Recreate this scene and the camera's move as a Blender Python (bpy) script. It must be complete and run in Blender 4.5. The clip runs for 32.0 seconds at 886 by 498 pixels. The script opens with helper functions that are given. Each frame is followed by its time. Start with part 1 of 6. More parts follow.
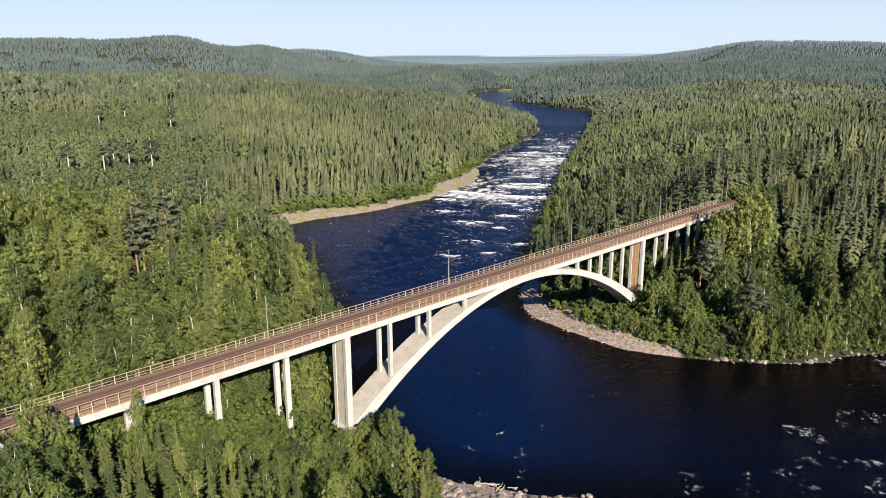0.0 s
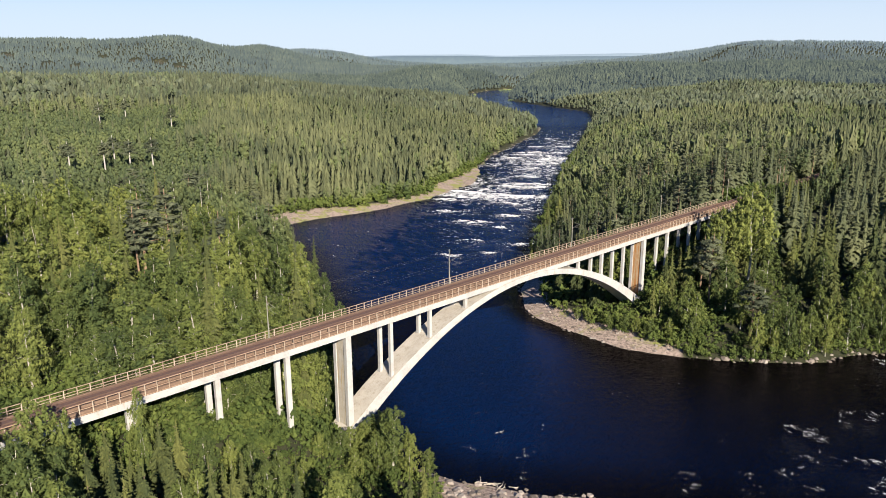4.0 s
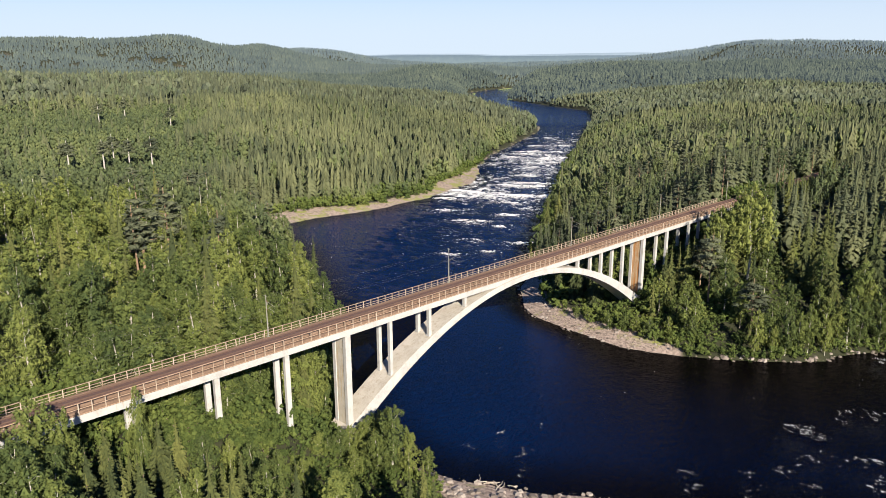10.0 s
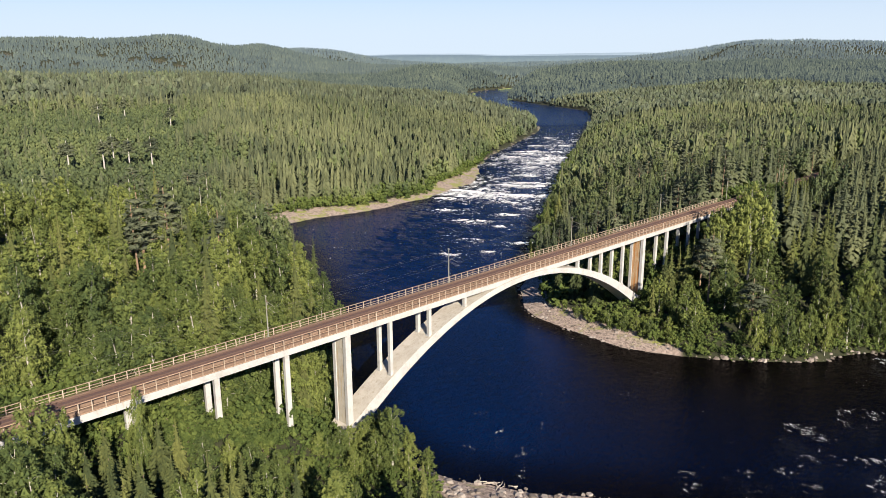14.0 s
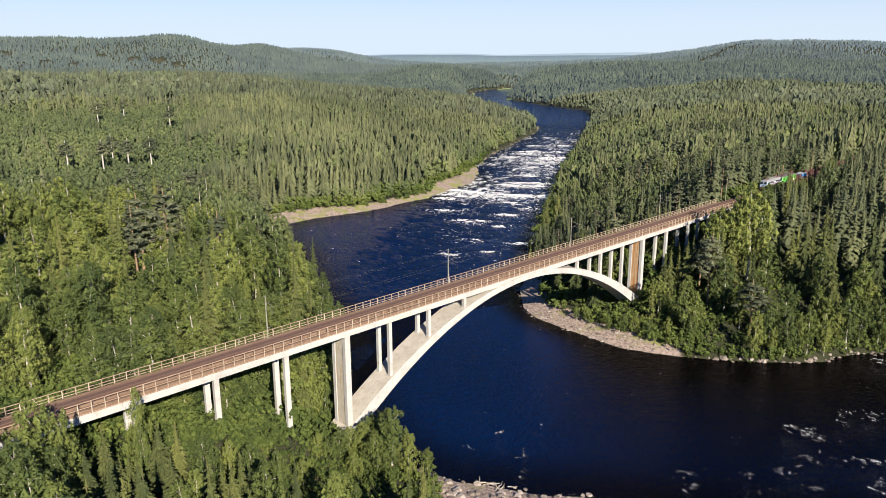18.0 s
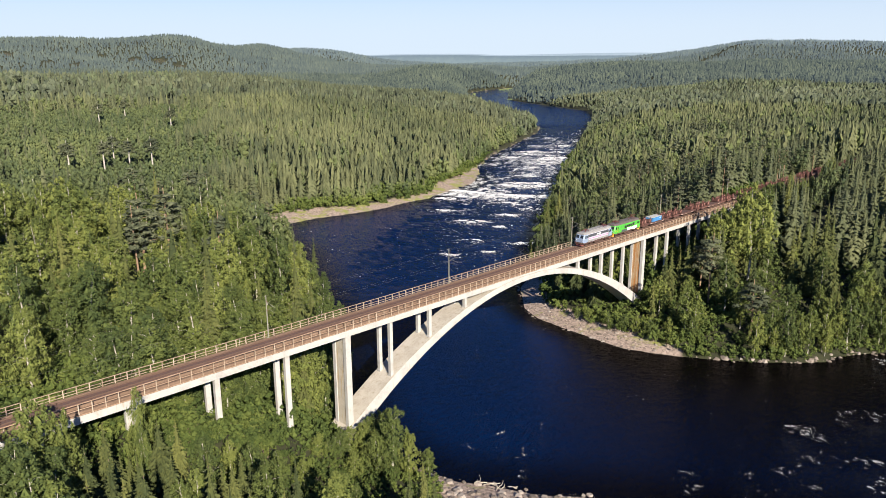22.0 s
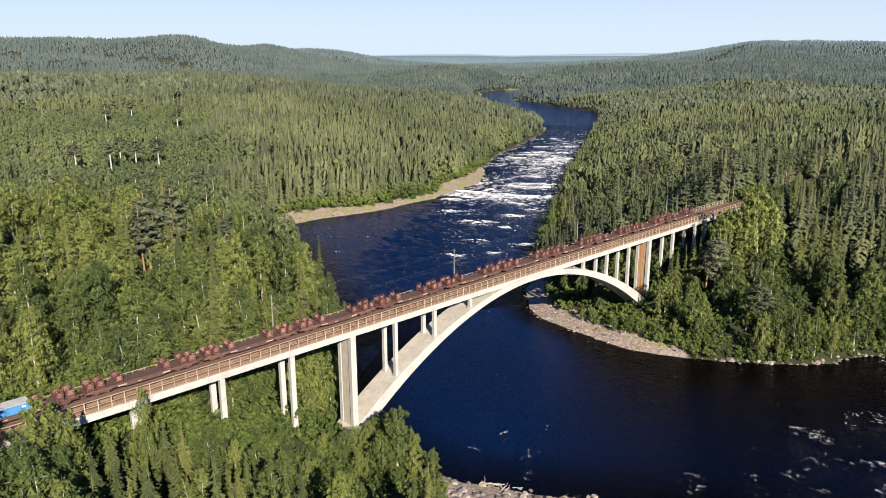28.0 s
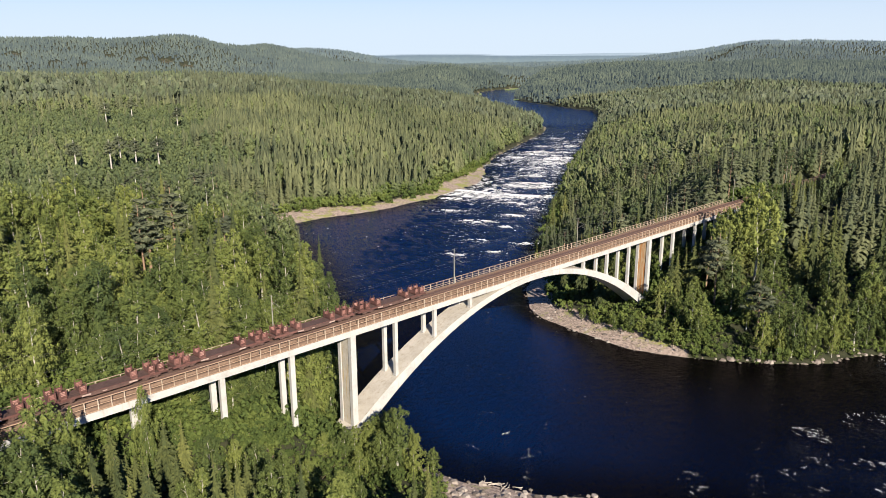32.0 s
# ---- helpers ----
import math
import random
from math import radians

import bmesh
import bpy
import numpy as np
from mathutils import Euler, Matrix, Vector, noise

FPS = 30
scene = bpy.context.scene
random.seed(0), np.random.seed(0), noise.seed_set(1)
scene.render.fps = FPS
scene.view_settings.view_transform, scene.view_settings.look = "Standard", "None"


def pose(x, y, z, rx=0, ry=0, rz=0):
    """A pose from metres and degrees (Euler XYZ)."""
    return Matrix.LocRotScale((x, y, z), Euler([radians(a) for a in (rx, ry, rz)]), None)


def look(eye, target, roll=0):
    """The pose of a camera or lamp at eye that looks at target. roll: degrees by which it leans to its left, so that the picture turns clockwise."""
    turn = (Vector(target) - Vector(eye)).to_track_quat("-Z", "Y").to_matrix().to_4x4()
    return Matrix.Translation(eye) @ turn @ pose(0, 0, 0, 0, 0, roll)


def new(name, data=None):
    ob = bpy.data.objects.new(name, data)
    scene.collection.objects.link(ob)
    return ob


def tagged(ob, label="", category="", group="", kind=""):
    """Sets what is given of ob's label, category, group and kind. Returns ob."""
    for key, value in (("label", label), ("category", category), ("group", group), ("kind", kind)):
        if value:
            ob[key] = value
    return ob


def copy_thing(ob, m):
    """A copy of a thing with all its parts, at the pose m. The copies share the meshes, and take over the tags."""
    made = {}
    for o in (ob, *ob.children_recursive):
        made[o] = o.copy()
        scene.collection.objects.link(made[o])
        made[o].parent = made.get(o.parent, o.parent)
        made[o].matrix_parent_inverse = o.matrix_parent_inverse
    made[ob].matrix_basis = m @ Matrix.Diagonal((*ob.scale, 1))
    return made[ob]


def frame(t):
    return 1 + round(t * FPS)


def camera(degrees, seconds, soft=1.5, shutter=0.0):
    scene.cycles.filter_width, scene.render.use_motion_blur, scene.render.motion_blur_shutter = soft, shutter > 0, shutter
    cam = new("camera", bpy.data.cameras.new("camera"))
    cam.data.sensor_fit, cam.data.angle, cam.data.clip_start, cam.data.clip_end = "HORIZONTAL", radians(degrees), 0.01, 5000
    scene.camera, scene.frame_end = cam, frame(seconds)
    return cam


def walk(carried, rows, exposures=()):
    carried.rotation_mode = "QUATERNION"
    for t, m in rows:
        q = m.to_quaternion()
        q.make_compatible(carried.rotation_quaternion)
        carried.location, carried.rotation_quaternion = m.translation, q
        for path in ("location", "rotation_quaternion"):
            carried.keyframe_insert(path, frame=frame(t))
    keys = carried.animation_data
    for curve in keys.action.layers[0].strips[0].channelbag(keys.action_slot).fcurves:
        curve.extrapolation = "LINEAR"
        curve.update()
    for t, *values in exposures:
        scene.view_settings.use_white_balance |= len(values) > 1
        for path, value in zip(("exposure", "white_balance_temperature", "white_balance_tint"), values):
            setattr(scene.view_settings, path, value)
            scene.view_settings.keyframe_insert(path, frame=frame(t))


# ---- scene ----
cam = camera(62.4, 32.0, soft=0.65)
# seconds, eye, heading from +X towards +Y, pitch and roll in degrees: a drone hovers and turns a little once
VIEW = [
    (0, -83.21, -112.17, 79.29, 45.331, -14.514, -0.254),
    (1, -83.22, -112.18, 79.29, 45.352, -14.513, -0.256),
    (2, -83.23, -112.18, 79.28, 45.370, -14.522, -0.259),
    (3, -83.23, -112.18, 79.26, 45.375, -14.530, -0.262),
    (3.5, -83.24, -112.17, 79.25, 45.376, -14.530, -0.264),
    (5.5, -83.23, -112.13, 79.20, 45.379, -14.558, -0.269),
    (6.5, -83.23, -112.12, 79.17, 45.374, -14.566, -0.268),
    (7.5, -83.22, -112.12, 79.15, 45.366, -14.581, -0.265),
    (8.5, -83.22, -112.12, 79.14, 45.348, -14.590, -0.263),
    (10, -83.20, -112.13, 79.13, 45.332, -14.590, -0.261),
    (12, -83.19, -112.13, 79.13, 45.331, -14.590, -0.262),
    (14, -83.19, -112.11, 79.16, 45.332, -14.593, -0.265),
    (14.5, -83.19, -112.10, 79.18, 45.332, -14.594, -0.264),
    (16.5, -83.21, -112.05, 79.27, 45.290, -14.591, -0.242),
    (17.5, -83.21, -112.04, 79.30, 45.272, -14.598, -0.235),
    (18.5, -83.20, -112.03, 79.31, 45.267, -14.603, -0.233),
    (19.5, -83.19, -112.03, 79.30, 45.289, -14.603, -0.234),
    (20.5, -83.17, -112.04, 79.29, 45.313, -14.600, -0.238),
    (21.5, -83.17, -112.06, 79.27, 45.328, -14.587, -0.242),
    (22, -83.17, -112.07, 79.26, 45.342, -14.586, -0.244),
    (22.5, -83.16, -112.08, 79.25, 45.647, -14.581, -0.246),
    (23, -83.16, -112.09, 79.25, 45.802, -14.583, -0.248),
    (23.5, -83.16, -112.10, 79.24, 45.802, -14.584, -0.248),
    (25, -83.16, -112.11, 79.24, 45.796, -14.581, -0.243),
    (25.5, -83.16, -112.11, 79.25, 45.792, -14.579, -0.239),
    (27.5, -83.13, -112.09, 79.28, 45.787, -14.559, -0.216),
    (28.5, -83.12, -112.08, 79.28, 45.781, -14.551, -0.212),
    (29.5, -83.10, -112.08, 79.27, 45.781, -14.549, -0.214),
    (30.5, -83.10, -112.09, 79.26, 45.785, -14.557, -0.219),
    (31.5, -83.09, -112.09, 79.25, 45.793, -14.575, -0.226),
    (32, -83.09, -112.09, 79.24, 45.796, -14.582, -0.228),
]


def gaze(x, y, z, head, pitch, roll):
    a, b = radians(head), radians(pitch)
    e = Vector((x, y, z))
    return look(e, e + Vector((math.cos(b) * math.cos(a), math.cos(b) * math.sin(a), math.sin(b))), roll)


walk(cam, [(t, gaze(*p)) for t, *p in VIEW])
EYE = (-83.2, -112.1, 79.1)

# ---- light: low summer sun, clear sky ----
SUN_EL, SUN_AZ = radians(28), radians(204)
world = bpy.data.worlds.new("sky")
scene.world = world
world.use_nodes = True
wn = world.node_tree
sky = wn.nodes.new("ShaderNodeTexSky")
sky.sky_type = "NISHITA"
sky.sun_disc = False
sky.sun_elevation, sky.sun_rotation = SUN_EL, SUN_AZ
sky.altitude, sky.air_density, sky.dust_density, sky.ozone_density = 800, 1.0, 0.0, 1.0
wn.nodes["Background"].inputs[1].default_value = 0.054
tint = wn.nodes.new("ShaderNodeMix")
tint.data_type, tint.blend_type = "RGBA", "MULTIPLY"
tint.inputs[0].default_value = 1.0
tint.inputs[7].default_value = (0.36, 0.61, 1.05, 1)
wn.links.new(sky.outputs[0], tint.inputs[6])
# pale summer haze low over the horizon
tc = wn.nodes.new("ShaderNodeTexCoord")
up = wn.nodes.new("ShaderNodeSeparateXYZ")
wn.links.new(tc.outputs["Generated"], up.inputs[0])
low = wn.nodes.new("ShaderNodeMapRange")
low.interpolation_type = "SMOOTHSTEP"
low.inputs[1].default_value, low.inputs[2].default_value = 0.21, 0.02
low.inputs[3].default_value, low.inputs[4].default_value = 0.0, 0.92
wn.links.new(up.outputs[2], low.inputs[0])
haze = wn.nodes.new("ShaderNodeMix")
haze.data_type = "RGBA"
wn.links.new(low.outputs[0], haze.inputs[0])
wn.links.new(tint.outputs[2], haze.inputs[6])
haze.inputs[7].default_value = (6.7, 7.7, 8.95, 1)
wn.links.new(haze.outputs[2], wn.nodes["Background"].inputs[0])
sun = new("sun", bpy.data.lights.new("sun", "SUN"))
sun.data.energy, sun.data.angle, sun.data.color = 4.9, radians(0.53), (1.0, 0.9, 0.76)
LIGHT = Vector((-math.sin(SUN_AZ) * math.cos(SUN_EL), -math.cos(SUN_AZ) * math.cos(SUN_EL), -math.sin(SUN_EL)))
sun.matrix_world = look((0, 0, 300), Vector((0, 0, 300)) + LIGHT)
scene.view_settings.exposure = 1.05


# ---- materials ----
def node(nt, kind, **sets):
    n = nt.nodes.new(kind)
    for k, val in sets.items():
        n.inputs[k.replace("_", " ")].default_value = val
    return n


def material(name, base, dark, light, size=1.0, fine=8.0, rough=0.8, bump=0.3, bump_size=None, metal=0.0, spread=0.0, island=0.0, spec=0.3, depth=0.02, trans=0.0):
    """Base colour varied between dark and light at two scales; sizes are in metres; spread: change from object to object."""
    m = bpy.data.materials.new(name)
    m.use_nodes = True
    nt = m.node_tree
    bs = nt.nodes["Principled BSDF"]
    co = nt.nodes.new("ShaderNodeTexCoord").outputs["Object"]
    n1 = node(nt, "ShaderNodeTexNoise", Scale=1 / size, Detail=5.0, Roughness=0.65)
    n2 = node(nt, "ShaderNodeTexNoise", Scale=fine / size, Detail=3.0, Roughness=0.7)
    for n in (n1, n2):
        nt.links.new(co, n.inputs["Vector"])
    add = nt.nodes.new("ShaderNodeMath")
    add.operation = "MULTIPLY_ADD"
    nt.links.new(n1.outputs["Fac"], add.inputs[0])
    add.inputs[1].default_value = 0.6
    mul = nt.nodes.new("ShaderNodeMath")
    mul.operation = "MULTIPLY"
    nt.links.new(n2.outputs["Fac"], mul.inputs[0])
    mul.inputs[1].default_value = 0.4
    nt.links.new(mul.outputs[0], add.inputs[2])
    fac = add.outputs[0]
    for src, amount in (("obj", spread), ("isl", island)):
        if amount:
            rnd = nt.nodes.new("ShaderNodeObjectInfo").outputs["Random"] if src == "obj" else nt.nodes.new("ShaderNodeNewGeometry").outputs["Random Per Island"]
            mm = nt.nodes.new("ShaderNodeMath")
            mm.operation = "MULTIPLY_ADD"
            nt.links.new(rnd, mm.inputs[0])
            mm.inputs[1].default_value = amount
            sub = nt.nodes.new("ShaderNodeMath")
            sub.operation = "ADD"
            nt.links.new(fac, sub.inputs[0])
            sub.inputs[1].default_value = -amount / 2
            nt.links.new(sub.outputs[0], mm.inputs[2])
            fac = mm.outputs[0]
    ramp = nt.nodes.new("ShaderNodeValToRGB")
    r = ramp.color_ramp
    r.elements[0].position, r.elements[1].position = 0.28, 0.74
    r.elements[0].color, r.elements[1].color = (*dark, 1), (*light, 1)
    mid = r.elements.new(0.5)
    mid.color = (*base, 1)
    nt.links.new(fac, ramp.inputs[0])
    nt.links.new(ramp.outputs[0], bs.inputs["Base Color"])
    bs.inputs["Roughness"].default_value = rough
    bs.inputs["Metallic"].default_value = metal
    bs.inputs["Specular IOR Level"].default_value = spec
    if bump:
        b = nt.nodes.new("ShaderNodeBump")
        b.inputs["Strength"].default_value, b.inputs["Distance"].default_value = bump, depth
        nt.links.new(n2.outputs["Fac"], b.inputs["Height"])
        nt.links.new(b.outputs[0], bs.inputs["Normal"])
    if trans:
        tr = nt.nodes.new("ShaderNodeBsdfTranslucent")
        nt.links.new(ramp.outputs[0], tr.inputs["Color"])
        mx = nt.nodes.new("ShaderNodeMixShader")
        mx.inputs[0].default_value = trans
        nt.links.new(bs.outputs[0], mx.inputs[1])
        nt.links.new(tr.outputs[0], mx.inputs[2])
        nt.links.new(mx.outputs[0], nt.nodes["Material Output"].inputs["Surface"])
    return m


def streaked(m, colour, size, stretch, low, high):
    """Adds vertical stains of a colour over a material."""
    nt = m.node_tree
    bs = nt.nodes["Principled BSDF"]
    src = bs.inputs["Base Color"].links[0].from_socket
    mp = nt.nodes.new("ShaderNodeMapping")
    mp.inputs["Scale"].default_value = (1 / size, 1 / size, 1 / (size * stretch))
    nt.links.new(nt.nodes.new("ShaderNodeTexCoord").outputs["Object"], mp.inputs[0])
    n = node(nt, "ShaderNodeTexNoise", Scale=1.0, Detail=4.0, Roughness=0.6)
    nt.links.new(mp.outputs[0], n.inputs["Vector"])
    mr = nt.nodes.new("ShaderNodeMapRange")
    mr.inputs[1].default_value, mr.inputs[2].default_value = low, high
    nt.links.new(n.outputs["Fac"], mr.inputs[0])
    mx = nt.nodes.new("ShaderNodeMix")
    mx.data_type = "RGBA"
    nt.links.new(mr.outputs[0], mx.inputs[0])
    nt.links.new(src, mx.inputs[6])
    mx.inputs[7].default_value = (*colour, 1)
    nt.links.new(mx.outputs[2], bs.inputs["Base Color"])
    return m


def plain(name, colour, rough=0.5, metal=0.0, vary=0.12, size=0.6):
    d = tuple(c * (1 - vary) for c in colour)
    l = tuple(min(1, c * (1 + vary)) for c in colour)
    return material(name, colour, d, l, size=size, rough=rough, metal=metal, bump=0.05, spec=0.4)


CONCRETE = streaked(material("weathered concrete", (0.41, 0.40, 0.378), (0.29, 0.278, 0.255), (0.48, 0.47, 0.448), size=2.2, fine=9, rough=0.9, bump=0.25), (0.34, 0.28, 0.2), 0.5, 9, 0.6, 0.78)
DIRTY_TOP = streaked(material("grimy concrete upper face", (0.40, 0.365, 0.31), (0.27, 0.24, 0.195), (0.48, 0.445, 0.39), size=2.6, fine=10, rough=0.95, bump=0.4), (0.27, 0.235, 0.18), 0.8, 1.2, 0.55, 0.72)
STAINED = streaked(material("rust-stained concrete", (0.44, 0.32, 0.19), (0.33, 0.19, 0.08), (0.53, 0.43, 0.30), size=1.5, rough=0.9, bump=0.2), (0.40, 0.17, 0.05), 0.5, 14, 0.45, 0.62)
TANNED = streaked(material("lightly stained concrete", (0.44, 0.40, 0.33), (0.32, 0.28, 0.21), (0.52, 0.48, 0.41), size=1.8, rough=0.9, bump=0.2), (0.42, 0.30, 0.15), 0.45, 16, 0.52, 0.66)
WALKWAY = material("dusty walkway", (0.175, 0.115, 0.08), (0.11, 0.072, 0.05), (0.26, 0.18, 0.13), size=1.6, rough=0.95)
RAILING = material("weathered railing", (0.38, 0.30, 0.225), (0.24, 0.17, 0.12), (0.49, 0.41, 0.33), size=0.9, rough=0.85, spread=0.3)
RED_RAIL = material("reddish weathered railing", (0.35, 0.235, 0.155), (0.21, 0.13, 0.085), (0.45, 0.33, 0.235), size=0.9, rough=0.85)
BALLAST = material("rusty ballast", (0.125, 0.073, 0.059), (0.065, 0.037, 0.03), (0.20, 0.125, 0.10), size=0.8, fine=10, rough=0.95, bump=0.9, depth=0.06)
RAIL = plain("rail steel", (0.20, 0.13, 0.10), 0.5, 0.6)
SLEEPER = plain("sleeper", (0.125, 0.078, 0.064), 0.95, vary=0.3)
STEEL = plain("galvanised steel", (0.28, 0.27, 0.22), 0.6, 0.3)
WIRE = plain("wire", (0.20, 0.19, 0.17), 0.5, 0.4)
GLASS = plain("dark window glass", (0.02, 0.025, 0.03), 0.08)


# ---- mesh helpers ----
def mesh_from(name, verts, faces, mat, smooth=False):
    me = bpy.data.meshes.new(name)
    verts, faces = np.asarray(verts, dtype=np.float32), np.asarray(faces, dtype=np.int32)
    normals, verts = verts[:, 3:], np.ascontiguousarray(verts[:, :3])
    k = faces.shape[1]
    me.vertices.add(len(verts))
    me.vertices.foreach_set("co", verts.ravel())
    me.loops.add(faces.size)
    me.loops.foreach_set("vertex_index", faces.ravel())
    me.polygons.add(len(faces))
    me.polygons.foreach_set("loop_start", np.arange(0, faces.size, k, dtype=np.int32))
    me.polygons.foreach_set("loop_total", np.full(len(faces), k, dtype=np.int32))
    me.polygons.foreach_set("use_smooth", np.full(len(faces), smooth))
    me.materials.append(mat)
    if normals.size:
        me.attributes.new("custom_normal", "FLOAT_VECTOR", "POINT").data.foreach_set("vector", np.ascontiguousarray(normals).ravel())
    me.update(calc_edges=True)
    return me


def finish(bm, name, mat, smooth=False):
    me = bpy.data.meshes.new(name)
    bmesh.ops.recalc_face_normals(bm, faces=bm.faces)
    bm.to_mesh(me)
    bm.free()
    if mat:
        me.materials.append(mat)
    if smooth:
        me.polygons.foreach_set("use_smooth", np.full(len(me.polygons), True))
    return me


def part(name, data, parent, m=None, label=""):
    """Links a mesh as one object under a thing or a part."""
    ob = new(name, data)
    ob.parent = parent
    if m is not None:
        ob.matrix_basis = m
    return tagged(ob, label)


def thing(name, label, category, m=None, group="", kind=""):
    ob = new(name)
    ob.empty_display_size = 0.5
    if m is not None:
        ob.matrix_basis = m
    return tagged(ob, label, category, group, kind)


def box(bm, x0, x1, y0, y1, z0, z1, bevel=0.0):
    r = bmesh.ops.create_cube(bm, size=1.0, matrix=Matrix.LocRotScale(((x0 + x1) / 2, (y0 + y1) / 2, (z0 + z1) / 2), None, (x1 - x0, y1 - y0, z1 - z0)))
    if bevel:
        es = {e for v in r["verts"] for e in v.link_edges}
        bmesh.ops.bevel(bm, geom=list(es), offset=bevel, segments=1, affect="EDGES")


def box_mesh(name, mat, x0, x1, y0, y1, z0, z1, bevel=0.0):
    bm = bmesh.new()
    box(bm, x0, x1, y0, y1, z0, z1, bevel)
    return finish(bm, name, mat)


def rod(bm, a, b, r0, r1=None, sides=8):
    a, b = Vector(a), Vector(b)
    d = b - a
    m = Matrix.Translation((a + b) / 2) @ d.to_track_quat("Z", "Y").to_matrix().to_4x4()
    bmesh.ops.create_cone(bm, cap_ends=True, segments=sides, radius1=r0, radius2=r0 if r1 is None else r1, depth=d.length, matrix=m)


def tube(pts, radii, sides=6):
    """Tapered tube along points."""
    pts = np.asarray(pts, float)
    vs, fs = [], []
    for i, (p, r) in enumerate(zip(pts, radii)):
        d = pts[min(i + 1, len(pts) - 1)] - pts[max(i - 1, 0)]
        d = d / np.linalg.norm(d)
        u = np.cross(d, (0.3, 1, 0.1))
        u /= np.linalg.norm(u)
        w = np.cross(d, u)
        for k in range(sides):
            a = 2 * math.pi * k / sides
            vs.append(p + r * (u * math.cos(a) + w * math.sin(a)))
    for i in range(len(pts) - 1):
        for k in range(sides):
            a, b = i * sides + k, i * sides + (k + 1) % sides
            fs += [(a, b, b + sides), (a, b + sides, a + sides)]
    return np.array(vs), np.array(fs)


# ---- the lie of the land ----
LEFT_BANK = [(100, -700), (98, -300), (85, -170), (66, -112), (46, -84), (30, -61), (21, -46), (14, -37), (10, -29), (7, -25), (5.5, -20), (4, -10), (5, 0), (8, 10), (14, 20), (24, 32), (35, 47), (45, 64), (53, 82), (60, 98), (68, 114), (78, 132), (86, 150), (90, 168), (98, 185), (111, 194), (129, 195), (152, 191), (170, 190), (191, 194), (209, 195), (238, 204), (263, 211), (292, 232), (323, 261), (380, 298), (446, 331), (560, 391), (617, 430), (650, 480), (730, 590), (840, 720), (930, 830), (1040, 950), (1200, 1100), (1330, 1170), (1600, 1260), (2000, 1330)]
RIGHT_BANK = [(2000, 1250), (1600, 1195), (1400, 1130), (1240, 1010), (1110, 900), (1029, 822), (982, 736), (925, 631), (878, 542), (760, 455), (640, 380), (514, 303), (371, 214), (273, 152), (208, 109), (160, 77), (128, 55), (110, 44.5), (95, 31), (91, 22), (89, 10), (88.5, 0), (88, -10), (90.4, -18), (94, -25), (102, -37), (111, -48), (118, -54.5), (123, -55), (130, -59), (136, -64), (160, -85), (195, -130), (225, -220), (240, -400), (245, -700)]
# hills: heading in degrees, distance, height, spread in heading, spread in distance
HILLS = [(60.5, 1010, 11, 6, 260), (74, 1060, 11, 9, 260), (73, 3000, 97, 10, 800), (64.0, 2900, 70, 3.8, 500), (58.7, 3400, 68, 3.0, 500), (54.5, 3900, 82, 4, 600), (48, 4300, 14, 5, 400), (36, 4300, 12, 6, 400), (29.5, 4200, 30, 4, 400), (22.0, 3700, 106, 5.9, 700), (14, 4000, 86, 5, 600), (84, 3300, 110, 6, 700)]
TRACK_Y, DECK_Z, RAIL_Z = 2.3, 27.3, 28.2


def lattice(ix, iy, seed):
    n = (ix * 374761393 + iy * 668265263 + seed * 974711) & 0xFFFFFFFF
    n = ((n ^ (n >> 13)) * 1274126177) & 0xFFFFFFFF
    return ((n ^ (n >> 16)) & 0xFFFF) / 65535.0


def vnoise(x, y, size, seed=0):
    """Smooth value noise, 0 to 1."""
    x, y = np.asarray(x) / size, np.asarray(y) / size
    ix, iy = np.floor(x).astype(np.int64), np.floor(y).astype(np.int64)
    fx, fy = x - ix, y - iy
    fx, fy = fx * fx * (3 - 2 * fx), fy * fy * (3 - 2 * fy)
    a, b = lattice(ix, iy, seed), lattice(ix + 1, iy, seed)
    c, d = lattice(ix, iy + 1, seed), lattice(ix + 1, iy + 1, seed)
    return (a * (1 - fx) + b * fx) * (1 - fy) + (c * (1 - fx) + d * fx) * fy


def to_line(x, y, line):
    best = np.full(np.shape(x), 1e9)
    for (ax, ay), (bx, by) in zip(line, line[1:]):
        ex, ey = bx - ax, by - ay
        t = np.clip(((x - ax) * ex + (y - ay) * ey) / (ex * ex + ey * ey), 0, 1)
        best = np.minimum(best, np.hypot(x - ax - t * ex, y - ay - t * ey))
    return best


def in_river(x, y):
    ring = LEFT_BANK + RIGHT_BANK
    inside = np.zeros(np.shape(x), bool)
    for (ax, ay), (bx, by) in zip(ring, ring[1:] + ring[:1]):
        if ay != by:
            inside ^= ((ay > y) != (by > y)) & (x < (bx - ax) * (y - ay) / (by - ay) + ax)
    return inside


def smooth(a, b, x):
    t = np.clip((x - a) / (b - a), 0, 1)
    return t * t * (3 - 2 * t)


def bank_width(x, y, left):
    """Width of the bare gravel along the water."""
    cove = smooth(150, 190, y) * smooth(330, 270, x)
    spit = smooth(-30, -12, y) * smooth(62, 40, y)
    return np.where(left, 1.5 + 1.0 * smooth(180, 220, y) + 13.0 * cove * (0.4 + vnoise(x, y, 20, 88)) + 5.5 * smooth(-14, -30, y), 0.9 + 8.6 * spit)


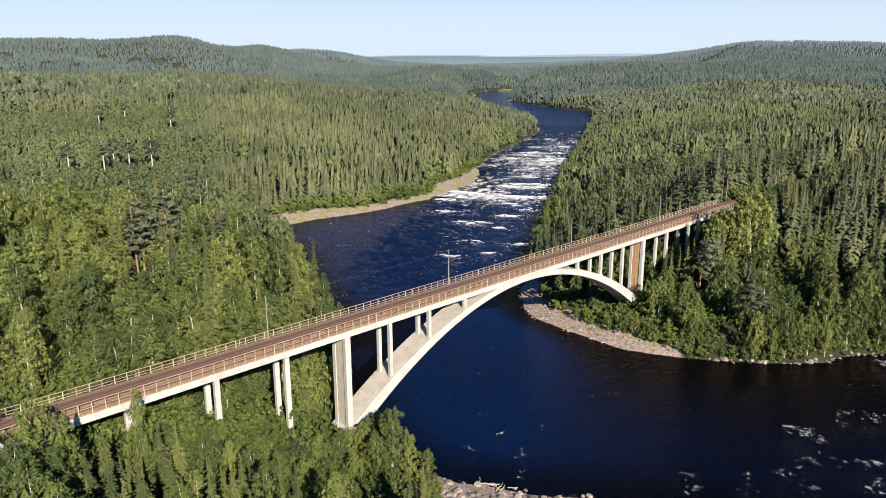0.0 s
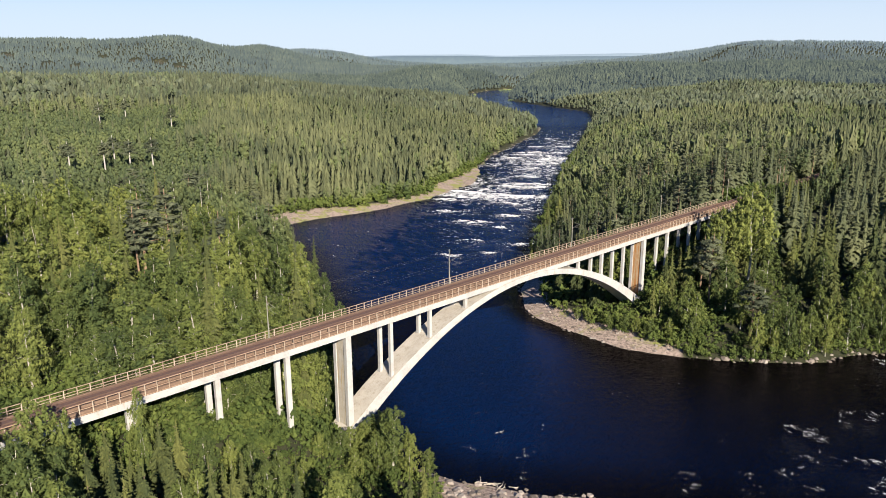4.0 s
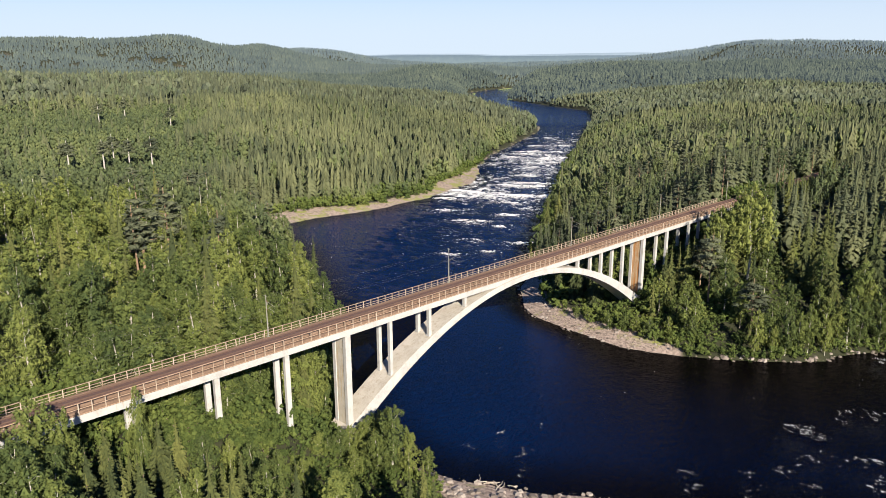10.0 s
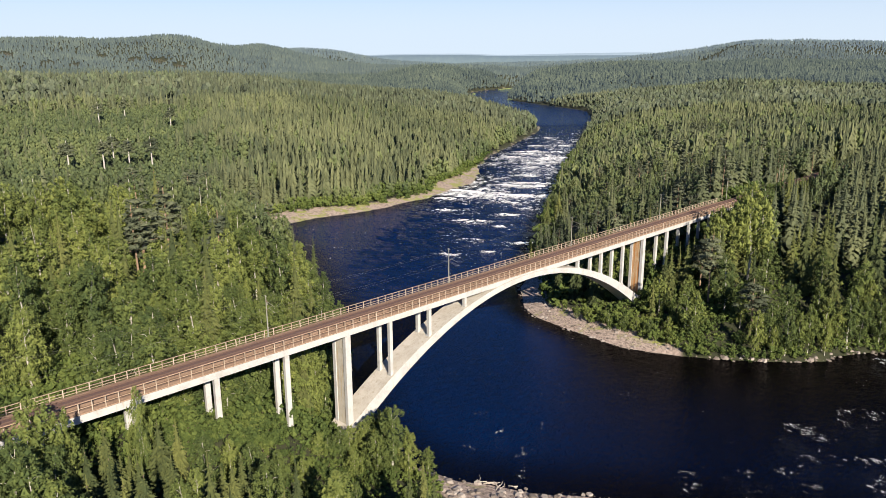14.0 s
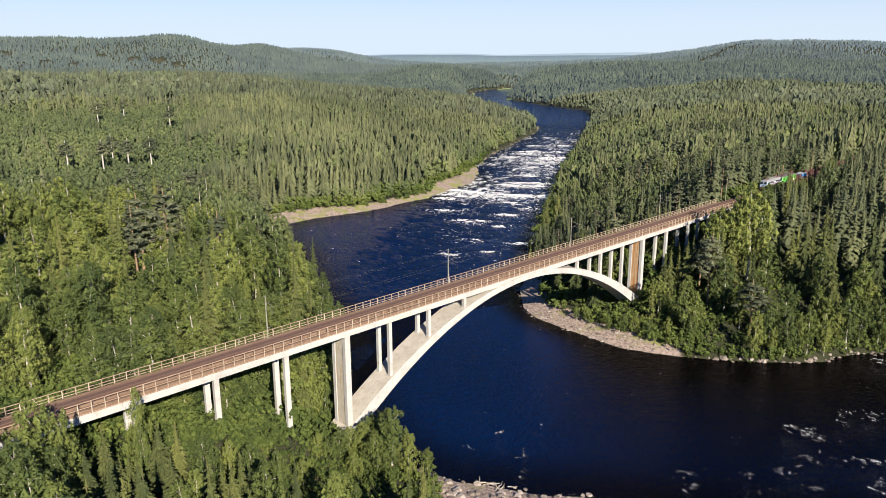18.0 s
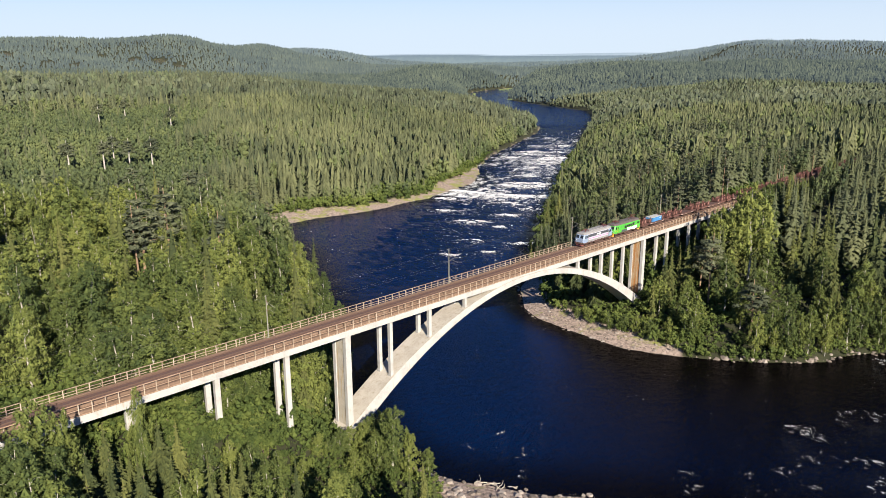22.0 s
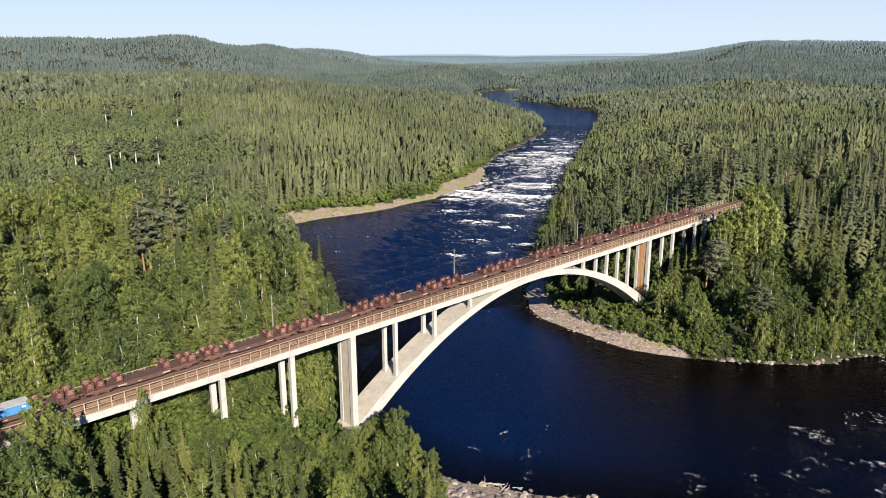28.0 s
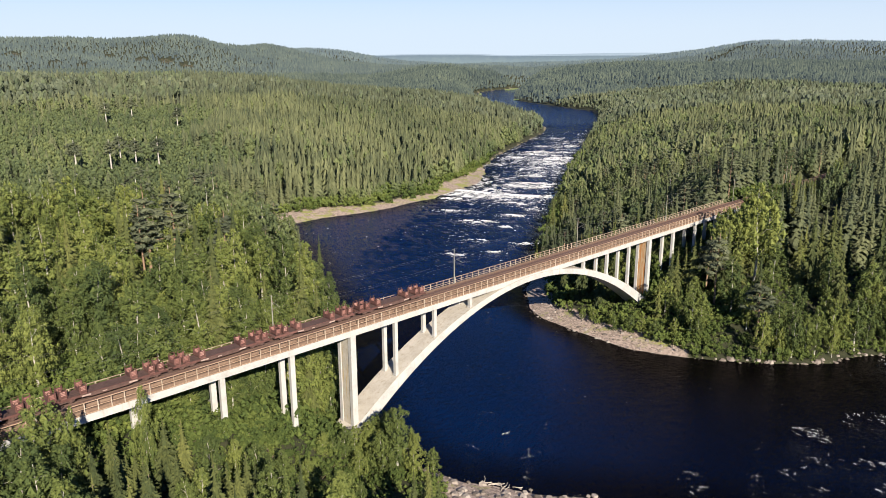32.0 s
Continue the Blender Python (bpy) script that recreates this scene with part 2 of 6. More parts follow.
def land(x, y):
    """Height of the ground, distance to the bank (negative in the river) and whether the left bank is nearer."""
    x, y = np.asarray(x, float), np.asarray(y, float)
    dl, dr = to_line(x, y, LEFT_BANK), to_line(x, y, RIGHT_BANK)
    wob = (vnoise(x, y, 7, 3) - 0.5) * 2.2 + (vnoise(x, y, 2.2, 4) - 0.5) * 0.9
    d = np.where(in_river(x, y), -1.0, 1.0) * np.minimum(dl, dr) + wob * smooth(0, 30, np.minimum(dl, dr) + 12)
    left = dl < dr
    shelf = bank_width(x, y, left)
    dip = smooth(0, -16, y)
    low = smooth(-14, -30, y) * 10 + dip * 8
    up = np.maximum(d - 4 - low, 0)
    far = smooth(130, 210, y)
    hl = (26 - 9 * dip) * (1 - np.exp(-up / 38)) * (1 - far) + far * 38 * (1 - np.exp(-np.maximum(d - shelf, 0) / 170))
    hr = 30 * (1 - np.exp(-np.maximum(d - shelf, 0) / 76))
    h = np.where(left, hl, hr) + (0.4 + 0.9 * smooth(1.2, 4.0, shelf)) * np.clip(d / shelf, 0, 1)
    h += smooth(40, 200, d) * ((vnoise(x, y, 160, 5) - 0.5) * 13 + (vnoise(x, y, 420, 6) - 0.5) * 14)
    h = np.where(d < 0, np.maximum(-3.0, 0.3 * d), h)
    px, py = x - EYE[0], y - EYE[1]
    r, az = np.hypot(px, py), np.degrees(np.arctan2(py, px))
    inland = smooth(0, 70, d)
    west = smooth(45, 52, az)
    h -= inland * (20 * west * smooth(1130, 1400, r) * smooth(2500, 1900, r) + 9 * (1 - west) * smooth(1160, 1260, r) * smooth(1480, 1380, r))
    h += inland * 20 * (1 - west) * smooth(1350, 1750, r) * smooth(2700, 2100, r)
    rise = smooth(1700, 2600, r)
    h += rise * (vnoise(x, y, 700, 8) - 0.4) * 18
    for a, rr, hh, wa, wr in HILLS:
        h += hh * np.exp(-((az - a) / wa) ** 2 - ((r - rr) / wr) ** 2)
    h = np.where(d > 0, np.maximum(h, np.minimum(d * 0.15, 2.5)), h)
    # railway bank beyond both ends of the bridge, and its cutting
    side = np.abs(y - TRACK_Y)
    bed = DECK_Z - 0.4 - np.maximum(side - 4.2, 0) / 1.5
    ends = np.maximum(smooth(-60, -68, x), smooth(170, 178, x)) * (x < 1200)
    h = np.where(ends > 0, np.maximum(h, bed * ends + h * (1 - ends)), h)
    h = np.where(ends > 0, np.minimum(h, DECK_Z - 0.4 + np.maximum(side - 5.5, 0) / 1.3), h)
    h = np.where((ends == 0) & (side < 9) & (d > 0), np.minimum(h, 24.0), h)
    return h, d, left


# felled clearings on the far slopes: x, y, radius
CLEARINGS = [(545, 2277, 24), (590, 2075, 16), (640, 2010, 20), (795, 2240, 20), (845, 2130, 24), (880, 2040, 26), (905, 1950, 24), (1321, 2270, 22), (1250, 2060, 22)]


def felled(x, y):
    """Open ground, stretched along the camera's line of sight so that it shows."""
    best = np.zeros(np.shape(x))
    for cx, cy, rad in CLEARINGS:
        ca, sa = np.cos(np.arctan2(cy - EYE[1], cx - EYE[0])), np.sin(np.arctan2(cy - EYE[1], cx - EYE[0]))
        along, side = (x - cx) * ca + (y - cy) * sa, (y - cy) * ca - (x - cx) * sa
        best = np.maximum(best, smooth(1.15, 0.8, np.hypot(along / (1.9 * rad), side / rad)))
    return best


def polar_sheet(name, mat, rings, spokes, height):
    """A sheet of ground round the hovering eye, finer towards the bridge."""
    rr, aa = np.meshgrid(rings, np.radians(spokes), indexing="ij")
    x, y = EYE[0] + rr * np.cos(aa), EYE[1] + rr * np.sin(aa)
    z = height(x, y)
    nr, na = rr.shape
    verts = np.stack([x.ravel(), y.ravel(), z.ravel()], 1)
    i, j = np.meshgrid(np.arange(nr - 1), np.arange(na), indexing="ij")
    k = (j + 1) % na
    faces = np.stack([i * na + j, (i + 1) * na + j, (i + 1) * na + k, i * na + k], -1).reshape(-1, 4)
    return new(name, mesh_from(name, verts, faces, mat, True))


GROUND = material("forest floor", (0.032, 0.035, 0.016), (0.016, 0.018, 0.009), (0.062, 0.060, 0.03), size=6, fine=9, rough=1.0, bump=0.8, depth=0.15)


def bank_colours(m):
    """Pale gravel and stones where the banks are bare."""
    nt = m.node_tree
    bs = nt.nodes["Principled BSDF"]
    src = bs.inputs["Base Color"].links[0].from_socket
    pos = nt.nodes.new("ShaderNodeNewGeometry").outputs["Position"]
    n = node(nt, "ShaderNodeTexNoise", Scale=0.3, Detail=5.0, Roughness=0.7)
    nt.links.new(pos, n.inputs["Vector"])
    bare = nt.nodes.new("ShaderNodeAttribute")
    bare.attribute_name = "bare"
    ad = nt.nodes.new("ShaderNodeMath")
    ad.operation = "ADD"
    nt.links.new(n.outputs["Fac"], ad.inputs[0])
    nt.links.new(bare.outputs["Fac"], ad.inputs[1])
    mr = nt.nodes.new("ShaderNodeMapRange")
    mr.inputs[1].default_value, mr.inputs[2].default_value = 1.12, 0.92
    nt.links.new(ad.outputs[0], mr.inputs[0])
    vo = node(nt, "ShaderNodeTexVoronoi", Scale=1.7)
    nt.links.new(pos, vo.inputs["Vector"])
    ramp = nt.nodes.new("ShaderNodeValToRGB")
    ramp.color_ramp.elements[0].color, ramp.color_ramp.elements[1].color = (0.14, 0.108, 0.086, 1), (0.44, 0.345, 0.285, 1)
    nt.links.new(vo.outputs["Color"], ramp.inputs[0])
    # grass growing in the gravel
    n2 = node(nt, "ShaderNodeTexNoise", Scale=0.09, Detail=4.0, Roughness=0.75)
    nt.links.new(pos, n2.inputs["Vector"])
    gr = nt.nodes.new("ShaderNodeMapRange")
    gr.inputs[1].default_value, gr.inputs[2].default_value = 0.57, 0.66
    turf = nt.nodes.new("ShaderNodeAttribute")
    turf.attribute_name = "turf"
    more = nt.nodes.new("ShaderNodeMath")
    more.operation = "ADD"
    nt.links.new(n2.outputs["Fac"], more.inputs[0])
    nt.links.new(turf.outputs["Fac"], more.inputs[1])
    nt.links.new(more.outputs[0], gr.inputs[0])
    grass = nt.nodes.new("ShaderNodeMix")
    grass.data_type = "RGBA"
    nt.links.new(gr.outputs[0], grass.inputs[0])
    nt.links.new(ramp.outputs[0], grass.inputs[6])
    grass.inputs[7].default_value = (0.23, 0.235, 0.070, 1)
    mx = nt.nodes.new("ShaderNodeMix")
    mx.data_type = "RGBA"
    nt.links.new(mr.outputs[0], mx.inputs[0])
    nt.links.new(grass.outputs[2], mx.inputs[6])
    nt.links.new(src, mx.inputs[7])
    nt.links.new(mx.outputs[2], bs.inputs["Base Color"])


bank_colours(GROUND)
spokes = np.concatenate([np.arange(8, 84, 0.34), np.arange(84, 368, 4.0)])
rings = np.concatenate([[0.3, 5], 12 * 1.03 ** np.arange(0, 72), 101 * 1.011 ** np.arange(0, 164), 610 * 1.02 ** np.arange(0, 104)])
ground = tagged(polar_sheet("ground", GROUND, rings, spokes, lambda x, y: land(x, y)[0]), "wooded river banks with pale gravel shores and far hills", kind="structure")
gco = np.empty(len(ground.data.vertices) * 3, np.float32)
ground.data.vertices.foreach_get("co", gco)
gx, gy = gco.reshape(-1, 3)[:, 0].astype(float), gco.reshape(-1, 3)[:, 1].astype(float)
_, gd_, gl = land(gx, gy)
gw = bank_width(gx, gy, gl)
ground.data.attributes.new("bare", "FLOAT", "POINT").data.foreach_set("value", (smooth(1.4, 0.8, gd_ / np.maximum(gw, 1.4)) * np.maximum(smooth(1.2, 4.0, gw), np.where(gl, 0.55, 0.3)) + 0.42 * felled(gx, gy)).astype(np.float32))
ground.data.attributes.new("turf", "FLOAT", "POINT").data.foreach_set("value", (np.where(gl, 0.09, -0.05) * smooth(100, 150, gy)).astype(np.float32))


# ---- water ----
def across(x, y):
    """Coordinates across and along the upper river."""
    return x * 0.6 - y * 0.8, x * 0.8 + y * 0.6


def ledge(x, y):
    """The main ledge runs from bank to bank."""
    w = (x - 246) * 0.8 + (y - 175) * 0.6 - 4 * np.sin((x - y) * 0.05)
    return np.exp(-(np.where(w > 0, w / 3, w / 11)) ** 2) * (0.6 + 0.8 * vnoise(x, y, 13, 94))


def rapid(x, y):
    """How broken the water is, 0 to 1."""
    u, w = across(x, y)
    open_side = smooth(-52, -6, u)
    along = np.where(w > 300, 0.62 * smooth(820, 600, w) + 0.1, np.maximum(0.62 * smooth(190, 290, w), 0.4 * smooth(80, 190, w)) * open_side)
    along = np.where(y < 10, 0.0, along) * (0.7 + 0.6 * vnoise(u, w, 24, 91))
    return np.clip(along + 1.4 * ledge(x, y), 0, 1) * (w > 60)


def chop(x, y):
    """How steep the waves are besides."""
    u, w = across(x, y)
    return rapid(x, y) + 0.5 * smooth(-10, 50, w) * smooth(420, 260, w) * smooth(6, 45, to_line(x, y, RIGHT_BANK)) - 0.72 * smooth(740, 820, w)


def painted_blue(x, y):
    """Share of blue painted for reflected sky; low over brown shallows and tree reflections."""
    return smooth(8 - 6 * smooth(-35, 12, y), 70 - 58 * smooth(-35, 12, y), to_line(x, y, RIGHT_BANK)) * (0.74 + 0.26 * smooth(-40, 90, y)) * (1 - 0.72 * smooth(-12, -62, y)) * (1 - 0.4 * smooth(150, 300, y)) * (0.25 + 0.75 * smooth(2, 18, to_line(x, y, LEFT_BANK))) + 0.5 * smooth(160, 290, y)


def water_material():
    m = bpy.data.materials.new("dark river water")
    m.use_nodes = True
    nt = m.node_tree
    bs = nt.nodes["Principled BSDF"]
    bs.inputs["Base Color"].default_value = (0.0008, 0.0018, 0.0068, 1)
    bs.inputs["Roughness"].default_value = 0.04
    bs.inputs["Specular IOR Level"].default_value = 0.05
    bs.inputs["IOR"].default_value = 1.16
    pos = nt.nodes.new("ShaderNodeNewGeometry").outputs["Position"]

    def waves(scale, stretch, detail, twist=0.6):
        mp = nt.nodes.new("ShaderNodeMapping")
        mp.inputs["Rotation"].default_value = (0, 0, radians(53))
        mp.inputs["Scale"].default_value = (scale, scale * stretch, 1)
        nt.links.new(pos, mp.inputs[0])
        n = node(nt, "ShaderNodeTexNoise", Scale=1.0, Detail=detail, Roughness=0.65, Distortion=twist)
        nt.links.new(mp.outputs[0], n.inputs["Vector"])
        return n.outputs["Fac"]

    rough = nt.nodes.new("ShaderNodeAttribute")
    rough.attribute_name = "rapid"
    waviness = nt.nodes.new("ShaderNodeAttribute")
    waviness.attribute_name = "chop"
    # the base colour carries the sky's blue and the bank trees' dark reflection
    depth = nt.nodes.new("ShaderNodeAttribute")
    depth.attribute_name = "painted_blue"
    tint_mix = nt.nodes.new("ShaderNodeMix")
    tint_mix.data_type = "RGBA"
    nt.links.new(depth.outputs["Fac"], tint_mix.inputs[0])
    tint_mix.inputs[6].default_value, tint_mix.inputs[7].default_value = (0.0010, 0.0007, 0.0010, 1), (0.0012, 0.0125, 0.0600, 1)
    nt.links.new(tint_mix.outputs[2], bs.inputs["Base Color"])
    last = None
    for scale, strength, dist in ((0.14, 0.35, 1.0), (0.42, 0.85, 0.9), (1.3, 0.8, 0.25)):
        b = nt.nodes.new("ShaderNodeBump")
        b.inputs["Strength"].default_value, b.inputs["Distance"].default_value = strength, dist
        steep = nt.nodes.new("ShaderNodeMath")
        steep.operation = "MULTIPLY_ADD"
        nt.links.new(waviness.outputs["Fac"], steep.inputs[0])
        steep.inputs[1].default_value, steep.inputs[2].default_value = 0.75, strength
        nt.links.new(steep.outputs[0], b.inputs["Strength"])
        nt.links.new(waves(scale, 1.5, 3.0, 1.3), b.inputs["Height"])
        if last:
            nt.links.new(last, b.inputs["Normal"])
        last = b.outputs[0]
    nt.links.new(last, bs.inputs["Normal"])
    # broken white water where the river is rough
    big, small = waves(0.10, 1.1, 4.0, 1.4), waves(0.42, 1.2, 6.0, 1.8)
    mixn = nt.nodes.new("ShaderNodeMath")
    mixn.operation = "MULTIPLY_ADD"
    nt.links.new(big, mixn.inputs[0])
    mixn.inputs[1].default_value = 0.75
    sm = nt.nodes.new("ShaderNodeMath")
    sm.operation = "MULTIPLY_ADD"
    nt.links.new(small, sm.inputs[0])
    sm.inputs[1].default_value = 0.75
    nt.links.new(mixn.outputs[0], sm.inputs[2])
    mixn.inputs[2].default_value = 0.0
    ad = nt.nodes.new("ShaderNodeMath")
    ad.operation = "MULTIPLY_ADD"
    nt.links.new(rough.outputs["Fac"], ad.inputs[0])
    ad.inputs[1].default_value = 0.285
    nt.links.new(sm.outputs[0], ad.inputs[2])
    flecks = nt.nodes.new("ShaderNodeMath")
    flecks.operation = "MULTIPLY_ADD"
    nt.links.new(waviness.outputs["Fac"], flecks.inputs[0])
    flecks.inputs[1].default_value = 0.07
    nt.links.new(ad.outputs[0], flecks.inputs[2])
    mr = nt.nodes.new("ShaderNodeMapRange")
    mr.interpolation_type = "SMOOTHSTEP"
    mr.inputs[1].default_value, mr.inputs[2].default_value = 1.07, 1.17
    nt.links.new(flecks.outputs[0], mr.inputs[0])
    foam = nt.nodes.new("ShaderNodeBsdfDiffuse")
    foam.inputs["Color"].default_value = (0.72, 0.72, 0.70, 1)
    mx = nt.nodes.new("ShaderNodeMixShader")
    nt.links.new(mr.outputs[0], mx.inputs[0])
    nt.links.new(bs.outputs[0], mx.inputs[1])
    nt.links.new(foam.outputs[0], mx.inputs[2])
    nt.links.new(mx.outputs[0], nt.nodes["Material Output"].inputs["Surface"])
    return m


WATER = water_material()


def swell(x, y):
    u, w = across(x, y)
    return rapid(x, y) * ((vnoise(u, w * 2.2, 5.5, 92) - 0.5) * 1.1 + (vnoise(u, w * 2, 2.6, 93) - 0.5) * 0.5) * 0.9


water_rings = np.concatenate([[0.3, 40, 80], 110 * 1.012 ** np.arange(0, 190), [1300, 1700, 2300, 3000]])
water = tagged(polar_sheet("water", WATER, water_rings, np.concatenate([np.arange(10, 80, 0.4), np.arange(80, 370, 10.0)]), swell), "dark blue river water breaking white over rapids", kind="structure")
wco = np.empty(len(water.data.vertices) * 3, np.float32)
water.data.vertices.foreach_get("co", wco)
wco = wco.reshape(-1, 3).astype(float)
for key, field in (("rapid", rapid), ("chop", chop), ("painted_blue", painted_blue)):
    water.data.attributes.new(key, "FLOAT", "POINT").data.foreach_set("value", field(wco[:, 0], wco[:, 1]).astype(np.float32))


# ---- the bridge: one thing in parts ----
PIERS = (0.0, 114.1)
BENTS_ARCH = (11.5, 23.0, 34.5, 79.6, 91.1, 102.6)
BENTS_LAND = (-57.0, -42.7, -28.5, -14.2, 128.6, 143.2, 157.7)
COL_Y = (-0.15, 3.5)
X0, X1 = -66.0, 176.0


def crown(x):
    return 26.3 - 0.00628 * (x - 57.05) ** 2


def soffit(x):
    return 25.0 - 0.0070 * (x - 57.05) ** 2


bridge = thing("arch_bridge", "pale weathered concrete railway arch bridge across the river", "bridge")


def arch_mesh():
    n = 96
    bm = bmesh.new()
    rows = []
    for i in range(n + 1):
        x = -1.5 + 117.1 * i / n
        y0, y1, t, s = -1.15, 4.5, crown(x), soffit(x)
        t = min(t, 26.9)
        rows.append([bm.verts.new(p) for p in ((x, y0, s), (x, y0, t), (x, y0 + 0.35, t + 0.02), (x, y1 - 0.35, t + 0.02), (x, y1, t), (x, y1, s))])
    for a, b in zip(rows, rows[1:]):
        for k in range(6):
            bm.faces.new((a[k], b[k], b[(k + 1) % 6], a[(k + 1) % 6]))
    bm.faces.new(rows[0][::-1])
    bm.faces.new(rows[-1])
    me = finish(bm, "arch", CONCRETE)
    me.materials.append(DIRTY_TOP)
    for f in me.polygons:
        if f.normal.z > 0.3:
            f.material_index = 1
    return me


part("arch", arch_mesh(), bridge, label="shallow concrete arch rib")

# worn steps up the middle of both flanks of the arch
step_mesh = box_mesh("step", DIRTY_TOP, -0.09, 0.09, -0.42, 0.42, -0.03, 0.05, 0.015)
for side in (-1, 1):
    for k in range(52):
        x = 57.05 + side * (20.0 + 0.66 * k)
        if all(abs(x - b) > 0.9 for b in (11.5, 23.0, 34.5, 79.6, 91.1, 102.6)):
            slope = math.degrees(math.atan(2 * 0.00628 * (x - 57.05)))
            part("step", step_mesh, bridge, pose(x, 1.65, crown(x) + 0.02, ry=slope))


def foot(x, y):
    return float(land(np.array([x]), np.array([y]))[0][0]) - 1.0


for x in BENTS_ARCH + BENTS_LAND:
    on_arch = x in BENTS_ARCH
    for y in COL_Y:
        z0 = crown(x) - 0.25 if on_arch else foot(x, y)
        w = 0.40 if on_arch else 0.50
        bm = bmesh.new()
        box(bm, x - w, x + w, y - 0.42, y + 0.42, z0, 25.6, 0.05)
        if on_arch:
            box(bm, x - w - 0.1, x + w + 0.1, y - 0.52, y + 0.52, z0 - 0.2, crown(x) + 0.18)
        part("column", finish(bm, "column", CONCRETE), bridge)
for x in PIERS:
    sx = 1 if x < 57 else -1
    z0 = foot(x, 1.7) - 2
    for y in (-0.2, 3.4):
        part("pier_leg", box_mesh("pier_leg", CONCRETE, x - 0.66, x + 0.66, y - 0.5, y + 0.5, z0, 25.5, 0.06), bridge)
    part("pier_web", box_mesh("pier_web", STAINED if x > 57 else TANNED, x - 0.5, x + 0.5, 0.3, 2.9, z0, 26.0), bridge, label="rust-streaked recessed pier wall" if x > 57 else "faintly stained recessed pier wall")
    part("pier_base", box_mesh("pier_base", CONCRETE, x - 2.4, x + 2.4, -1.9, 5.2, z0 - 1, z0 + 0.8, 0.1), bridge)

# girders under the deck, slab and kerbs, split at the pier joints
JOINTS = (X0, -42.7, -14.2, 0.0, 34.5, 79.6, 114.1, 143.2, X1)
for a, b in zip(JOINTS, JOINTS[1:]):
    for y in (-0.42, 4.3):
        part("girder", box_mesh("girder", CONCRETE, a + 0.01, b - 0.01, y - 0.47, y + 0.47, 25.45, 26.7), bridge)
    bm = bmesh.new()
    box(bm, a + 0.012, b - 0.012, -0.92, 5.85, 26.7, 27.3, 0.06)
    part("deck_slab", finish(bm, "deck_slab", WALKWAY), bridge, label="reddish brown deck slab edge")
    for y0, y1 in ((-0.88, 0.35), (4.25, 5.78)):
        part("walkway", box_mesh("walkway", WALKWAY, a + 0.02, b - 0.02, y0, y1, 27.304, 27.42), bridge, label="dusty reddish walkway strip")
    for y in (0.45, 4.15):
        part("ballast_kerb", box_mesh("ballast_kerb", WALKWAY, a + 0.02, b - 0.02, y - 0.1, y + 0.1, 27.304, 27.95), bridge)
x = X0 + 4
while x < X1 - 4:
    part("cross_beam", box_mesh("cross_beam", CONCRETE, x - 0.2, x + 0.2, 0.06, 3.82, 25.9, 26.7), bridge)
    x += 4.8

# railings: posts, two rails on each side
post = box_mesh("post", RAILING, -0.07, 0.07, -0.07, 0.07, 0.0, 1.34, 0.012)
tall_post = box_mesh("post", RAILING, -0.07, 0.07, -0.065, 0.065, -0.68, 1.34, 0.012)
for y, face in ((-1.0, 1), (5.7, -1)):
    rust = RED_RAIL if y < 0 else RAILING
    railing = part("railing", box_mesh("railing", rust, X0, X1, -0.06 * face - 0.05, -0.06 * face + 0.05, 1.31, 1.43, 0.01), bridge, pose(0, y, 27.42), "weathered light brown railing")
    for z in (-0.58, 0.36) if y < 0 else (0.24, 0.7):
        part("rail", box_mesh("rail", rust, X0, X1, -0.04, 0.04, z, z + 0.1), railing)
    x = X0 + 0.5
    while x < X1:
        part("post", tall_post if y < 0 else post, railing, pose(x, 0, 0))
        x += 2.02

# ---- railway track ----
track = thing("railway_track", "single railway track on rusty brown ballast", "track")
bm = bmesh.new()
prof = [(-1.72, 27.31), (-1.62, 27.85), (-1.1, 27.98), (1.1, 27.98), (1.62, 27.85), (1.72, 27.31)]
a = [bm.verts.new((-600, TRACK_Y + y, z)) for y, z in prof]
b = [bm.verts.new((1000, TRACK_Y + y, z)) for y, z in prof]
for i in range(6):
    bm.faces.new((a[i], b[i], b[(i + 1) % 6], a[(i + 1) % 6]))
part("ballast", finish(bm, "ballast", BALLAST), track)
for y in (-0.755, 0.755):
    bm = bmesh.new()
    box(bm, -600, 1000, TRACK_Y + y - 0.035, TRACK_Y + y + 0.035, 28.06, RAIL_Z)
    box(bm, -600, 1000, TRACK_Y + y - 0.07, TRACK_Y + y + 0.07, 28.0, 28.06)
    part("rail", finish(bm, "rail", RAIL), track, label="rusty steel rail")
sleeper = box_mesh("sleeper", SLEEPER, -0.12, 0.12, -1.25, 1.25, 27.9, 28.03)
for x in np.arange(-75, 119.5, 0.65):
    part("sleeper", sleeper, track, pose(float(x), TRACK_Y, 0))
sx = np.concatenate([np.arange(-120, -75.3, 0.65), np.arange(120, 260, 0.65)])
unit = np.array([(i, j, k) for i in (-0.12, 0.12) for j in (-1.25, 1.25) for k in (27.9, 28.03)])
quad = np.array([(0, 1, 3, 2), (4, 6, 7, 5), (0, 4, 5, 1), (2, 3, 7, 6), (1, 5, 7, 3), (0, 2, 6, 4)])
sv = (unit[None] + np.stack([sx, np.full_like(sx, TRACK_Y), 0 * sx], 1)[:, None]).reshape(-1, 3)
sf = (quad[None] + 8 * np.arange(len(sx))[:, None, None]).reshape(-1, 4)
tagged(part("far_sleeper_run", mesh_from("far_sleeper_run", sv, sf, SLEEPER), track), kind="stuff")


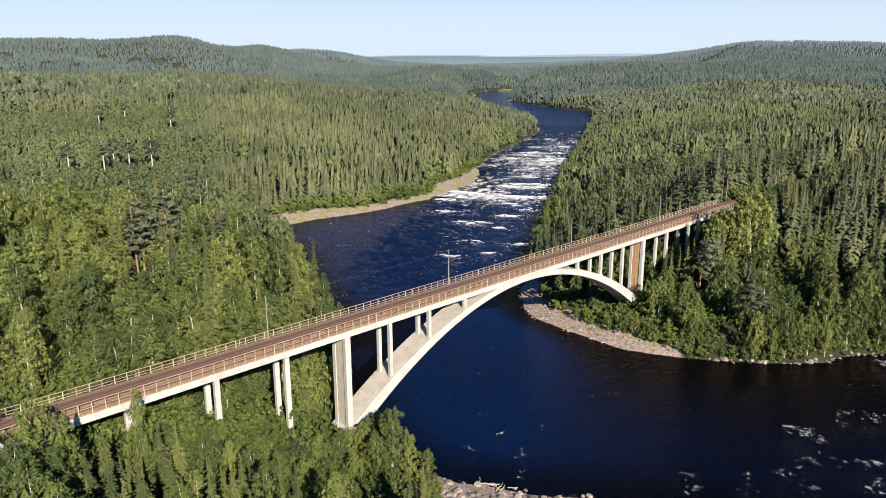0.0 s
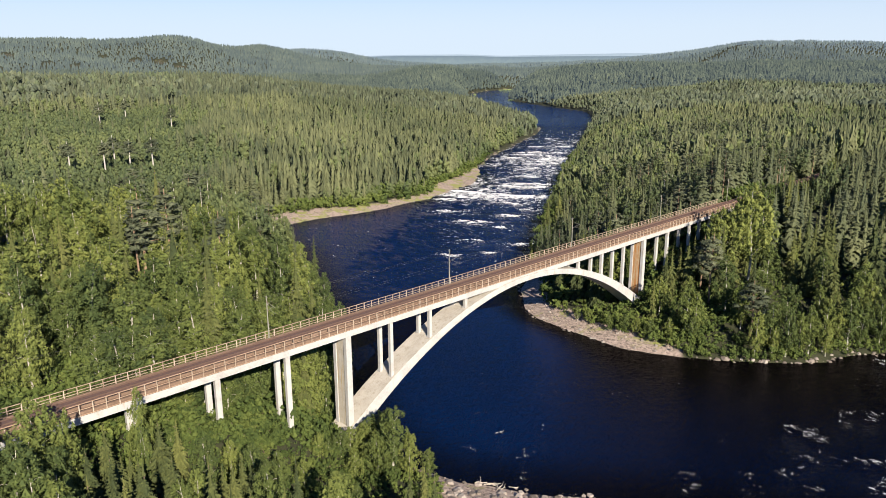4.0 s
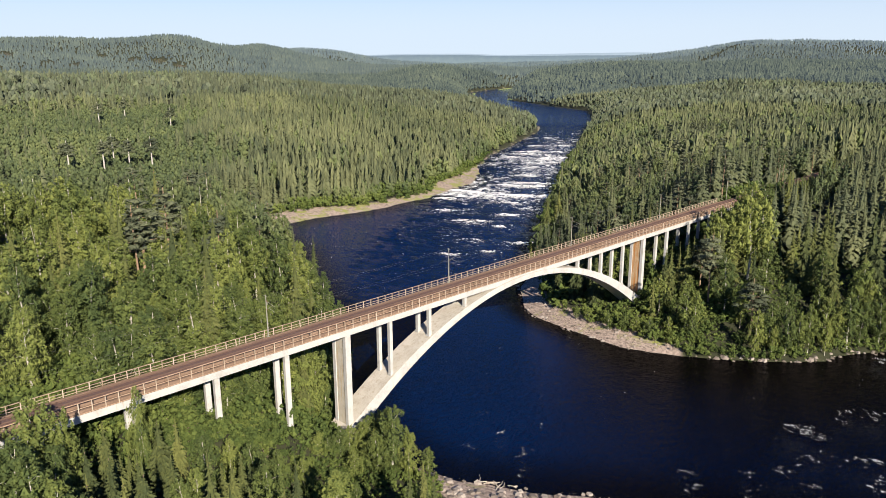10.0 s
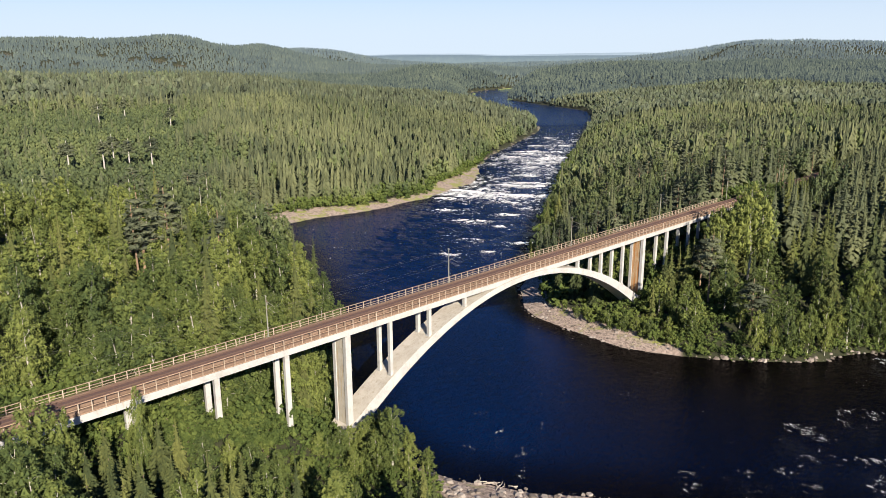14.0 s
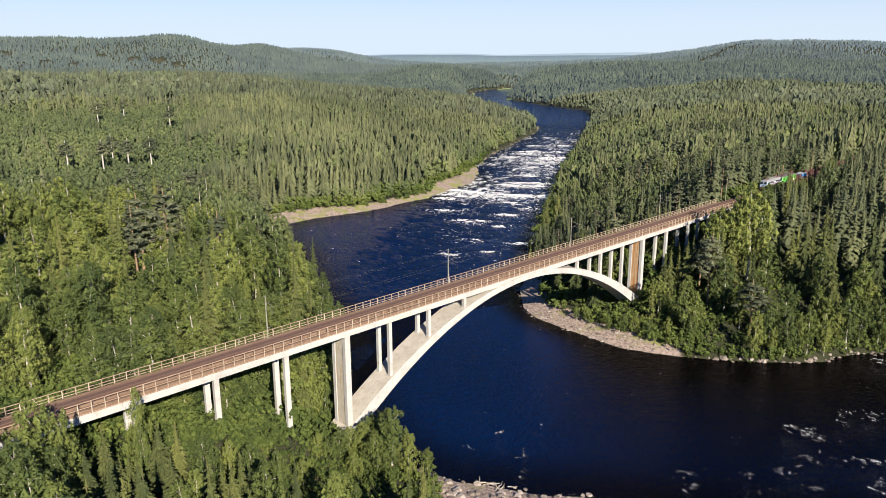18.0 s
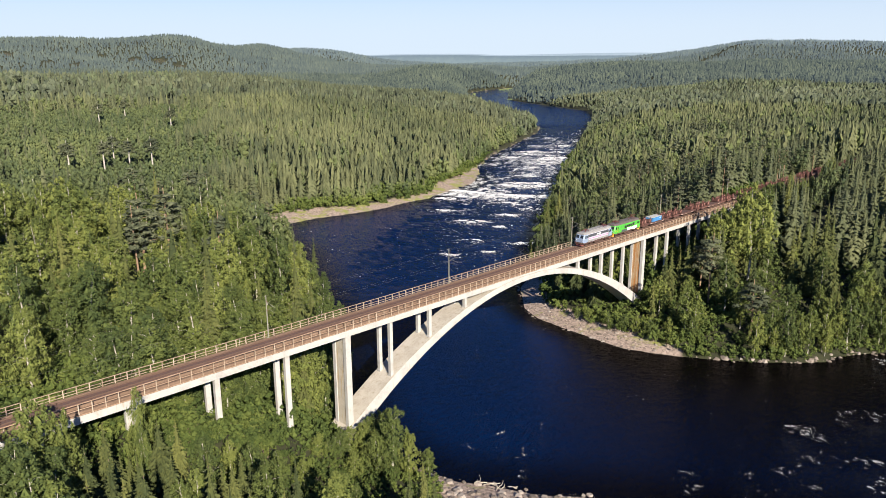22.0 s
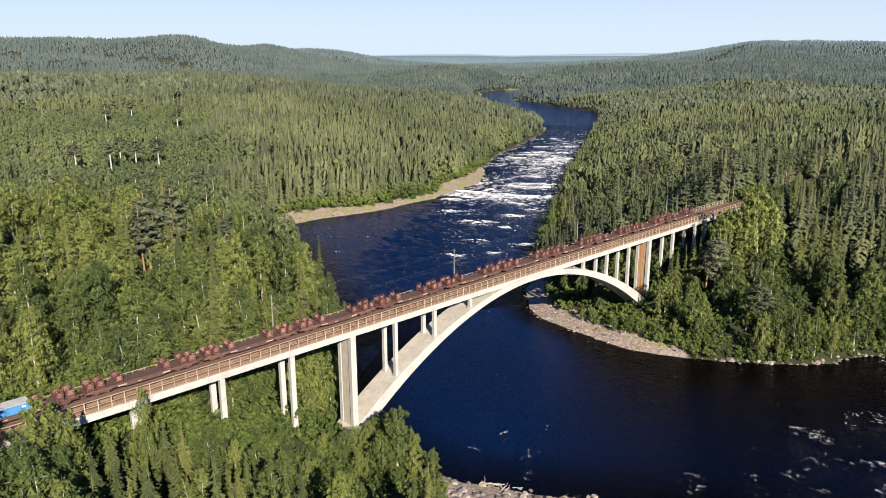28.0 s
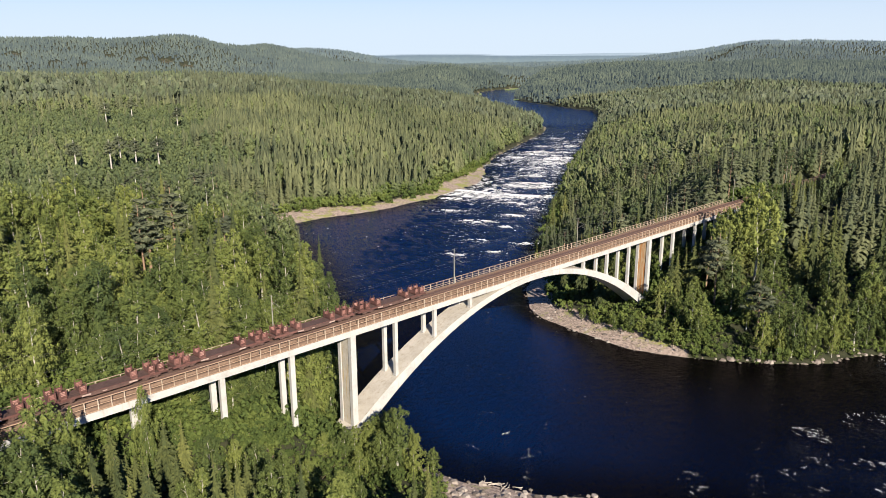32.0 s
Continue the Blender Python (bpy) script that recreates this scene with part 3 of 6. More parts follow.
# ---- overhead line masts and wires along the far side of the deck ----
def mast():
    t = thing("overhead_line_mast", "slim grey-green steel overhead line mast with bracket arm", "mast", group="masts along the bridge")
    bm = bmesh.new()
    rod(bm, (0, 0, 0), (0, 0, 8.6), 0.13, 0.09)
    part("pole", finish(bm, "pole", STEEL), t)
    part("base_plate", box_mesh("base_plate", STEEL, -0.3, 0.3, -0.25, 0.25, 0, 0.12, 0.02), t)
    bm = bmesh.new()
    rod(bm, (0, 0, 7.4), (0, -2.9, 6.9), 0.04)
    rod(bm, (0, 0, 5.6), (0, -2.2, 6.95), 0.04)
    rod(bm, (0, -1.0, 6.1), (0, -2.9, 5.75), 0.03)
    part("bracket_arm", finish(bm, "bracket_arm", STEEL), t)
    brown = plain("brown insulator", (0.16, 0.08, 0.05), 0.3)
    for z in (7.4, 5.6):
        bm = bmesh.new()
        rod(bm, (0, -0.12, z), (0, -0.45, z - (0.06 if z > 6 else -0.2)), 0.09, 0.09)
        part("insulator", finish(bm, "insulator", brown), t)
    bm = bmesh.new()
    rod(bm, (0, -0.35, 8.3), (0, 0.55, 8.3), 0.05)
    part("cross_arm", finish(bm, "cross_arm", STEEL), t)
    return t


first_mast = mast()
MASTS = [-112.5, -63.5, -14.4, 34.8, 84.0, 133.2, 182.4, 231.6]
first_mast.matrix_basis = pose(MASTS[0], 5.35, 26.9 if MASTS[0] < -66 else 27.42)
for x in MASTS[1:]:
    copy_thing(first_mast, pose(x, 5.35, 26.9 if x < -66 or x > 176 else 27.42))
for name, y, z, sag in (("contact_wire", 2.45, 33.2, 0.05), ("carrier_wire", 2.45, 34.3, 0.7), ("feeder_wire", 5.0, 35.75, 0.5), ("feeder_wire", 5.9, 35.75, 0.5)):
    pts = [(a + (b - a) * i / 8, y, z - 4 * sag * (i / 8) * (1 - i / 8)) for a, b in zip(MASTS, MASTS[1:]) for i in range(8)] + [(MASTS[-1], y, z)]
    tagged(new(name, mesh_from(name, *tube(pts, [0.007] * len(pts), 4), WIRE, True)), "thin overhead wire strung between the masts", "wire", group="overhead wires")


# ---- trees ----
def foliage(name, base, dark, light, trans=0.12, joined=False, ragged=0.0, tones=0.34, grain=0.5):
    """Leaf colour varies from tree to tree, over a stand, and a little from spray to spray."""
    m = material(name, base, dark, light, size=30, fine=11, rough=0.85, bump=0, island=0.14, spec=0.12, trans=trans)
    nt = m.node_tree
    ramp = next(n for n in nt.nodes if n.type == "VALTORGB")
    fac = ramp.inputs[0].links[0].from_socket
    if joined:
        tone = nt.nodes.new("ShaderNodeAttribute")
        tone.attribute_name = "tone"
        tone = tone.outputs["Fac"]
    else:
        tone = nt.nodes.new("ShaderNodeObjectInfo").outputs["Random"]
    # random leaf-scale colour noise stands in for dark gaps between leaves
    leaf = node(nt, "ShaderNodeTexNoise", Scale=1.5 if joined else 2.8, Detail=4.0, Roughness=0.75)
    nt.links.new(nt.nodes.new("ShaderNodeTexCoord").outputs["Object"], leaf.inputs["Vector"])
    for src, amount in ((tone, tones), (leaf.outputs["Fac"], grain)):
        centred = nt.nodes.new("ShaderNodeMath")
        centred.operation = "ADD"
        nt.links.new(fac, centred.inputs[0])
        centred.inputs[1].default_value = -amount / 2
        mm = nt.nodes.new("ShaderNodeMath")
        mm.operation = "MULTIPLY_ADD"
        nt.links.new(src, mm.inputs[0])
        mm.inputs[1].default_value = amount
        nt.links.new(centred.outputs[0], mm.inputs[2])
        fac = mm.outputs[0]
    nt.links.new(fac, ramp.inputs[0])
    if ragged:
        # ragged relief of boughs and leaves
        rag = node(nt, "ShaderNodeTexNoise", Scale=0.9, Detail=5.0, Roughness=0.75)
        nt.links.new(nt.nodes.new("ShaderNodeTexCoord").outputs["Object"], rag.inputs["Vector"])
        b = nt.nodes.new("ShaderNodeBump")
        b.inputs["Strength"].default_value, b.inputs["Distance"].default_value = 1.0, ragged
        nt.links.new(rag.outputs["Fac"], b.inputs["Height"])
        nt.links.new(b.outputs[0], nt.nodes["Principled BSDF"].inputs["Normal"])
    return m


SPRUCE_TONES = ((0.080, 0.092, 0.031), (0.040, 0.052, 0.022), (0.138, 0.143, 0.043))
BIRCH_TONES = ((0.112, 0.140, 0.040), (0.056, 0.079, 0.028), (0.190, 0.212, 0.057))
PINE_TONES = ((0.100, 0.112, 0.066), (0.056, 0.068, 0.042), (0.155, 0.165, 0.092))
SPRUCE = foliage("spruce needles", *SPRUCE_TONES, trans=0.08)
BIRCH = foliage("birch leaves", *BIRCH_TONES, trans=0.2, tones=0.42)
PINE = foliage("pine needles", *PINE_TONES)
# SPRUCE_FAR is lifted and bluer than SPRUCE to stand in for air haze
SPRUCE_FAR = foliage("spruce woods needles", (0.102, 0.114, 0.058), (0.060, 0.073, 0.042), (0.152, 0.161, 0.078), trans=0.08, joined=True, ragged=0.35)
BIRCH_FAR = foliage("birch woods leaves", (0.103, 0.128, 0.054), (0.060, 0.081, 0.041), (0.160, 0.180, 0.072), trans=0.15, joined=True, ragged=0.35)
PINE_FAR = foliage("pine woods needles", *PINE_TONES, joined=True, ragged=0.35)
BARK = material("grey-brown bark", (0.16, 0.12, 0.09), (0.08, 0.06, 0.045), (0.26, 0.2, 0.15), size=0.5, rough=0.95)
WHITE_BARK = material("white birch bark", (0.38, 0.355, 0.31), (0.14, 0.125, 0.11), (0.56, 0.53, 0.47), size=0.7, rough=0.85)
PINE_BARK = material("orange pine bark", (0.25, 0.17, 0.11), (0.14, 0.095, 0.065), (0.34, 0.24, 0.16), size=0.6, rough=0.9)


def merged(pieces):
    vs, fs, n = [], [], 0
    for v, f in pieces:
        vs.append(v)
        fs.append(np.asarray(f) + n)
        n += len(v)
    return np.concatenate(vs), np.concatenate(fs)


def unit_rows(v):
    return v / np.maximum(np.linalg.norm(v, axis=1), 1e-9)[:, None]


def faceted(vf, soft=0.4):
    """Loose triangles that carry normals: their own, turned a little away from the stem."""
    v, f = np.asarray(vf[0], float), np.asarray(vf[1])
    t = v[f]
    n = unit_rows(np.cross(t[:, 1] - t[:, 0], t[:, 2] - t[:, 0]))
    mid = t.mean(1)
    out = unit_rows(np.stack([mid[:, 0], mid[:, 1], 0 * mid[:, 0]], 1)) + (0, 0, 0.45)
    back = np.sum(n * out, axis=1) < 0
    t[back] = t[back][:, ::-1]
    n[back] *= -1
    n = unit_rows(n + soft * out)
    return np.concatenate([t, np.repeat(n[:, None], 3, 1)], 2).reshape(-1, 6), np.arange(3 * len(t)).reshape(-1, 3)


def kite(root, ang, length, drop, width, lift, rich):
    """A drooping bough: a ridge with two slopes."""
    ca, sa = math.cos(ang), math.sin(ang)
    out, sid = np.array((ca, sa, 0)), np.array((-sa, ca, 0))
    mid = root + out * length * 0.55 + np.array((0, 0, lift - drop * 0.3))
    tip = root + out * length - np.array((0, 0, drop))
    l, r = mid + sid * width - (0, 0, lift + 0.12 * length), mid - sid * width - (0, 0, lift + 0.12 * length)
    if rich:
        return np.array((root, l, mid, r, tip)), [(0, 2, 1), (0, 3, 2), (1, 2, 4), (2, 3, 4)]
    return np.array((root, l, tip, r)), [(0, 2, 1), (0, 3, 2)]


def spruce_crown(height, radius, whorls, boughs, level, g, low=0.07):
    """Whorls of drooping boughs with side fronds round a dark inner cone."""
    pieces = []
    for k in range(whorls):
        f = (k + 0.6 * g.random()) / whorls
        z = height * (low + (0.97 - low) * f)
        reach = radius * (1 - f) ** 0.95 * (0.78 + 0.4 * g.random()) + 0.14
        n = max(4, int(boughs * (0.5 + 0.5 * (1 - f))))
        a0 = g.random() * 6.28
        for j in range(n):
            ang = a0 + 6.283 * (j + 0.6 * g.random()) / n
            ln = reach * (0.62 + 0.55 * g.random())
            drop = ln * (0.34 + 0.3 * g.random()) * (1.25 - 0.85 * f)
            root = np.array((0, 0, z + g.normal() * 0.14))
            pieces.append(kite(root, ang, ln, drop, ln * (0.17 if level == 2 else 0.36), ln * 0.10, level > 0))
            if level == 2:
                for s, q in ((-1, 0.3), (1, 0.38), (-1, 0.6), (1, 0.66)):
                    p = root + np.array((math.cos(ang), math.sin(ang), 0)) * ln * q - (0, 0, drop * q * q)
                    side = ang + s * (0.65 + 0.35 * g.random())
                    pieces.append(kite(p, side, ln * (0.62 - 0.45 * q), drop * 0.5 + 0.1, ln * 0.10, ln * 0.04, False))
    pieces.append(cone_stack(height * 0.93, radius * 0.42, 5, 7, g))
    top = np.array(((0, 0, height * 1.02), (0.1, 0, height * 0.93), (-0.07, 0.08, height * 0.93), (-0.05, -0.08, height * 0.93)))
    pieces.append((top, [(0, 1, 2), (0, 2, 3), (0, 3, 1)]))
    return faceted(merged(pieces))


PHI = (1 + 5 ** 0.5) / 2
ICO_V = unit_rows(np.array([(-1, PHI, 0), (1, PHI, 0), (-1, -PHI, 0), (1, -PHI, 0), (0, -1, PHI), (0, 1, PHI), (0, -1, -PHI), (0, 1, -PHI), (PHI, 0, -1), (PHI, 0, 1), (-PHI, 0, -1), (-PHI, 0, 1)]))
OCT_V = np.array([(1, 0, 0), (0, 1, 0), (-1, 0, 0), (0, -1, 0), (0, 0, 1), (0, 0, -1.0)])
OCT_F = np.array([(0, 1, 4), (1, 2, 4), (2, 3, 4), (3, 0, 4), (1, 0, 5), (2, 1, 5), (3, 2, 5), (0, 3, 5)])
ICO_F = np.array([(0, 11, 5), (0, 5, 1), (0, 1, 7), (0, 7, 10), (0, 10, 11), (1, 5, 9), (5, 11, 4), (11, 10, 2), (10, 7, 6), (7, 1, 8), (3, 9, 4), (3, 4, 2), (3, 2, 6), (3, 6, 8), (3, 8, 9), (4, 9, 5), (2, 4, 11), (6, 2, 10), (8, 6, 7), (9, 8, 1)])


def leaf_cloud(centres, radii, count, size, g, droop=0.0, hang=0.9, wide=0.5, crown=3.0, tall=1.0, core=0.74, up=0.3, rough_core=False):
    """Leaf sprays on the outside of each clump, over a closed inner mass of leaves."""
    pieces, ax = [], np.array((0, 0, 1.0))
    form = np.array((1, 1, tall))
    zs = np.asarray(centres)[:, 2]
    half = max(float(np.ptp(zs)) / 2, 0.5)
    for c, r in zip(centres, radii):
        whole = np.array((c[0] / crown, c[1] / crown, 0.8 * (c[2] - zs.min() - half) / half))
        d = unit_rows(g.normal(size=(count, 3)))
        p = c + d * form * r * (0.72 + 0.40 * g.random((count, 1)))
        if droop:
            p[:, 2] -= droop * g.random(count) ** 2
        soft = unit_rows(0.5 * d / form + 0.85 * whole + ax * up + g.normal(size=(count, 3)) * 0.34)
        n = unit_rows(soft + g.normal(size=(count, 3)) * 0.25)
        u = g.normal(size=(count, 3)) * 0.55 - ax * hang
        u -= n * np.sum(u * n, axis=1)[:, None]
        u = unit_rows(u)
        w = np.cross(n, u)
        s = size * (0.55 + 0.9 * g.random((count, 1)))
        k = wide * (0.7 + 0.6 * g.random((count, 1)))
        t = np.stack([p + u * s, p - u * s * 0.7 + w * s * k, p - u * s * 0.7 - w * s * k], 1)
        turned = np.sum(np.cross(t[:, 1] - t[:, 0], t[:, 2] - t[:, 0]) * soft, axis=1) < 0
        t[turned] = t[turned][:, ::-1]
        pieces.append((np.concatenate([t, np.repeat(soft[:, None], 3, 1)], 2).reshape(-1, 6), np.arange(3 * count).reshape(-1, 3)))
        if core:
            cv, cf = (OCT_V, OCT_F) if rough_core else (ICO_V, ICO_F)
            lump = cv * (0.75 + 0.5 * g.random((len(cv), 1)))
            pieces.append((np.concatenate([c + lump * form * r * core, unit_rows(0.5 * cv / form + 0.85 * whole + ax * up)], 1), cf))
    return merged(pieces)


def birch_tree(height, radius, clumps, leaves, size, g, low=0.22, core=0.74, rough_core=False):
    """Trunk with limbs, and a tall uneven crown."""
    lean = g.normal(size=2) * 0.02 * height
    ts = np.linspace(0, 1, 6)
    spine = np.stack([lean[0] * ts ** 2 + 0.12 * np.sin(ts * 7 + g.random() * 6), lean[1] * ts ** 2, ts * height * 0.96], 1)
    trunk = [tube(spine * (1, 1, 0.9), 0.018 * height * (1 - 0.95 * ts) * 0.6 + 0.01)]
    cs, rs = [], []
    for k in range(clumps):
        f = low + (0.97 - low) * (k + g.random()) / clumps
        prof = math.sin(math.pi * min(1, (f - low) / (1.02 - low)) ** 0.75) ** 0.8
        a, rr = k * 2.4 + g.random() * 1.2, radius * prof * (0.25 + 0.72 * g.random() ** 0.7)
        base = np.array([np.interp(f * 0.9, ts, spine[:, i]) for i in range(3)])
        tip = base + np.array((math.cos(a) * rr, math.sin(a) * rr, height * 0.08 * g.random()))
        if k % 9 == 0:
            trunk.append(tube([base - (0, 0, rr * 0.5), (base + tip) / 2, tip], (0.03, 0.02, 0.01), 4))
        cs.append(tip)
        rs.append(radius * (5.6 / clumps ** 0.5) * (0.15 + 0.16 * g.random()) * (0.6 + 0.45 * prof))
    for f in np.linspace(low + 0.12, 0.88, 4 + clumps // 8 if clumps > 40 else 3):
        # leaves close round the stem
        a = g.random() * 6.283
        cs.append(np.array([np.interp(f * 0.9, ts, spine[:, i]) for i in range(3)]) + radius * 0.16 * np.array((math.cos(a), math.sin(a), 0)))
        rs.append(radius * 0.34 * (1.15 - 0.6 * f))
    return merged(trunk), leaf_cloud(np.array(cs), np.array(rs), leaves, size, g, radius * 0.22, crown=radius, tall=1.5, core=core, rough_core=rough_core)


def pine_tree(height, radius, clumps, leaves, size, g, low=0.42, rough_core=False):
    """Long bare trunk; the crown is of flat sprays in tiers, with gaps between them."""
    ts = np.linspace(0, 1, 5)
    spine = np.stack([0.15 * np.sin(ts * 5), 0.1 * np.cos(ts * 4), ts * height * 0.95], 1)
    trunk = [tube(spine, 0.014 * height * (1 - 0.85 * ts) + 0.02)]
    cs, rs = [], []
    for k in range(clumps):
        f = low + (0.97 - low) * (k + g.random()) / clumps
        q = (f - low) / (1 - low)
        a, rr = k * 2.4 + g.random(), radius * (1.05 - 0.8 * q ** 1.6) * (0.4 + 0.6 * g.random())
        base = np.array([np.interp(f * 0.94, ts, spine[:, i]) for i in range(3)])
        tip = base + np.array((math.cos(a) * rr, math.sin(a) * rr, 0.25 * rr))
        trunk.append(tube([base, tip], (0.05, 0.02), 4))
        cs.append(tip)
        rs.append(radius * (0.28 + 0.2 * g.random()) * (1.1 - 0.35 * q))
    return merged(trunk), leaf_cloud(np.array(cs), np.array(rs), leaves, size, g, hang=0.1, crown=radius, tall=0.5, up=0.5, rough_core=rough_core)


def cone_stack(height, radius, stacks, sides, g, toothed=False):
    pieces = []
    for k in range(stacks):
        z0, z1 = height * (0.06 + 0.8 * k / stacks), height * (0.45 + 0.55 * (k + 1) / stacks)
        if toothed:
            z1 = z0 + height * (0.07 + 1.0 / stacks)
        r = radius * (1 - 0.75 * k / stacks)
        a = 6.283 * (np.arange(sides) + g.random()) / sides
        rr = r * (0.75 + 0.5 * g.random(sides))
        hang = np.zeros(sides)
        if toothed:
            odd = np.arange(sides) % 2
            rr *= np.where(odd, 1.25, 0.68)
            hang = np.where(odd, -0.035, 0.03) * height
        v = np.stack([np.cos(a) * rr, np.sin(a) * rr, z0 + hang + height * 0.07 * (g.random(sides) - 0.5)], 1)
        v = np.concatenate([v, [(0, 0, min(z1, height))]])
        pieces.append((v, [(i, (i + 1) % sides, sides) for i in range(sides)]))
    return merged(pieces)


def lumpy(height, radius, low, rings, sides, g, rough=0.5, peak=0.75):
    """A closed uneven crown of bumps and hollows."""
    v = [(0, 0, height * low)]
    for k in range(rings):
        f = (k + 0.6) / rings
        prof = math.sin(math.pi * f ** peak) ** 0.7 if f < 1 else 0.3
        a = 6.283 * (np.arange(sides) + 0.5 * (k % 2) + 0.5 * g.random(sides)) / sides
        rr = radius * prof * (1 + rough * (g.random(sides) - 0.55) * 1.6)
        z = height * (low + (1 - low) * f) + height * 0.09 * rough * (g.random(sides) - 0.5) * 2
        v += list(zip(np.cos(a) * rr, np.sin(a) * rr, z))
    v.append((0, 0, height))
    f = []
    for i in range(sides):
        f.append((0, 1 + (i + 1) % sides, 1 + i))
        top = 1 + (rings - 1) * sides
        f.append((top + i, top + (i + 1) % sides, len(v) - 1))
        for k in range(rings - 1):
            p, q = 1 + k * sides + i, 1 + k * sides + (i + 1) % sides
            f += [(p, q, q + sides), (p, q + sides, p + sides)]
    return np.array(v, float), np.array(f)


def spruce_stand(x, y, left):
    return left & (y > 215) & (x > 70 + 0.47 * (y - 173) + 70 * (vnoise(x, y, 45, 55) - 0.5)) & (y < 900)


def young_stand(x, y, left):
    return left & (y > 205 - 0.25 * x) & (y < 560) & ~spruce_stand(x, y, left)


def scatter(step, r0, r1, a0=9.0, a1=82.0, seed=1, bushes=False):
    """Jittered places on land between two distances from the hovering eye."""
    g = np.random.default_rng(seed)
    n = int(2 * r1 / step)
    ix, iy = np.meshgrid(np.arange(n), np.arange(n), indexing="ij")
    x = EYE[0] - r1 + (ix + 0.1 + 0.8 * g.random(ix.shape)) * step
    y = EYE[1] - r1 + (iy + 0.1 + 0.8 * g.random(ix.shape)) * step
    x, y = x.ravel(), y.ravel()
    r, az = np.hypot(x - EYE[0], y - EYE[1]), np.degrees(np.arctan2(y - EYE[1], x - EYE[0]))
    ok = (r >= r0) & (r < r1) & (az > a0) & (az < a1)
    x, y = x[ok], y[ok]
    h, d, left = land(x, y)
    side = np.abs(y - TRACK_Y)
    need = bank_width(x, y, left) * 1.1 + (vnoise(x, y, 16, 12) - 0.45) * 2.4
    cabin = np.hypot(x - 858, y - 762) < 26
    # the left shore beyond a camera sight line stays treeless to fit the view
    kept_open = cabin | (felled(x, y) > 0.5) & (g.random(len(x)) < 0.86) | left & (y < 1.035 * x - 27) & (y < -12)
    on = (d > need) & ~kept_open & ((side > 5.6) | (x > 1200)) & ~((side < 7.5) & (x < -45))
    if bushes:
        edge = (d > np.maximum(bank_width(x, y, left) * 0.85 - 0.7, 0.1)) & (d < need + 6)
        edge |= ~left & (y < -34) & (d > 0.3) & (d < 6)
        below = (((side < 8) & ((x > -42) | (y > 5))) | (left & (y < 0) & (side < 20) & (x > -30))) & (d > need) & (x > -75) & (x < 172)
        below |= ~left & (x > 88) & (x < 130) & (y > -30) & (y < 10) & (d > need)
        below |= left & (x > -40) & (x < 8) & (y < -4) & (y > -10) & (d > need)
        embank = (side > 3.8) & (((side < 15) & (x < -46) & (y > 0)) | ((side < 9) & (x < -60)) | ((side < 18) & (x > 164) & (x < 215)))
        on = (edge | below | embank) & ~kept_open & ((side > 3.4) | ((x > -60) & (x < 170)))
        on &= (vnoise(x, y, 5, 44) > 0.3)
    elif step < 6:
        # old woods stand wider than the young ones, with gaps
        on &= young_stand(x, y, left) | (g.random(len(x)) < np.where(spruce_stand(x, y, left), 0.95, np.where(left, 0.55, np.where(y > 10, 0.82, 0.62))))
    return x[on], y[on], h[on], d[on], left[on], g


def kinds(x, y, left, d, g):
    """0 birch, 1 spruce, 2 pine, by stands."""
    u, p = g.random(len(x)), g.random(len(x))
    stand = vnoise(x, y, 45, 21) * 0.6 + vnoise(x, y, 18, 22) * 0.4
    far = smooth(150, 230, y)
    birch = np.where(left, 0.70 * (1 - far) + far * (0.30 + 0.4 * smooth(40, 8, d)), 0.34 + np.where(y > 20, 0.15, 0.5) * smooth(34, 8, d)) + (stand - 0.5) * 1.0
    birch = np.where(spruce_stand(x, y, left), 0.10 + 0.6 * smooth(24, 6, d), np.where(young_stand(x, y, left), 0.86, birch))
    # dark spruces above the shore birches before the line
    grove = ~left & (y < 0) & (x > 118)
    birch = np.where(grove, 0.04 + 0.85 * smooth(30, 12, d) + (stand - 0.5) * 0.4, birch)
    pine = np.where(left, 0.30 + 0.25 * smooth(60, 110, y) * (1 - far), 0.40) + (vnoise(x, y, 60, 23) - 0.5) * 0.8
    pine = np.where(spruce_stand(x, y, left) | grove, 0.05, pine)
    pine = np.where(left & (y < 75), 0.0, pine)
    return np.where(u < birch, 0, np.where(p > pine, 1, 2))


def tree_height(x, y, kind, left, d, g, spread=0.7):
    """Old woods are tall, less so by the water; the young stand is low."""
    r = np.hypot(x - EYE[0], y - EYE[1])
    base = 17.0 - 2.5 * smooth(330, 640, r) + 2.6 * (kind == 1) + 1.2 * (kind == 2) + (vnoise(x, y, 30, 31) - 0.5) * 5
    base = np.where(young_stand(x, y, left), 9.5 + 3 * (kind == 1), base) * (0.78 + 0.22 * smooth(4, 22, d))
    base = base * np.where(~left & (y > 20), 0.72 + 0.28 * smooth(6, 45, d), 1.0)
    return base * (0.98 + spread * np.where(~left & (y > 10), 0.6, np.where(left & (y > 12) & (y < 200), 1.35, 1.0)) * (g.random(len(x)) - 0.5))


def sight_line_cap(x, y):
    """Tree-top height fitted to the camera's sight lines to the track, with two gaps."""
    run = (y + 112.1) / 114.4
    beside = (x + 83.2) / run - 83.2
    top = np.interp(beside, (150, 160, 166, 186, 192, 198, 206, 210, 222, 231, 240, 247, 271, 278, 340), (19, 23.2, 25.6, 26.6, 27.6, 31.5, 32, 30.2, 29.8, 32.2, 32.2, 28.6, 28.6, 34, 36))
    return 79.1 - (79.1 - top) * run


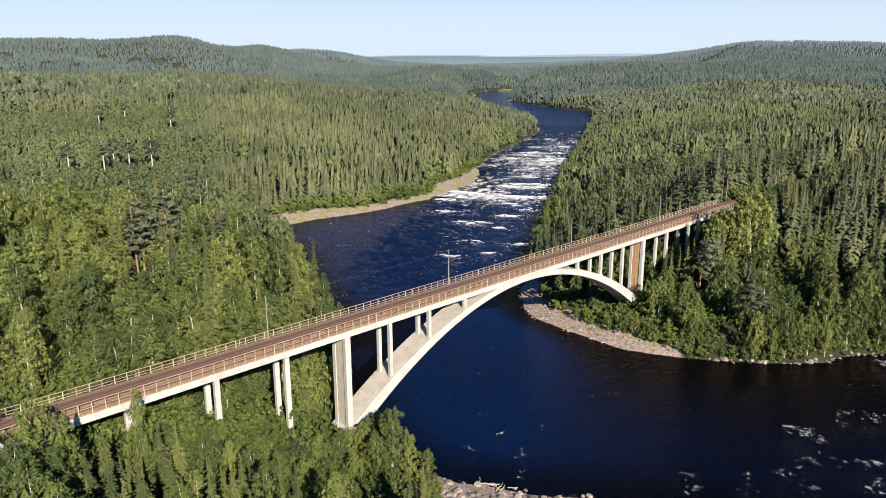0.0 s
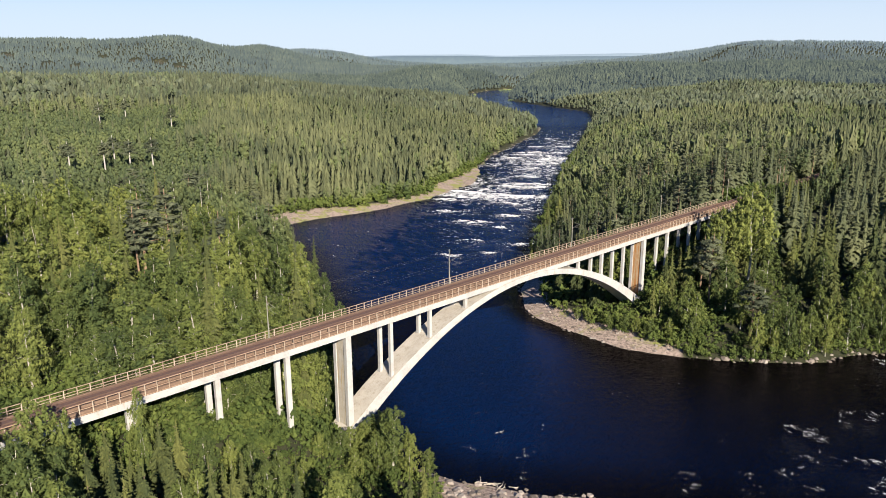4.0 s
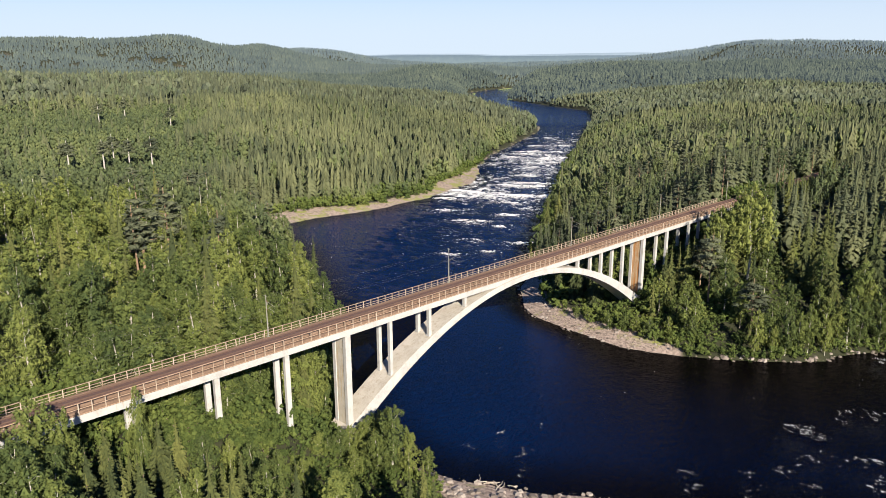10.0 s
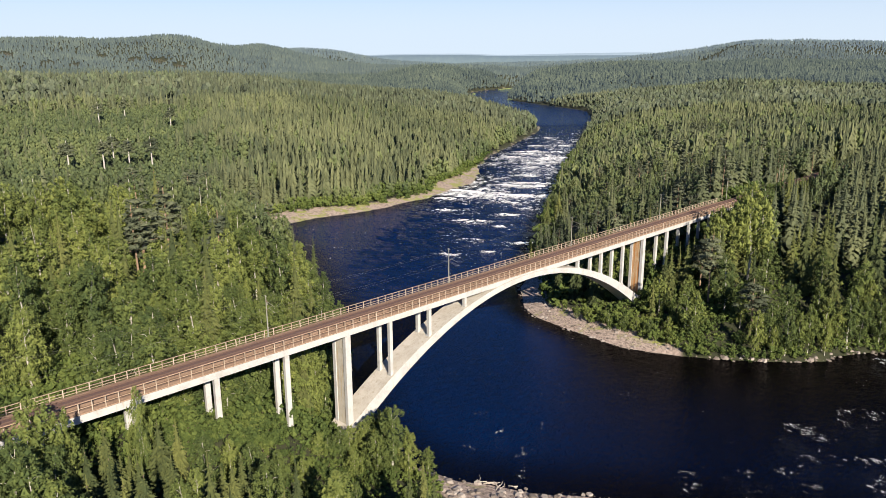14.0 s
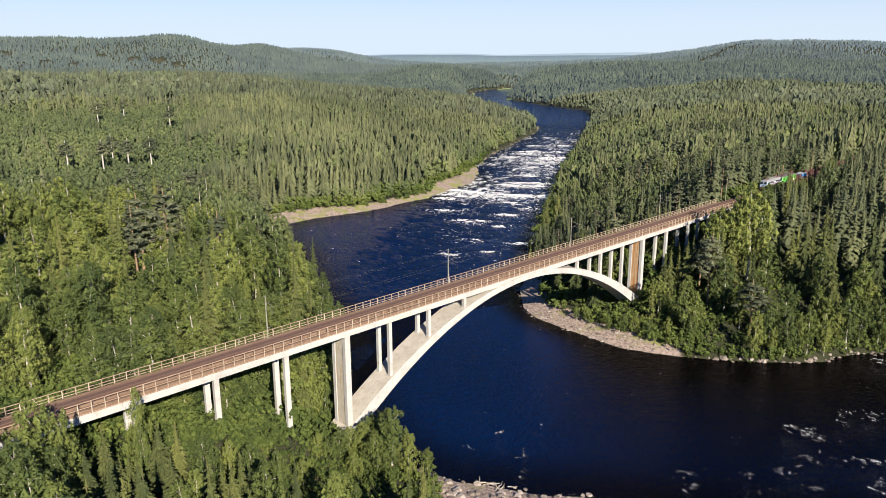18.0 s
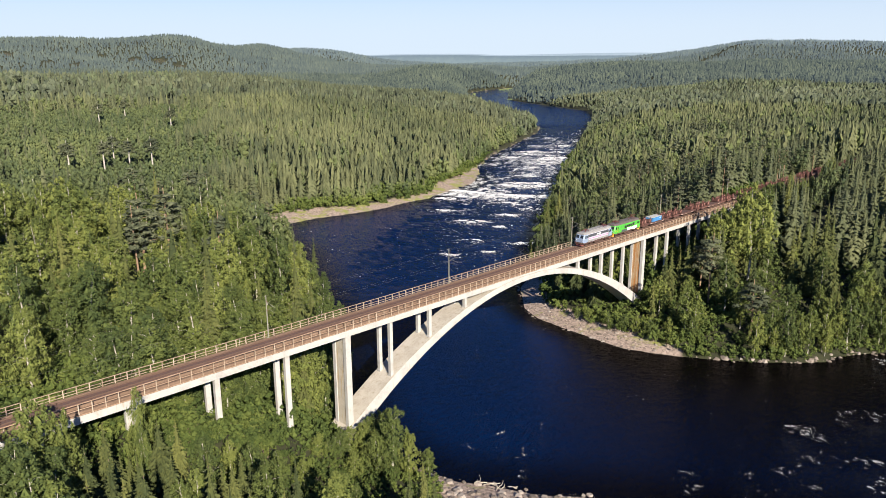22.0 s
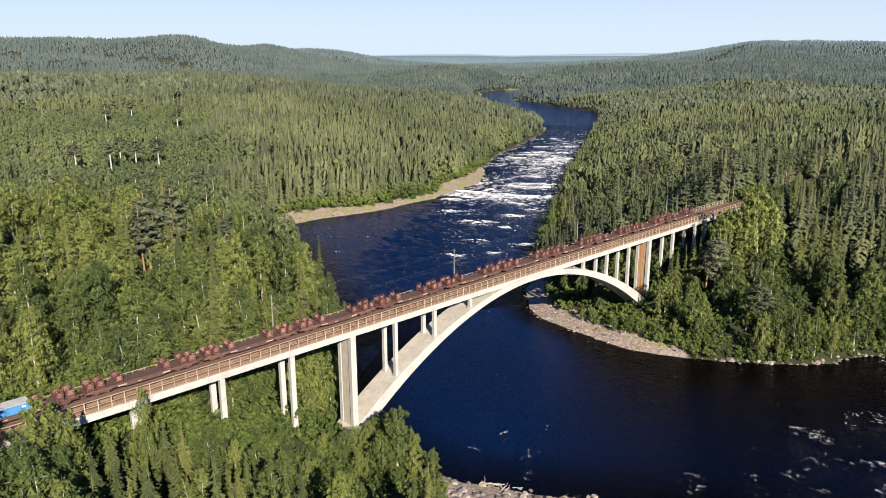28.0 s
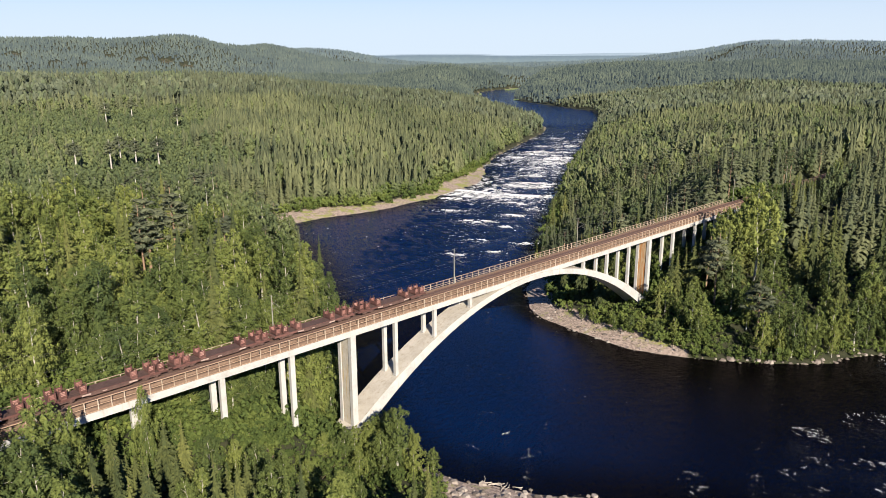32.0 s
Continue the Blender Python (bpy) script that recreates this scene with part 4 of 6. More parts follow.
def clear_of_bridge(x, y, h, t):
    """Keeps crowns beside the bridge below its deck and out of the camera's view of it."""
    side = np.abs(y - 1.9)
    span = (x > -52) & (x < 168)
    room = np.where(span & (side < 7.5), 23.5 - h, 1e3)
    # lower tops before the bridge on the left bank, fitted to the camera's view
    front = (y < 2) & (x > -64) & (x < 12)
    lim = np.interp(x, (-60, -46, -35, -20, -8, 6), (33, 30, 23, 15.5, 12, 15)) + 0.3 * (-20 - y)
    room = np.where(front, np.minimum(room, lim - h), room)
    spit = (y < 1) & (y > -26) & (x > 84) & (x < 116)
    room = np.where(spit, np.minimum(room, 8.0 - 0.7 * y + 0.25 * (x - 96) - h), room)
    below = (y < 1) & (y > -34) & (x >= 116) & (x < 150)
    room = np.where(below, np.minimum(room, 21.0 - 0.5 * y - h), room)
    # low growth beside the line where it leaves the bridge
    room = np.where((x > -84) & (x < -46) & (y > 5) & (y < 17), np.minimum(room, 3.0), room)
    # tree tops here are capped to fit the camera's view of the line
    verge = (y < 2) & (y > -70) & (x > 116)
    room = np.where(verge, np.minimum(room, sight_line_cap(x, y) - h), room)
    return np.minimum(t, room)


def grown(name, label, x, y, h, t, kind, want, templates, mat, g):
    """Joined trees of one kind: far too many to count."""
    sel = np.where(kind == want)[0]
    vs, fs, ns, n = [], [], [], 0
    pick = g.integers(0, len(templates), len(sel))
    tones = []
    for k, (v, f) in enumerate(templates):
        s = sel[pick == k]
        if not len(s):
            continue
        a, sc = g.random(len(s)) * 6.283, t[s]
        wide = sc * (0.85 + 0.35 * g.random(len(s)))
        ca, sa = np.cos(a) * wide, np.sin(a) * wide
        vx = v[None, :, 0] * ca[:, None] - v[None, :, 1] * sa[:, None] + x[s, None]
        vy = v[None, :, 0] * sa[:, None] + v[None, :, 1] * ca[:, None] + y[s, None]
        vz = v[None, :, 2] * sc[:, None] + h[s, None] - 0.2
        vs.append(np.stack([vx, vy, vz], -1).reshape(-1, 3))
        if v.shape[1] == 6:
            ca, sa = np.cos(a)[:, None], np.sin(a)[:, None]
            nx, ny = v[None, :, 3] * ca - v[None, :, 4] * sa, v[None, :, 3] * sa + v[None, :, 4] * ca
            ns.append(np.stack([nx, ny, np.broadcast_to(v[None, :, 5], nx.shape)], -1).reshape(-1, 3))
        fs.append((f[None] + (n + len(v) * np.arange(len(s)))[:, None, None]).reshape(-1, 3))
        low_stand = (y[s] > 205 - 0.25 * x[s]) & (y[s] < 560) & (x[s] < 70 + 0.47 * (y[s] - 173)) & (x[s] < 320)
        tones.append(np.repeat(np.clip(0.6 * g.random(len(s)) + 0.7 * vnoise(x[s], y[s], 70, 77) - 0.15 - 0.14 * low_stand, 0, 1), len(v)))
        n += len(s) * len(v)
    if vs:
        verts = np.concatenate(vs)
        if ns:
            verts = np.concatenate([verts, unit_rows(np.concatenate(ns))], 1)
        me = mesh_from(name, verts, np.concatenate(fs), mat)
        me.attributes.new("tone", "FLOAT", "POINT").data.foreach_set("value", np.concatenate(tones).astype(np.float32))
        return tagged(new(name, me), label, kind="stuff")


def norm(vf, s):
    """A tree of height s at height 1."""
    return vf[0] / s, vf[1]


# the nearest woods: single trees
NEAR_R = 262
gt = np.random.default_rng(11)
SPECIES = []
for name, mats in (("birch_tree", (WHITE_BARK, BIRCH)), ("spruce_tree", (BARK, SPRUCE)), ("pine_tree", (PINE_BARK, PINE))):
    variants = []
    for k in range(5):
        if name == "birch_tree":
            tv, cv = birch_tree(14.0, 2.3 + 0.25 * k, 60, 32, 0.175, gt, 0.12 + 0.03 * k, 0.6, True)
        elif name == "spruce_tree":
            tv, cv = tube([(0, 0, 0), (0, 0, 7), (0, 0, 13.8)], (0.17, 0.1, 0.02)), spruce_crown(14.0, 2.15 + 0.2 * k, 19, 8, 2, gt)
        else:
            tv, cv = pine_tree(14.0, 2.2 + 0.15 * k, 26, 30, 0.28, gt, 0.34 + 0.04 * k)
        variants.append((mesh_from("trunk", *tv, mats[0]), mesh_from("crown", *cv, mats[1])))
    SPECIES.append((name, variants))
OLD_PINE = []
for k in range(4):
    tv, cv = pine_tree(14.0, 2.3, 22, 30, 0.3, gt, 0.62)
    OLD_PINE.append((mesh_from("trunk", *tube([(0, 0, 0), (0.1, 0, 7), (0, 0.1, 13.2)], (0.27, 0.2, 0.06)), WHITE_BARK), mesh_from("crown", *cv, PINE)))
SPECIES.append(("pine_tree", OLD_PINE))
HERO = []
for k in range(4):
    tv, cv = birch_tree(14.0, 2.4 + 0.25 * k, 96, 44, 0.135, gt, 0.06, 0.55, True)
    hero_b = (mesh_from("trunk", *tv, WHITE_BARK), mesh_from("crown", *cv, BIRCH))
    tv, cv = tube([(0, 0, 0), (0, 0, 7), (0, 0, 13.8)], (0.17, 0.1, 0.02)), spruce_crown(14.0, 2.3 + 0.2 * k, 27, 11, 2, gt, 0.04)
    HERO.append((hero_b, (mesh_from("trunk", *tv, BARK), mesh_from("crown", *cv, SPRUCE))))
LABELS = ["leafy green birch with a pale trunk on the river bank", "dark green spruce with drooping boughs on the wooded slope", "tall pine with a bare orange trunk and a loose crown"]


def plant(kind, variant, x, y, z, height, turn, wide=1.0, label=""):
    name, variants = SPECIES[kind]
    t = thing(name, label or LABELS[min(kind, 2)], "tree", pose(x, y, z - 0.2, rz=turn), group=name.replace("_", " ") + "s by the bridge")
    s = height / 14.0
    t.scale = (s * wide, s * wide, s)
    trunk, crown_mesh = variants[variant % len(variants)]
    if kind < 2 and x < 12 and math.hypot(x - EYE[0], y - EYE[1]) < 172:
        trunk, crown_mesh = HERO[variant % 4][kind]
    part("trunk", trunk, t)
    part("crown", crown_mesh, t)
    return t


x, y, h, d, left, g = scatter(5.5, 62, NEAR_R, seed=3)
kind = kinds(x, y, left, d, g)
front_wood = left & (y < -4) & (x < 10)
kind = np.where(front_wood & (g.random(len(x)) < 0.5), 1, kind)
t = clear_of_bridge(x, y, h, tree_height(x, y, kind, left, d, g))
count = [0, 0, 0]
rest = []
order = np.argsort(np.hypot(x - EYE[0], y - EYE[1]))
for i in order:
    k = int(kind[i])
    if t[i] < 4 or (front_wood[i] and y[i] > -27 and x[i] > -66):
        continue
    if count[k] >= (230, 200, 120)[k]:
        rest.append(i)
        continue
    count[k] += 1
    plant(k, int(g.integers(20)), x[i], y[i], h[i], t[i], g.random() * 360, (0.85 + 0.35 * g.random()) * (1.16, 0.9, 1.05)[k])

# bushes along the water, below the bridge and on the railway bank
BUSH_TONES = ((0.080, 0.108, 0.028), (0.044, 0.066, 0.020), (0.136, 0.162, 0.042))
BUSH = foliage("alder and willow leaves", *BUSH_TONES, trans=0.2)
BUSH_FAR = foliage("bank bushes leaves", *BUSH_TONES, trans=0.15, joined=True)


def bush(height, radius, clumps, leaves, size, g):
    cs = g.normal(size=(clumps, 3)) * (radius * 0.5, radius * 0.5, height * 0.22) + (0, 0, height * 0.5)
    stems = [tube([(0, 0, -0.3), c * (0.5, 0.5, 0.6), c], (0.04, 0.03, 0.012), 4) for c in cs[: max(3, clumps // 3)]]
    return merged(stems), leaf_cloud(cs, radius * (1.35 / clumps ** 0.5) * (0.7 + 0.6 * g.random(clumps)), leaves, size, g, 0.2, 0.5, 0.55, radius, 1.1, core=0.7, up=0.25, rough_core=True)


bush_meshes = []
for k in range(4):
    tv, cv = bush(3.0, 1.6, 30, 20, 0.15, gt)
    bush_meshes.append((mesh_from("branchwork", *tv, BARK), mesh_from("leaves", *cv, BUSH)))
bush_t = [norm(bush(3.0, 1.7, 9, 4, 0.35, gt)[1], 3.0) for k in range(3)]
fine_t = [norm(bush(3.0, 1.7, 18, 10, 0.19, gt)[1], 3.0) for k in range(4)]
bx, by, bh, bd, bl, gb = scatter(2.3, 62, 300, seed=13, bushes=True)
bt = 1.6 + 2.6 * gb.random(len(bx)) * (0.5 + vnoise(bx, by, 12, 40))
bt *= np.where((np.abs(by - TRACK_Y) < 9) & (bx > -62) & (bx < 2), 1.25, 1.0)
bt = np.where(np.abs(by - 1.9) < 8, np.minimum(bt, 23.5 - bh), bt)
bt *= np.where(bl & (by < -1), 0.65, 1.0)
made = 0
left_over = []
for i in np.argsort(np.hypot(bx - EYE[0], by - EYE[1])):
    if made >= 200:
        left_over.append(i)
        continue
    made += 1
    b = thing("bush", "low leafy green bush on the bank", "bush", pose(bx[i], by[i], bh[i] - 0.1, rz=gb.random() * 360), group="bushes on the banks")
    s = bt[i] / 3.0
    b.scale = (s * 1.15, s * 1.15, s)
    m = bush_meshes[int(gb.integers(4))]
    part("branchwork", m[0], b)
    part("leaves", m[1], b)
left_over = np.array(left_over, int)
near_by = np.hypot(bx[left_over] - EYE[0], by[left_over] - EYE[1]) < 215
for sel, temps in ((left_over[near_by], fine_t), (left_over[~near_by], bush_t)):
    grown("bank_bushes", "low green bushes along the banks", bx[sel], by[sel], bh[sel], bt[sel], np.zeros(len(sel), int), 0, temps, BUSH_FAR, gb)

# tall grass and herbs on the railway bank and undergrowth below the near trees
VERGE = foliage("sunny verge herbs", (0.135, 0.165, 0.040), (0.080, 0.110, 0.028), (0.215, 0.230, 0.070), trans=0.2, joined=True)
herb_t = [norm(bush(1.6, 1.1, 7, 9, 0.17, gt)[1], 1.6) for k in range(4)]
gu = np.random.default_rng(15)
plots = [np.meshgrid(np.arange(x0, x1, step), np.arange(y0, y1, step), indexing="ij") for x0, x1, y0, y1, step in ((-110, 20, -70, 40, 1.8), (90, 172, -95, 12, 1.8), (-40, 75, 40, 175, 3.4))]
ux, uy = (np.concatenate([p[c].ravel() for p in plots]) for c in (0, 1))
ux, uy = ux + 1.4 * gu.random(len(ux)), uy + 1.4 * gu.random(len(uy))
uh, ud, ul = land(ux, uy)
sunny = (uy > 5.9) & (uy < 17) & (ux < -38)
# no undergrowth beyond the same camera sight line on the left shore
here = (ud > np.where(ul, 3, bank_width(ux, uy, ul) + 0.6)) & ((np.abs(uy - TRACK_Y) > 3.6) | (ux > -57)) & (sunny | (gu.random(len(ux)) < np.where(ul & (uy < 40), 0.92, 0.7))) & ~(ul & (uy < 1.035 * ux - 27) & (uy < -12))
ux, uy, uh, sunny = ux[here], uy[here], uh[here], sunny[here]
ut = (0.7 + 1.1 * gu.random(len(ux))) * np.where((np.abs(uy - TRACK_Y) < 8) & (ux > -57) & (ux < 10), 1.5, np.where(uy > 40, 2.2, np.where(uy > 15, 1.8, 1.0)))
for want, mat in ((True, VERGE), (False, BUSH_FAR)):
    grown("undergrowth", "grass, herbs and low shrubs below the trees", ux, uy, uh, ut, sunny.astype(int), int(want), herb_t, mat, gu)

# young alder and birch at the foot of the woods along the cove
fx, fy, fh, fd, fl, gf = scatter(2.8, 300, 620, seed=14, bushes=True)
ft = 2.2 + 3.4 * gf.random(len(fx))
grown("bank_bushes", "light green young trees along the far bank", fx, fy, fh, ft, np.zeros(len(fx), int), 0, bush_t, BUSH_FAR, gf)

# woods further off, joined
FAR_LABEL = ["far mixed woods of light green birches", "far dense dark green spruce woods", "far scattered pines above the woods"]
rest = np.array(rest, int)
X2, Y2, H2, D2, L2, g2 = scatter(5.2, NEAR_R, 400, seed=4)
K2 = kinds(X2, Y2, L2, D2, g2)
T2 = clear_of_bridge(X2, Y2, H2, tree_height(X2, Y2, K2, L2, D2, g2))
X2, Y2, H2, K2, T2 = (np.concatenate([a, b[rest]]) for a, b in ((X2, x), (Y2, y), (H2, h), (K2, kind), (T2, t)))
ok = T2 > 4
X2, Y2, H2, K2, T2 = X2[ok], Y2[ok], H2[ok], K2[ok], T2[ok]
near_t = [[norm(birch_tree(14, 2.7 + 0.22 * k, 34, 11, 0.27, gt, 0.14 + 0.04 * k, 0.72, True)[1], 14) for k in range(5)],
          [norm(spruce_crown(14, 1.8 + 0.15 * k, 17, 8, 1, gt), 14) for k in range(5)],
          [norm(pine_tree(14, 2.4, 20, 14, 0.32, gt, 0.38, True)[1], 14) for k in range(4)]]
trunks2 = [norm(tube([(0, 0, 0), (0, 0, 12)], (0.17, 0.05), 5), 14)]
mid_t = [[norm(birch_tree(14, 2.3 + 0.2 * k, 8, 3, 0.55, gt, 0.22, 1.05, True)[1], 14) for k in range(5)],
         [norm(faceted(cone_stack(14, 1.7 + 0.12 * k, 7, 8, gt, True), 0.5), 14) for k in range(6)],
         [norm(pine_tree(14, 2.2, 8, 4, 0.5, gt, 0.4, True)[1], 14) for k in range(4)]]
far_t = [[norm(faceted(lumpy(14, 2.3, 0.4, 3, 6, gt, 0.8)), 14) for k in range(6)], [norm(faceted(cone_stack(14, 2.2, 4, 6, gt, True)), 14) for k in range(6)], [norm(faceted(lumpy(14, 2.2, 0.5, 3, 6, gt, 0.8, 0.9)), 14) for k in range(5)]]
dist_t = [[norm(lumpy(13, 3.0, 0.3, 2, 5, gt, 0.7), 14) for k in range(3)], [norm(cone_stack(14, 2.7, 2, 5, gt), 14) for k in range(3)], [norm(lumpy(14, 2.8, 0.4, 2, 5, gt, 0.7), 14) for k in range(2)]]
hill_t = [[norm(cone_stack(11, 3.6, 1, 5, gt), 14) for k in range(2)], [norm(cone_stack(12, 2.9, 1, 4, gt), 14) for k in range(3)], [norm(cone_stack(11, 3.4, 1, 5, gt), 14)]]
MATS = (BIRCH_FAR, SPRUCE_FAR, PINE_FAR)
# greyer, bluer leaf colours paint in the haze before these woods
HAZE_TINTED = (foliage("haze-tinted birch woods", (0.102, 0.124, 0.068), (0.062, 0.079, 0.048), (0.150, 0.169, 0.092), joined=True, ragged=0.5), foliage("haze-tinted spruce woods", (0.088, 0.101, 0.060), (0.053, 0.064, 0.043), (0.136, 0.146, 0.085), joined=True, ragged=0.5), foliage("haze-tinted pine woods", (0.098, 0.115, 0.074), (0.060, 0.074, 0.051), (0.145, 0.160, 0.100), joined=True, ragged=0.5))


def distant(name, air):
    """The far backdrop glows faintly; this emission paints in the haze before it."""
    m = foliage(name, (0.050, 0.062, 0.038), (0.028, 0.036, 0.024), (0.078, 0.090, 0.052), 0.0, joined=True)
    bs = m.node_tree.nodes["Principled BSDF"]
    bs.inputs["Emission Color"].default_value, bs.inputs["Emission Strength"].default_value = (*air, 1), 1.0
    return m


VEILED = distant("woods with light painted haze", (0.018, 0.025, 0.034))
HAZY, HAZIER = distant("far woods with painted haze", (0.029, 0.039, 0.056)), distant("farther woods with painted haze", (0.050, 0.067, 0.096))
NAMES = ("birch_woods", "spruce_woods", "pine_woods")
for k in range(3):
    grown(NAMES[k], FAR_LABEL[k], X2, Y2, H2, T2, K2, k, near_t[k], MATS[k], g2)
    seen = g2.random(len(X2)) < (0.2, 0.3, 0.8)[k]
    grown("tree_trunks", "pale tree trunks in the woods", X2[seen], Y2[seen], H2[seen], T2[seen], K2[seen], k, trunks2, (WHITE_BARK, BARK, PINE_BARK)[k], g2)
for step, r0, r1, temp, seed, tall in ((4.9, 400, 760, mid_t, 5, 1.0), (5.6, 760, 1300, far_t, 6, 1.0), (8.0, 1300, 2100, dist_t, 8, 1.0), (12.5, 2100, 3400, hill_t, 9, 0.9), (16, 3400, 4700, hill_t, 10, 0.9)):
    X2, Y2, H2, D2, L2, g2 = scatter(step, r0, r1, seed=seed)
    K2 = kinds(X2, Y2, L2, D2, g2)
    T2 = tree_height(X2, Y2, K2, L2, D2, g2, 0.36) * tall
    for k in range(3):
        if r0 < 1200:
            grown(NAMES[k], FAR_LABEL[k], X2, Y2, H2, T2, K2, k, temp[k], MATS[k] if r0 < 700 else HAZE_TINTED[k], g2)
        else:
            ob = grown("backdrop", "far blue-green wooded hills with painted haze", X2, Y2, H2, T2, K2, k, temp[k], VEILED if r0 < 2000 else HAZY if r0 < 3000 else HAZIER, g2)
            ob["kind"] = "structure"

# bluish ridges on the horizon: distance, crest height, undulation of the crest, glow that paints in the haze
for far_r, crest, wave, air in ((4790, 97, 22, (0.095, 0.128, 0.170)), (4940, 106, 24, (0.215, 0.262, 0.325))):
    az = np.radians(np.arange(5, 86, 0.25))
    px, py = EYE[0] + far_r * np.cos(az), EYE[1] + far_r * np.sin(az)
    top = crest + wave * (vnoise(px, py, far_r * 0.13, int(far_r)) - 0.5) + 0.25 * wave * (vnoise(px, py, far_r * 0.05, 62) - 0.5)
    rows = [np.stack([EYE[0] + (far_r + q) * np.cos(az), EYE[1] + (far_r + q) * np.sin(az), z], 1) for q, z in ((-60, 0 * top), (-25, 0.65 * top), (0, top), (50, 0 * top))]
    m = len(az)
    faces = np.array([(r * m + i, (r + 1) * m + i, (r + 1) * m + i + 1, r * m + i + 1) for r in range(3) for i in range(m - 1)])
    ridge_mat = distant("ridge with painted blue haze", air)
    tagged(new("backdrop", mesh_from("backdrop", np.concatenate(rows), faces, ridge_mat, True)), "far ridge painted pale blue with haze on the horizon", kind="structure")

# trees in front of the bridge and single ones along the banks: x, y, height, width
BIRCHES = [(-59.2, -9.8, 21.6, 1.0), (-57.0, -11.5, 20.4, 0.8), (-62.2, -13, 19.8, 1.1), (-59.8, -15, 18.8, 1.1), (-64.5, -17, 19.9, 1.1), (-64, -22, 20.3, 1.2), (-61.8, -26, 19.2, 1.1), (-45.2, -7.5, 17.6, 0.62), (-45, -8.5, 12.4, 0.6), (-61.8, -30, 19.9, 1.1), (-45.5, -22, 12.3, 1), (-41.6, -18, 11.5, 1.1)]
ROUND = [(-38, -13, 13.3, 1.25), (-32.6, -11, 10, 1.1), (-29.9, -14, 11.6, 1.3), (-24.7, -13, 8.7, 1.2), (-20.7, -14, 6.8, 1.4), (-15.8, -16, 5, 1.4), (-8.2, -12, 6.3, 1.5), (-0.2, -14, 15.2, 1.3), (-3.1, -13, 9.4, 1.4), (1.2, -17, 9.8, 1.3), (4.5, -19, 6.1, 1.4), (-30.5, -20, 6.5, 1.3), (-6.6, -5.5, 6.7, 1.6), (-12.2, -6, 5.6, 1.6), (-1.4, -6, 6.9, 1.6), (-13.9, -20, 4.6, 1.3)]
SPRUCES = [(-56.3, -11, 16, 0.85), (-55.1, -14, 15.9, 0.85), (-51.2, -10, 15, 0.8), (-53.1, -17, 15.9, 0.8), (-50.5, -20, 15.4, 0.95), (-43.4, -10, 14.2, 1), (-40.4, -9.5, 13.2, 0.7), (-35.4, -20, 13, 0.75), (-37.5, -21, 12.4, 0.8), (-39.6, -22, 12.6, 0.75), (-34.5, -21, 11.6, 0.8), (-26.8, -22, 7.2, 0.9)]
SPRUCES += [(-41.8, -22, 12.2, 0.8), (-55, -27, 17.2, 0.9), (-58.8, -26, 17.9, 0.9), (-44.7, -17, 13.4, 0.9), (-30.5, -24, 7.3, 0.9), (-39.7, -30, 13.3, 0.9), (-52.9, -30, 16.4, 0.9), (-52.5, -12.5, 9.5, 0.9), (-49, -9, 8.5, 0.9), (-49.8, -14, 10, 0.9), (-47.2, -12, 9, 0.9), (-53.5, -9, 9, 0.9), (-51, -6, 4.2, 0.9), (-48.5, -5, 4.6, 0.9), (-46.8, -6.5, 5, 0.9), (-50.6, -7.6, 8, 1.0), (-47.6, -8.6, 7.5, 1.0), (183.7, 89.2, 17.5, 0.8), (123.4, 50.6, 13, 0.8), (192.4, 89.4, 17, 0.9)]
BANK_BIRCHES = [(70.5, 130.6, 13.5, 1.2), (47.5, 84.8, 14, 1.3), (45, 71.5, 15, 1.3), (31, 46, 14.5, 1.3), (106, -40, 14, 1.1), (112, -46, 15, 1.0), (117, -50, 15, 1.0), (122, -52, 16, 1.0), (127, -54, 13, 1.1), (133, -58, 15, 1.0), (140, -63, 16, 1.0), (148, -70, 15, 1.1)]
SPIT = [(96, 10.5, 5, 1.3), (96.5, 7, 5, 1.1), (95, -1.5, 6, 1.4), (96.5, -5.5, 6.5, 1.3), (97.5, -9, 6, 1.4), (97, -13.5, 6.5, 1.3), (100, -18, 7, 1.3), (99, 2.5, 4.5, 1.3), (102, -24, 7.5, 1.3)]
for kind_, places in ((0, BIRCHES), (0, ROUND), (1, SPRUCES), (0, BANK_BIRCHES), (2, [(73.2, 140.7, 14, 1.2)]), (0, SPIT)):
    for sx, sy, tall, wide in places:
        tall, wide = (tall * 1.06, wide) if kind_ == 0 else (tall, wide * 1.3)
        plant(kind_, int(g.integers(4)), sx, sy, float(land(np.array([sx]), np.array([sy]))[0][0]), tall, g.random() * 360, wide)
# rounded leafy trees that hide the foot of the arch
for sx, sy, top in ((-6.6, -4.6, 8.6), (-3.8, -5.0, 9.4), (-1.2, -5.6, 9.8), (1.4, -5.2, 10.2), (3.4, -6.6, 11.2), (-9.4, -5.4, 8.4)):
    z = float(land(np.array([sx]), np.array([sy]))[0][0])
    plant(0, int(10 * abs(sx)), sx, sy, z, max(top - z, 4.0), g.random() * 360, 1.7)
# leafy trees close behind the bridge, up to its girders
for k in range(22):
    sx, sy = -46 + 2.35 * k + g.random(), 8.6 + 5.5 * g.random() + 1.5 * (k % 2)
    z = float(land(np.array([sx]), np.array([sy]))[0][0])
    top = float(np.interp(sx, (-46, -30, -6, 6), (25.5, 25, 23.5, 17))) + 0.3 * (sy - 9)
    if top - z > 3:
        plant(0, k, sx, sy, z, (top - z) * 1.04, g.random() * 360, 1.25)
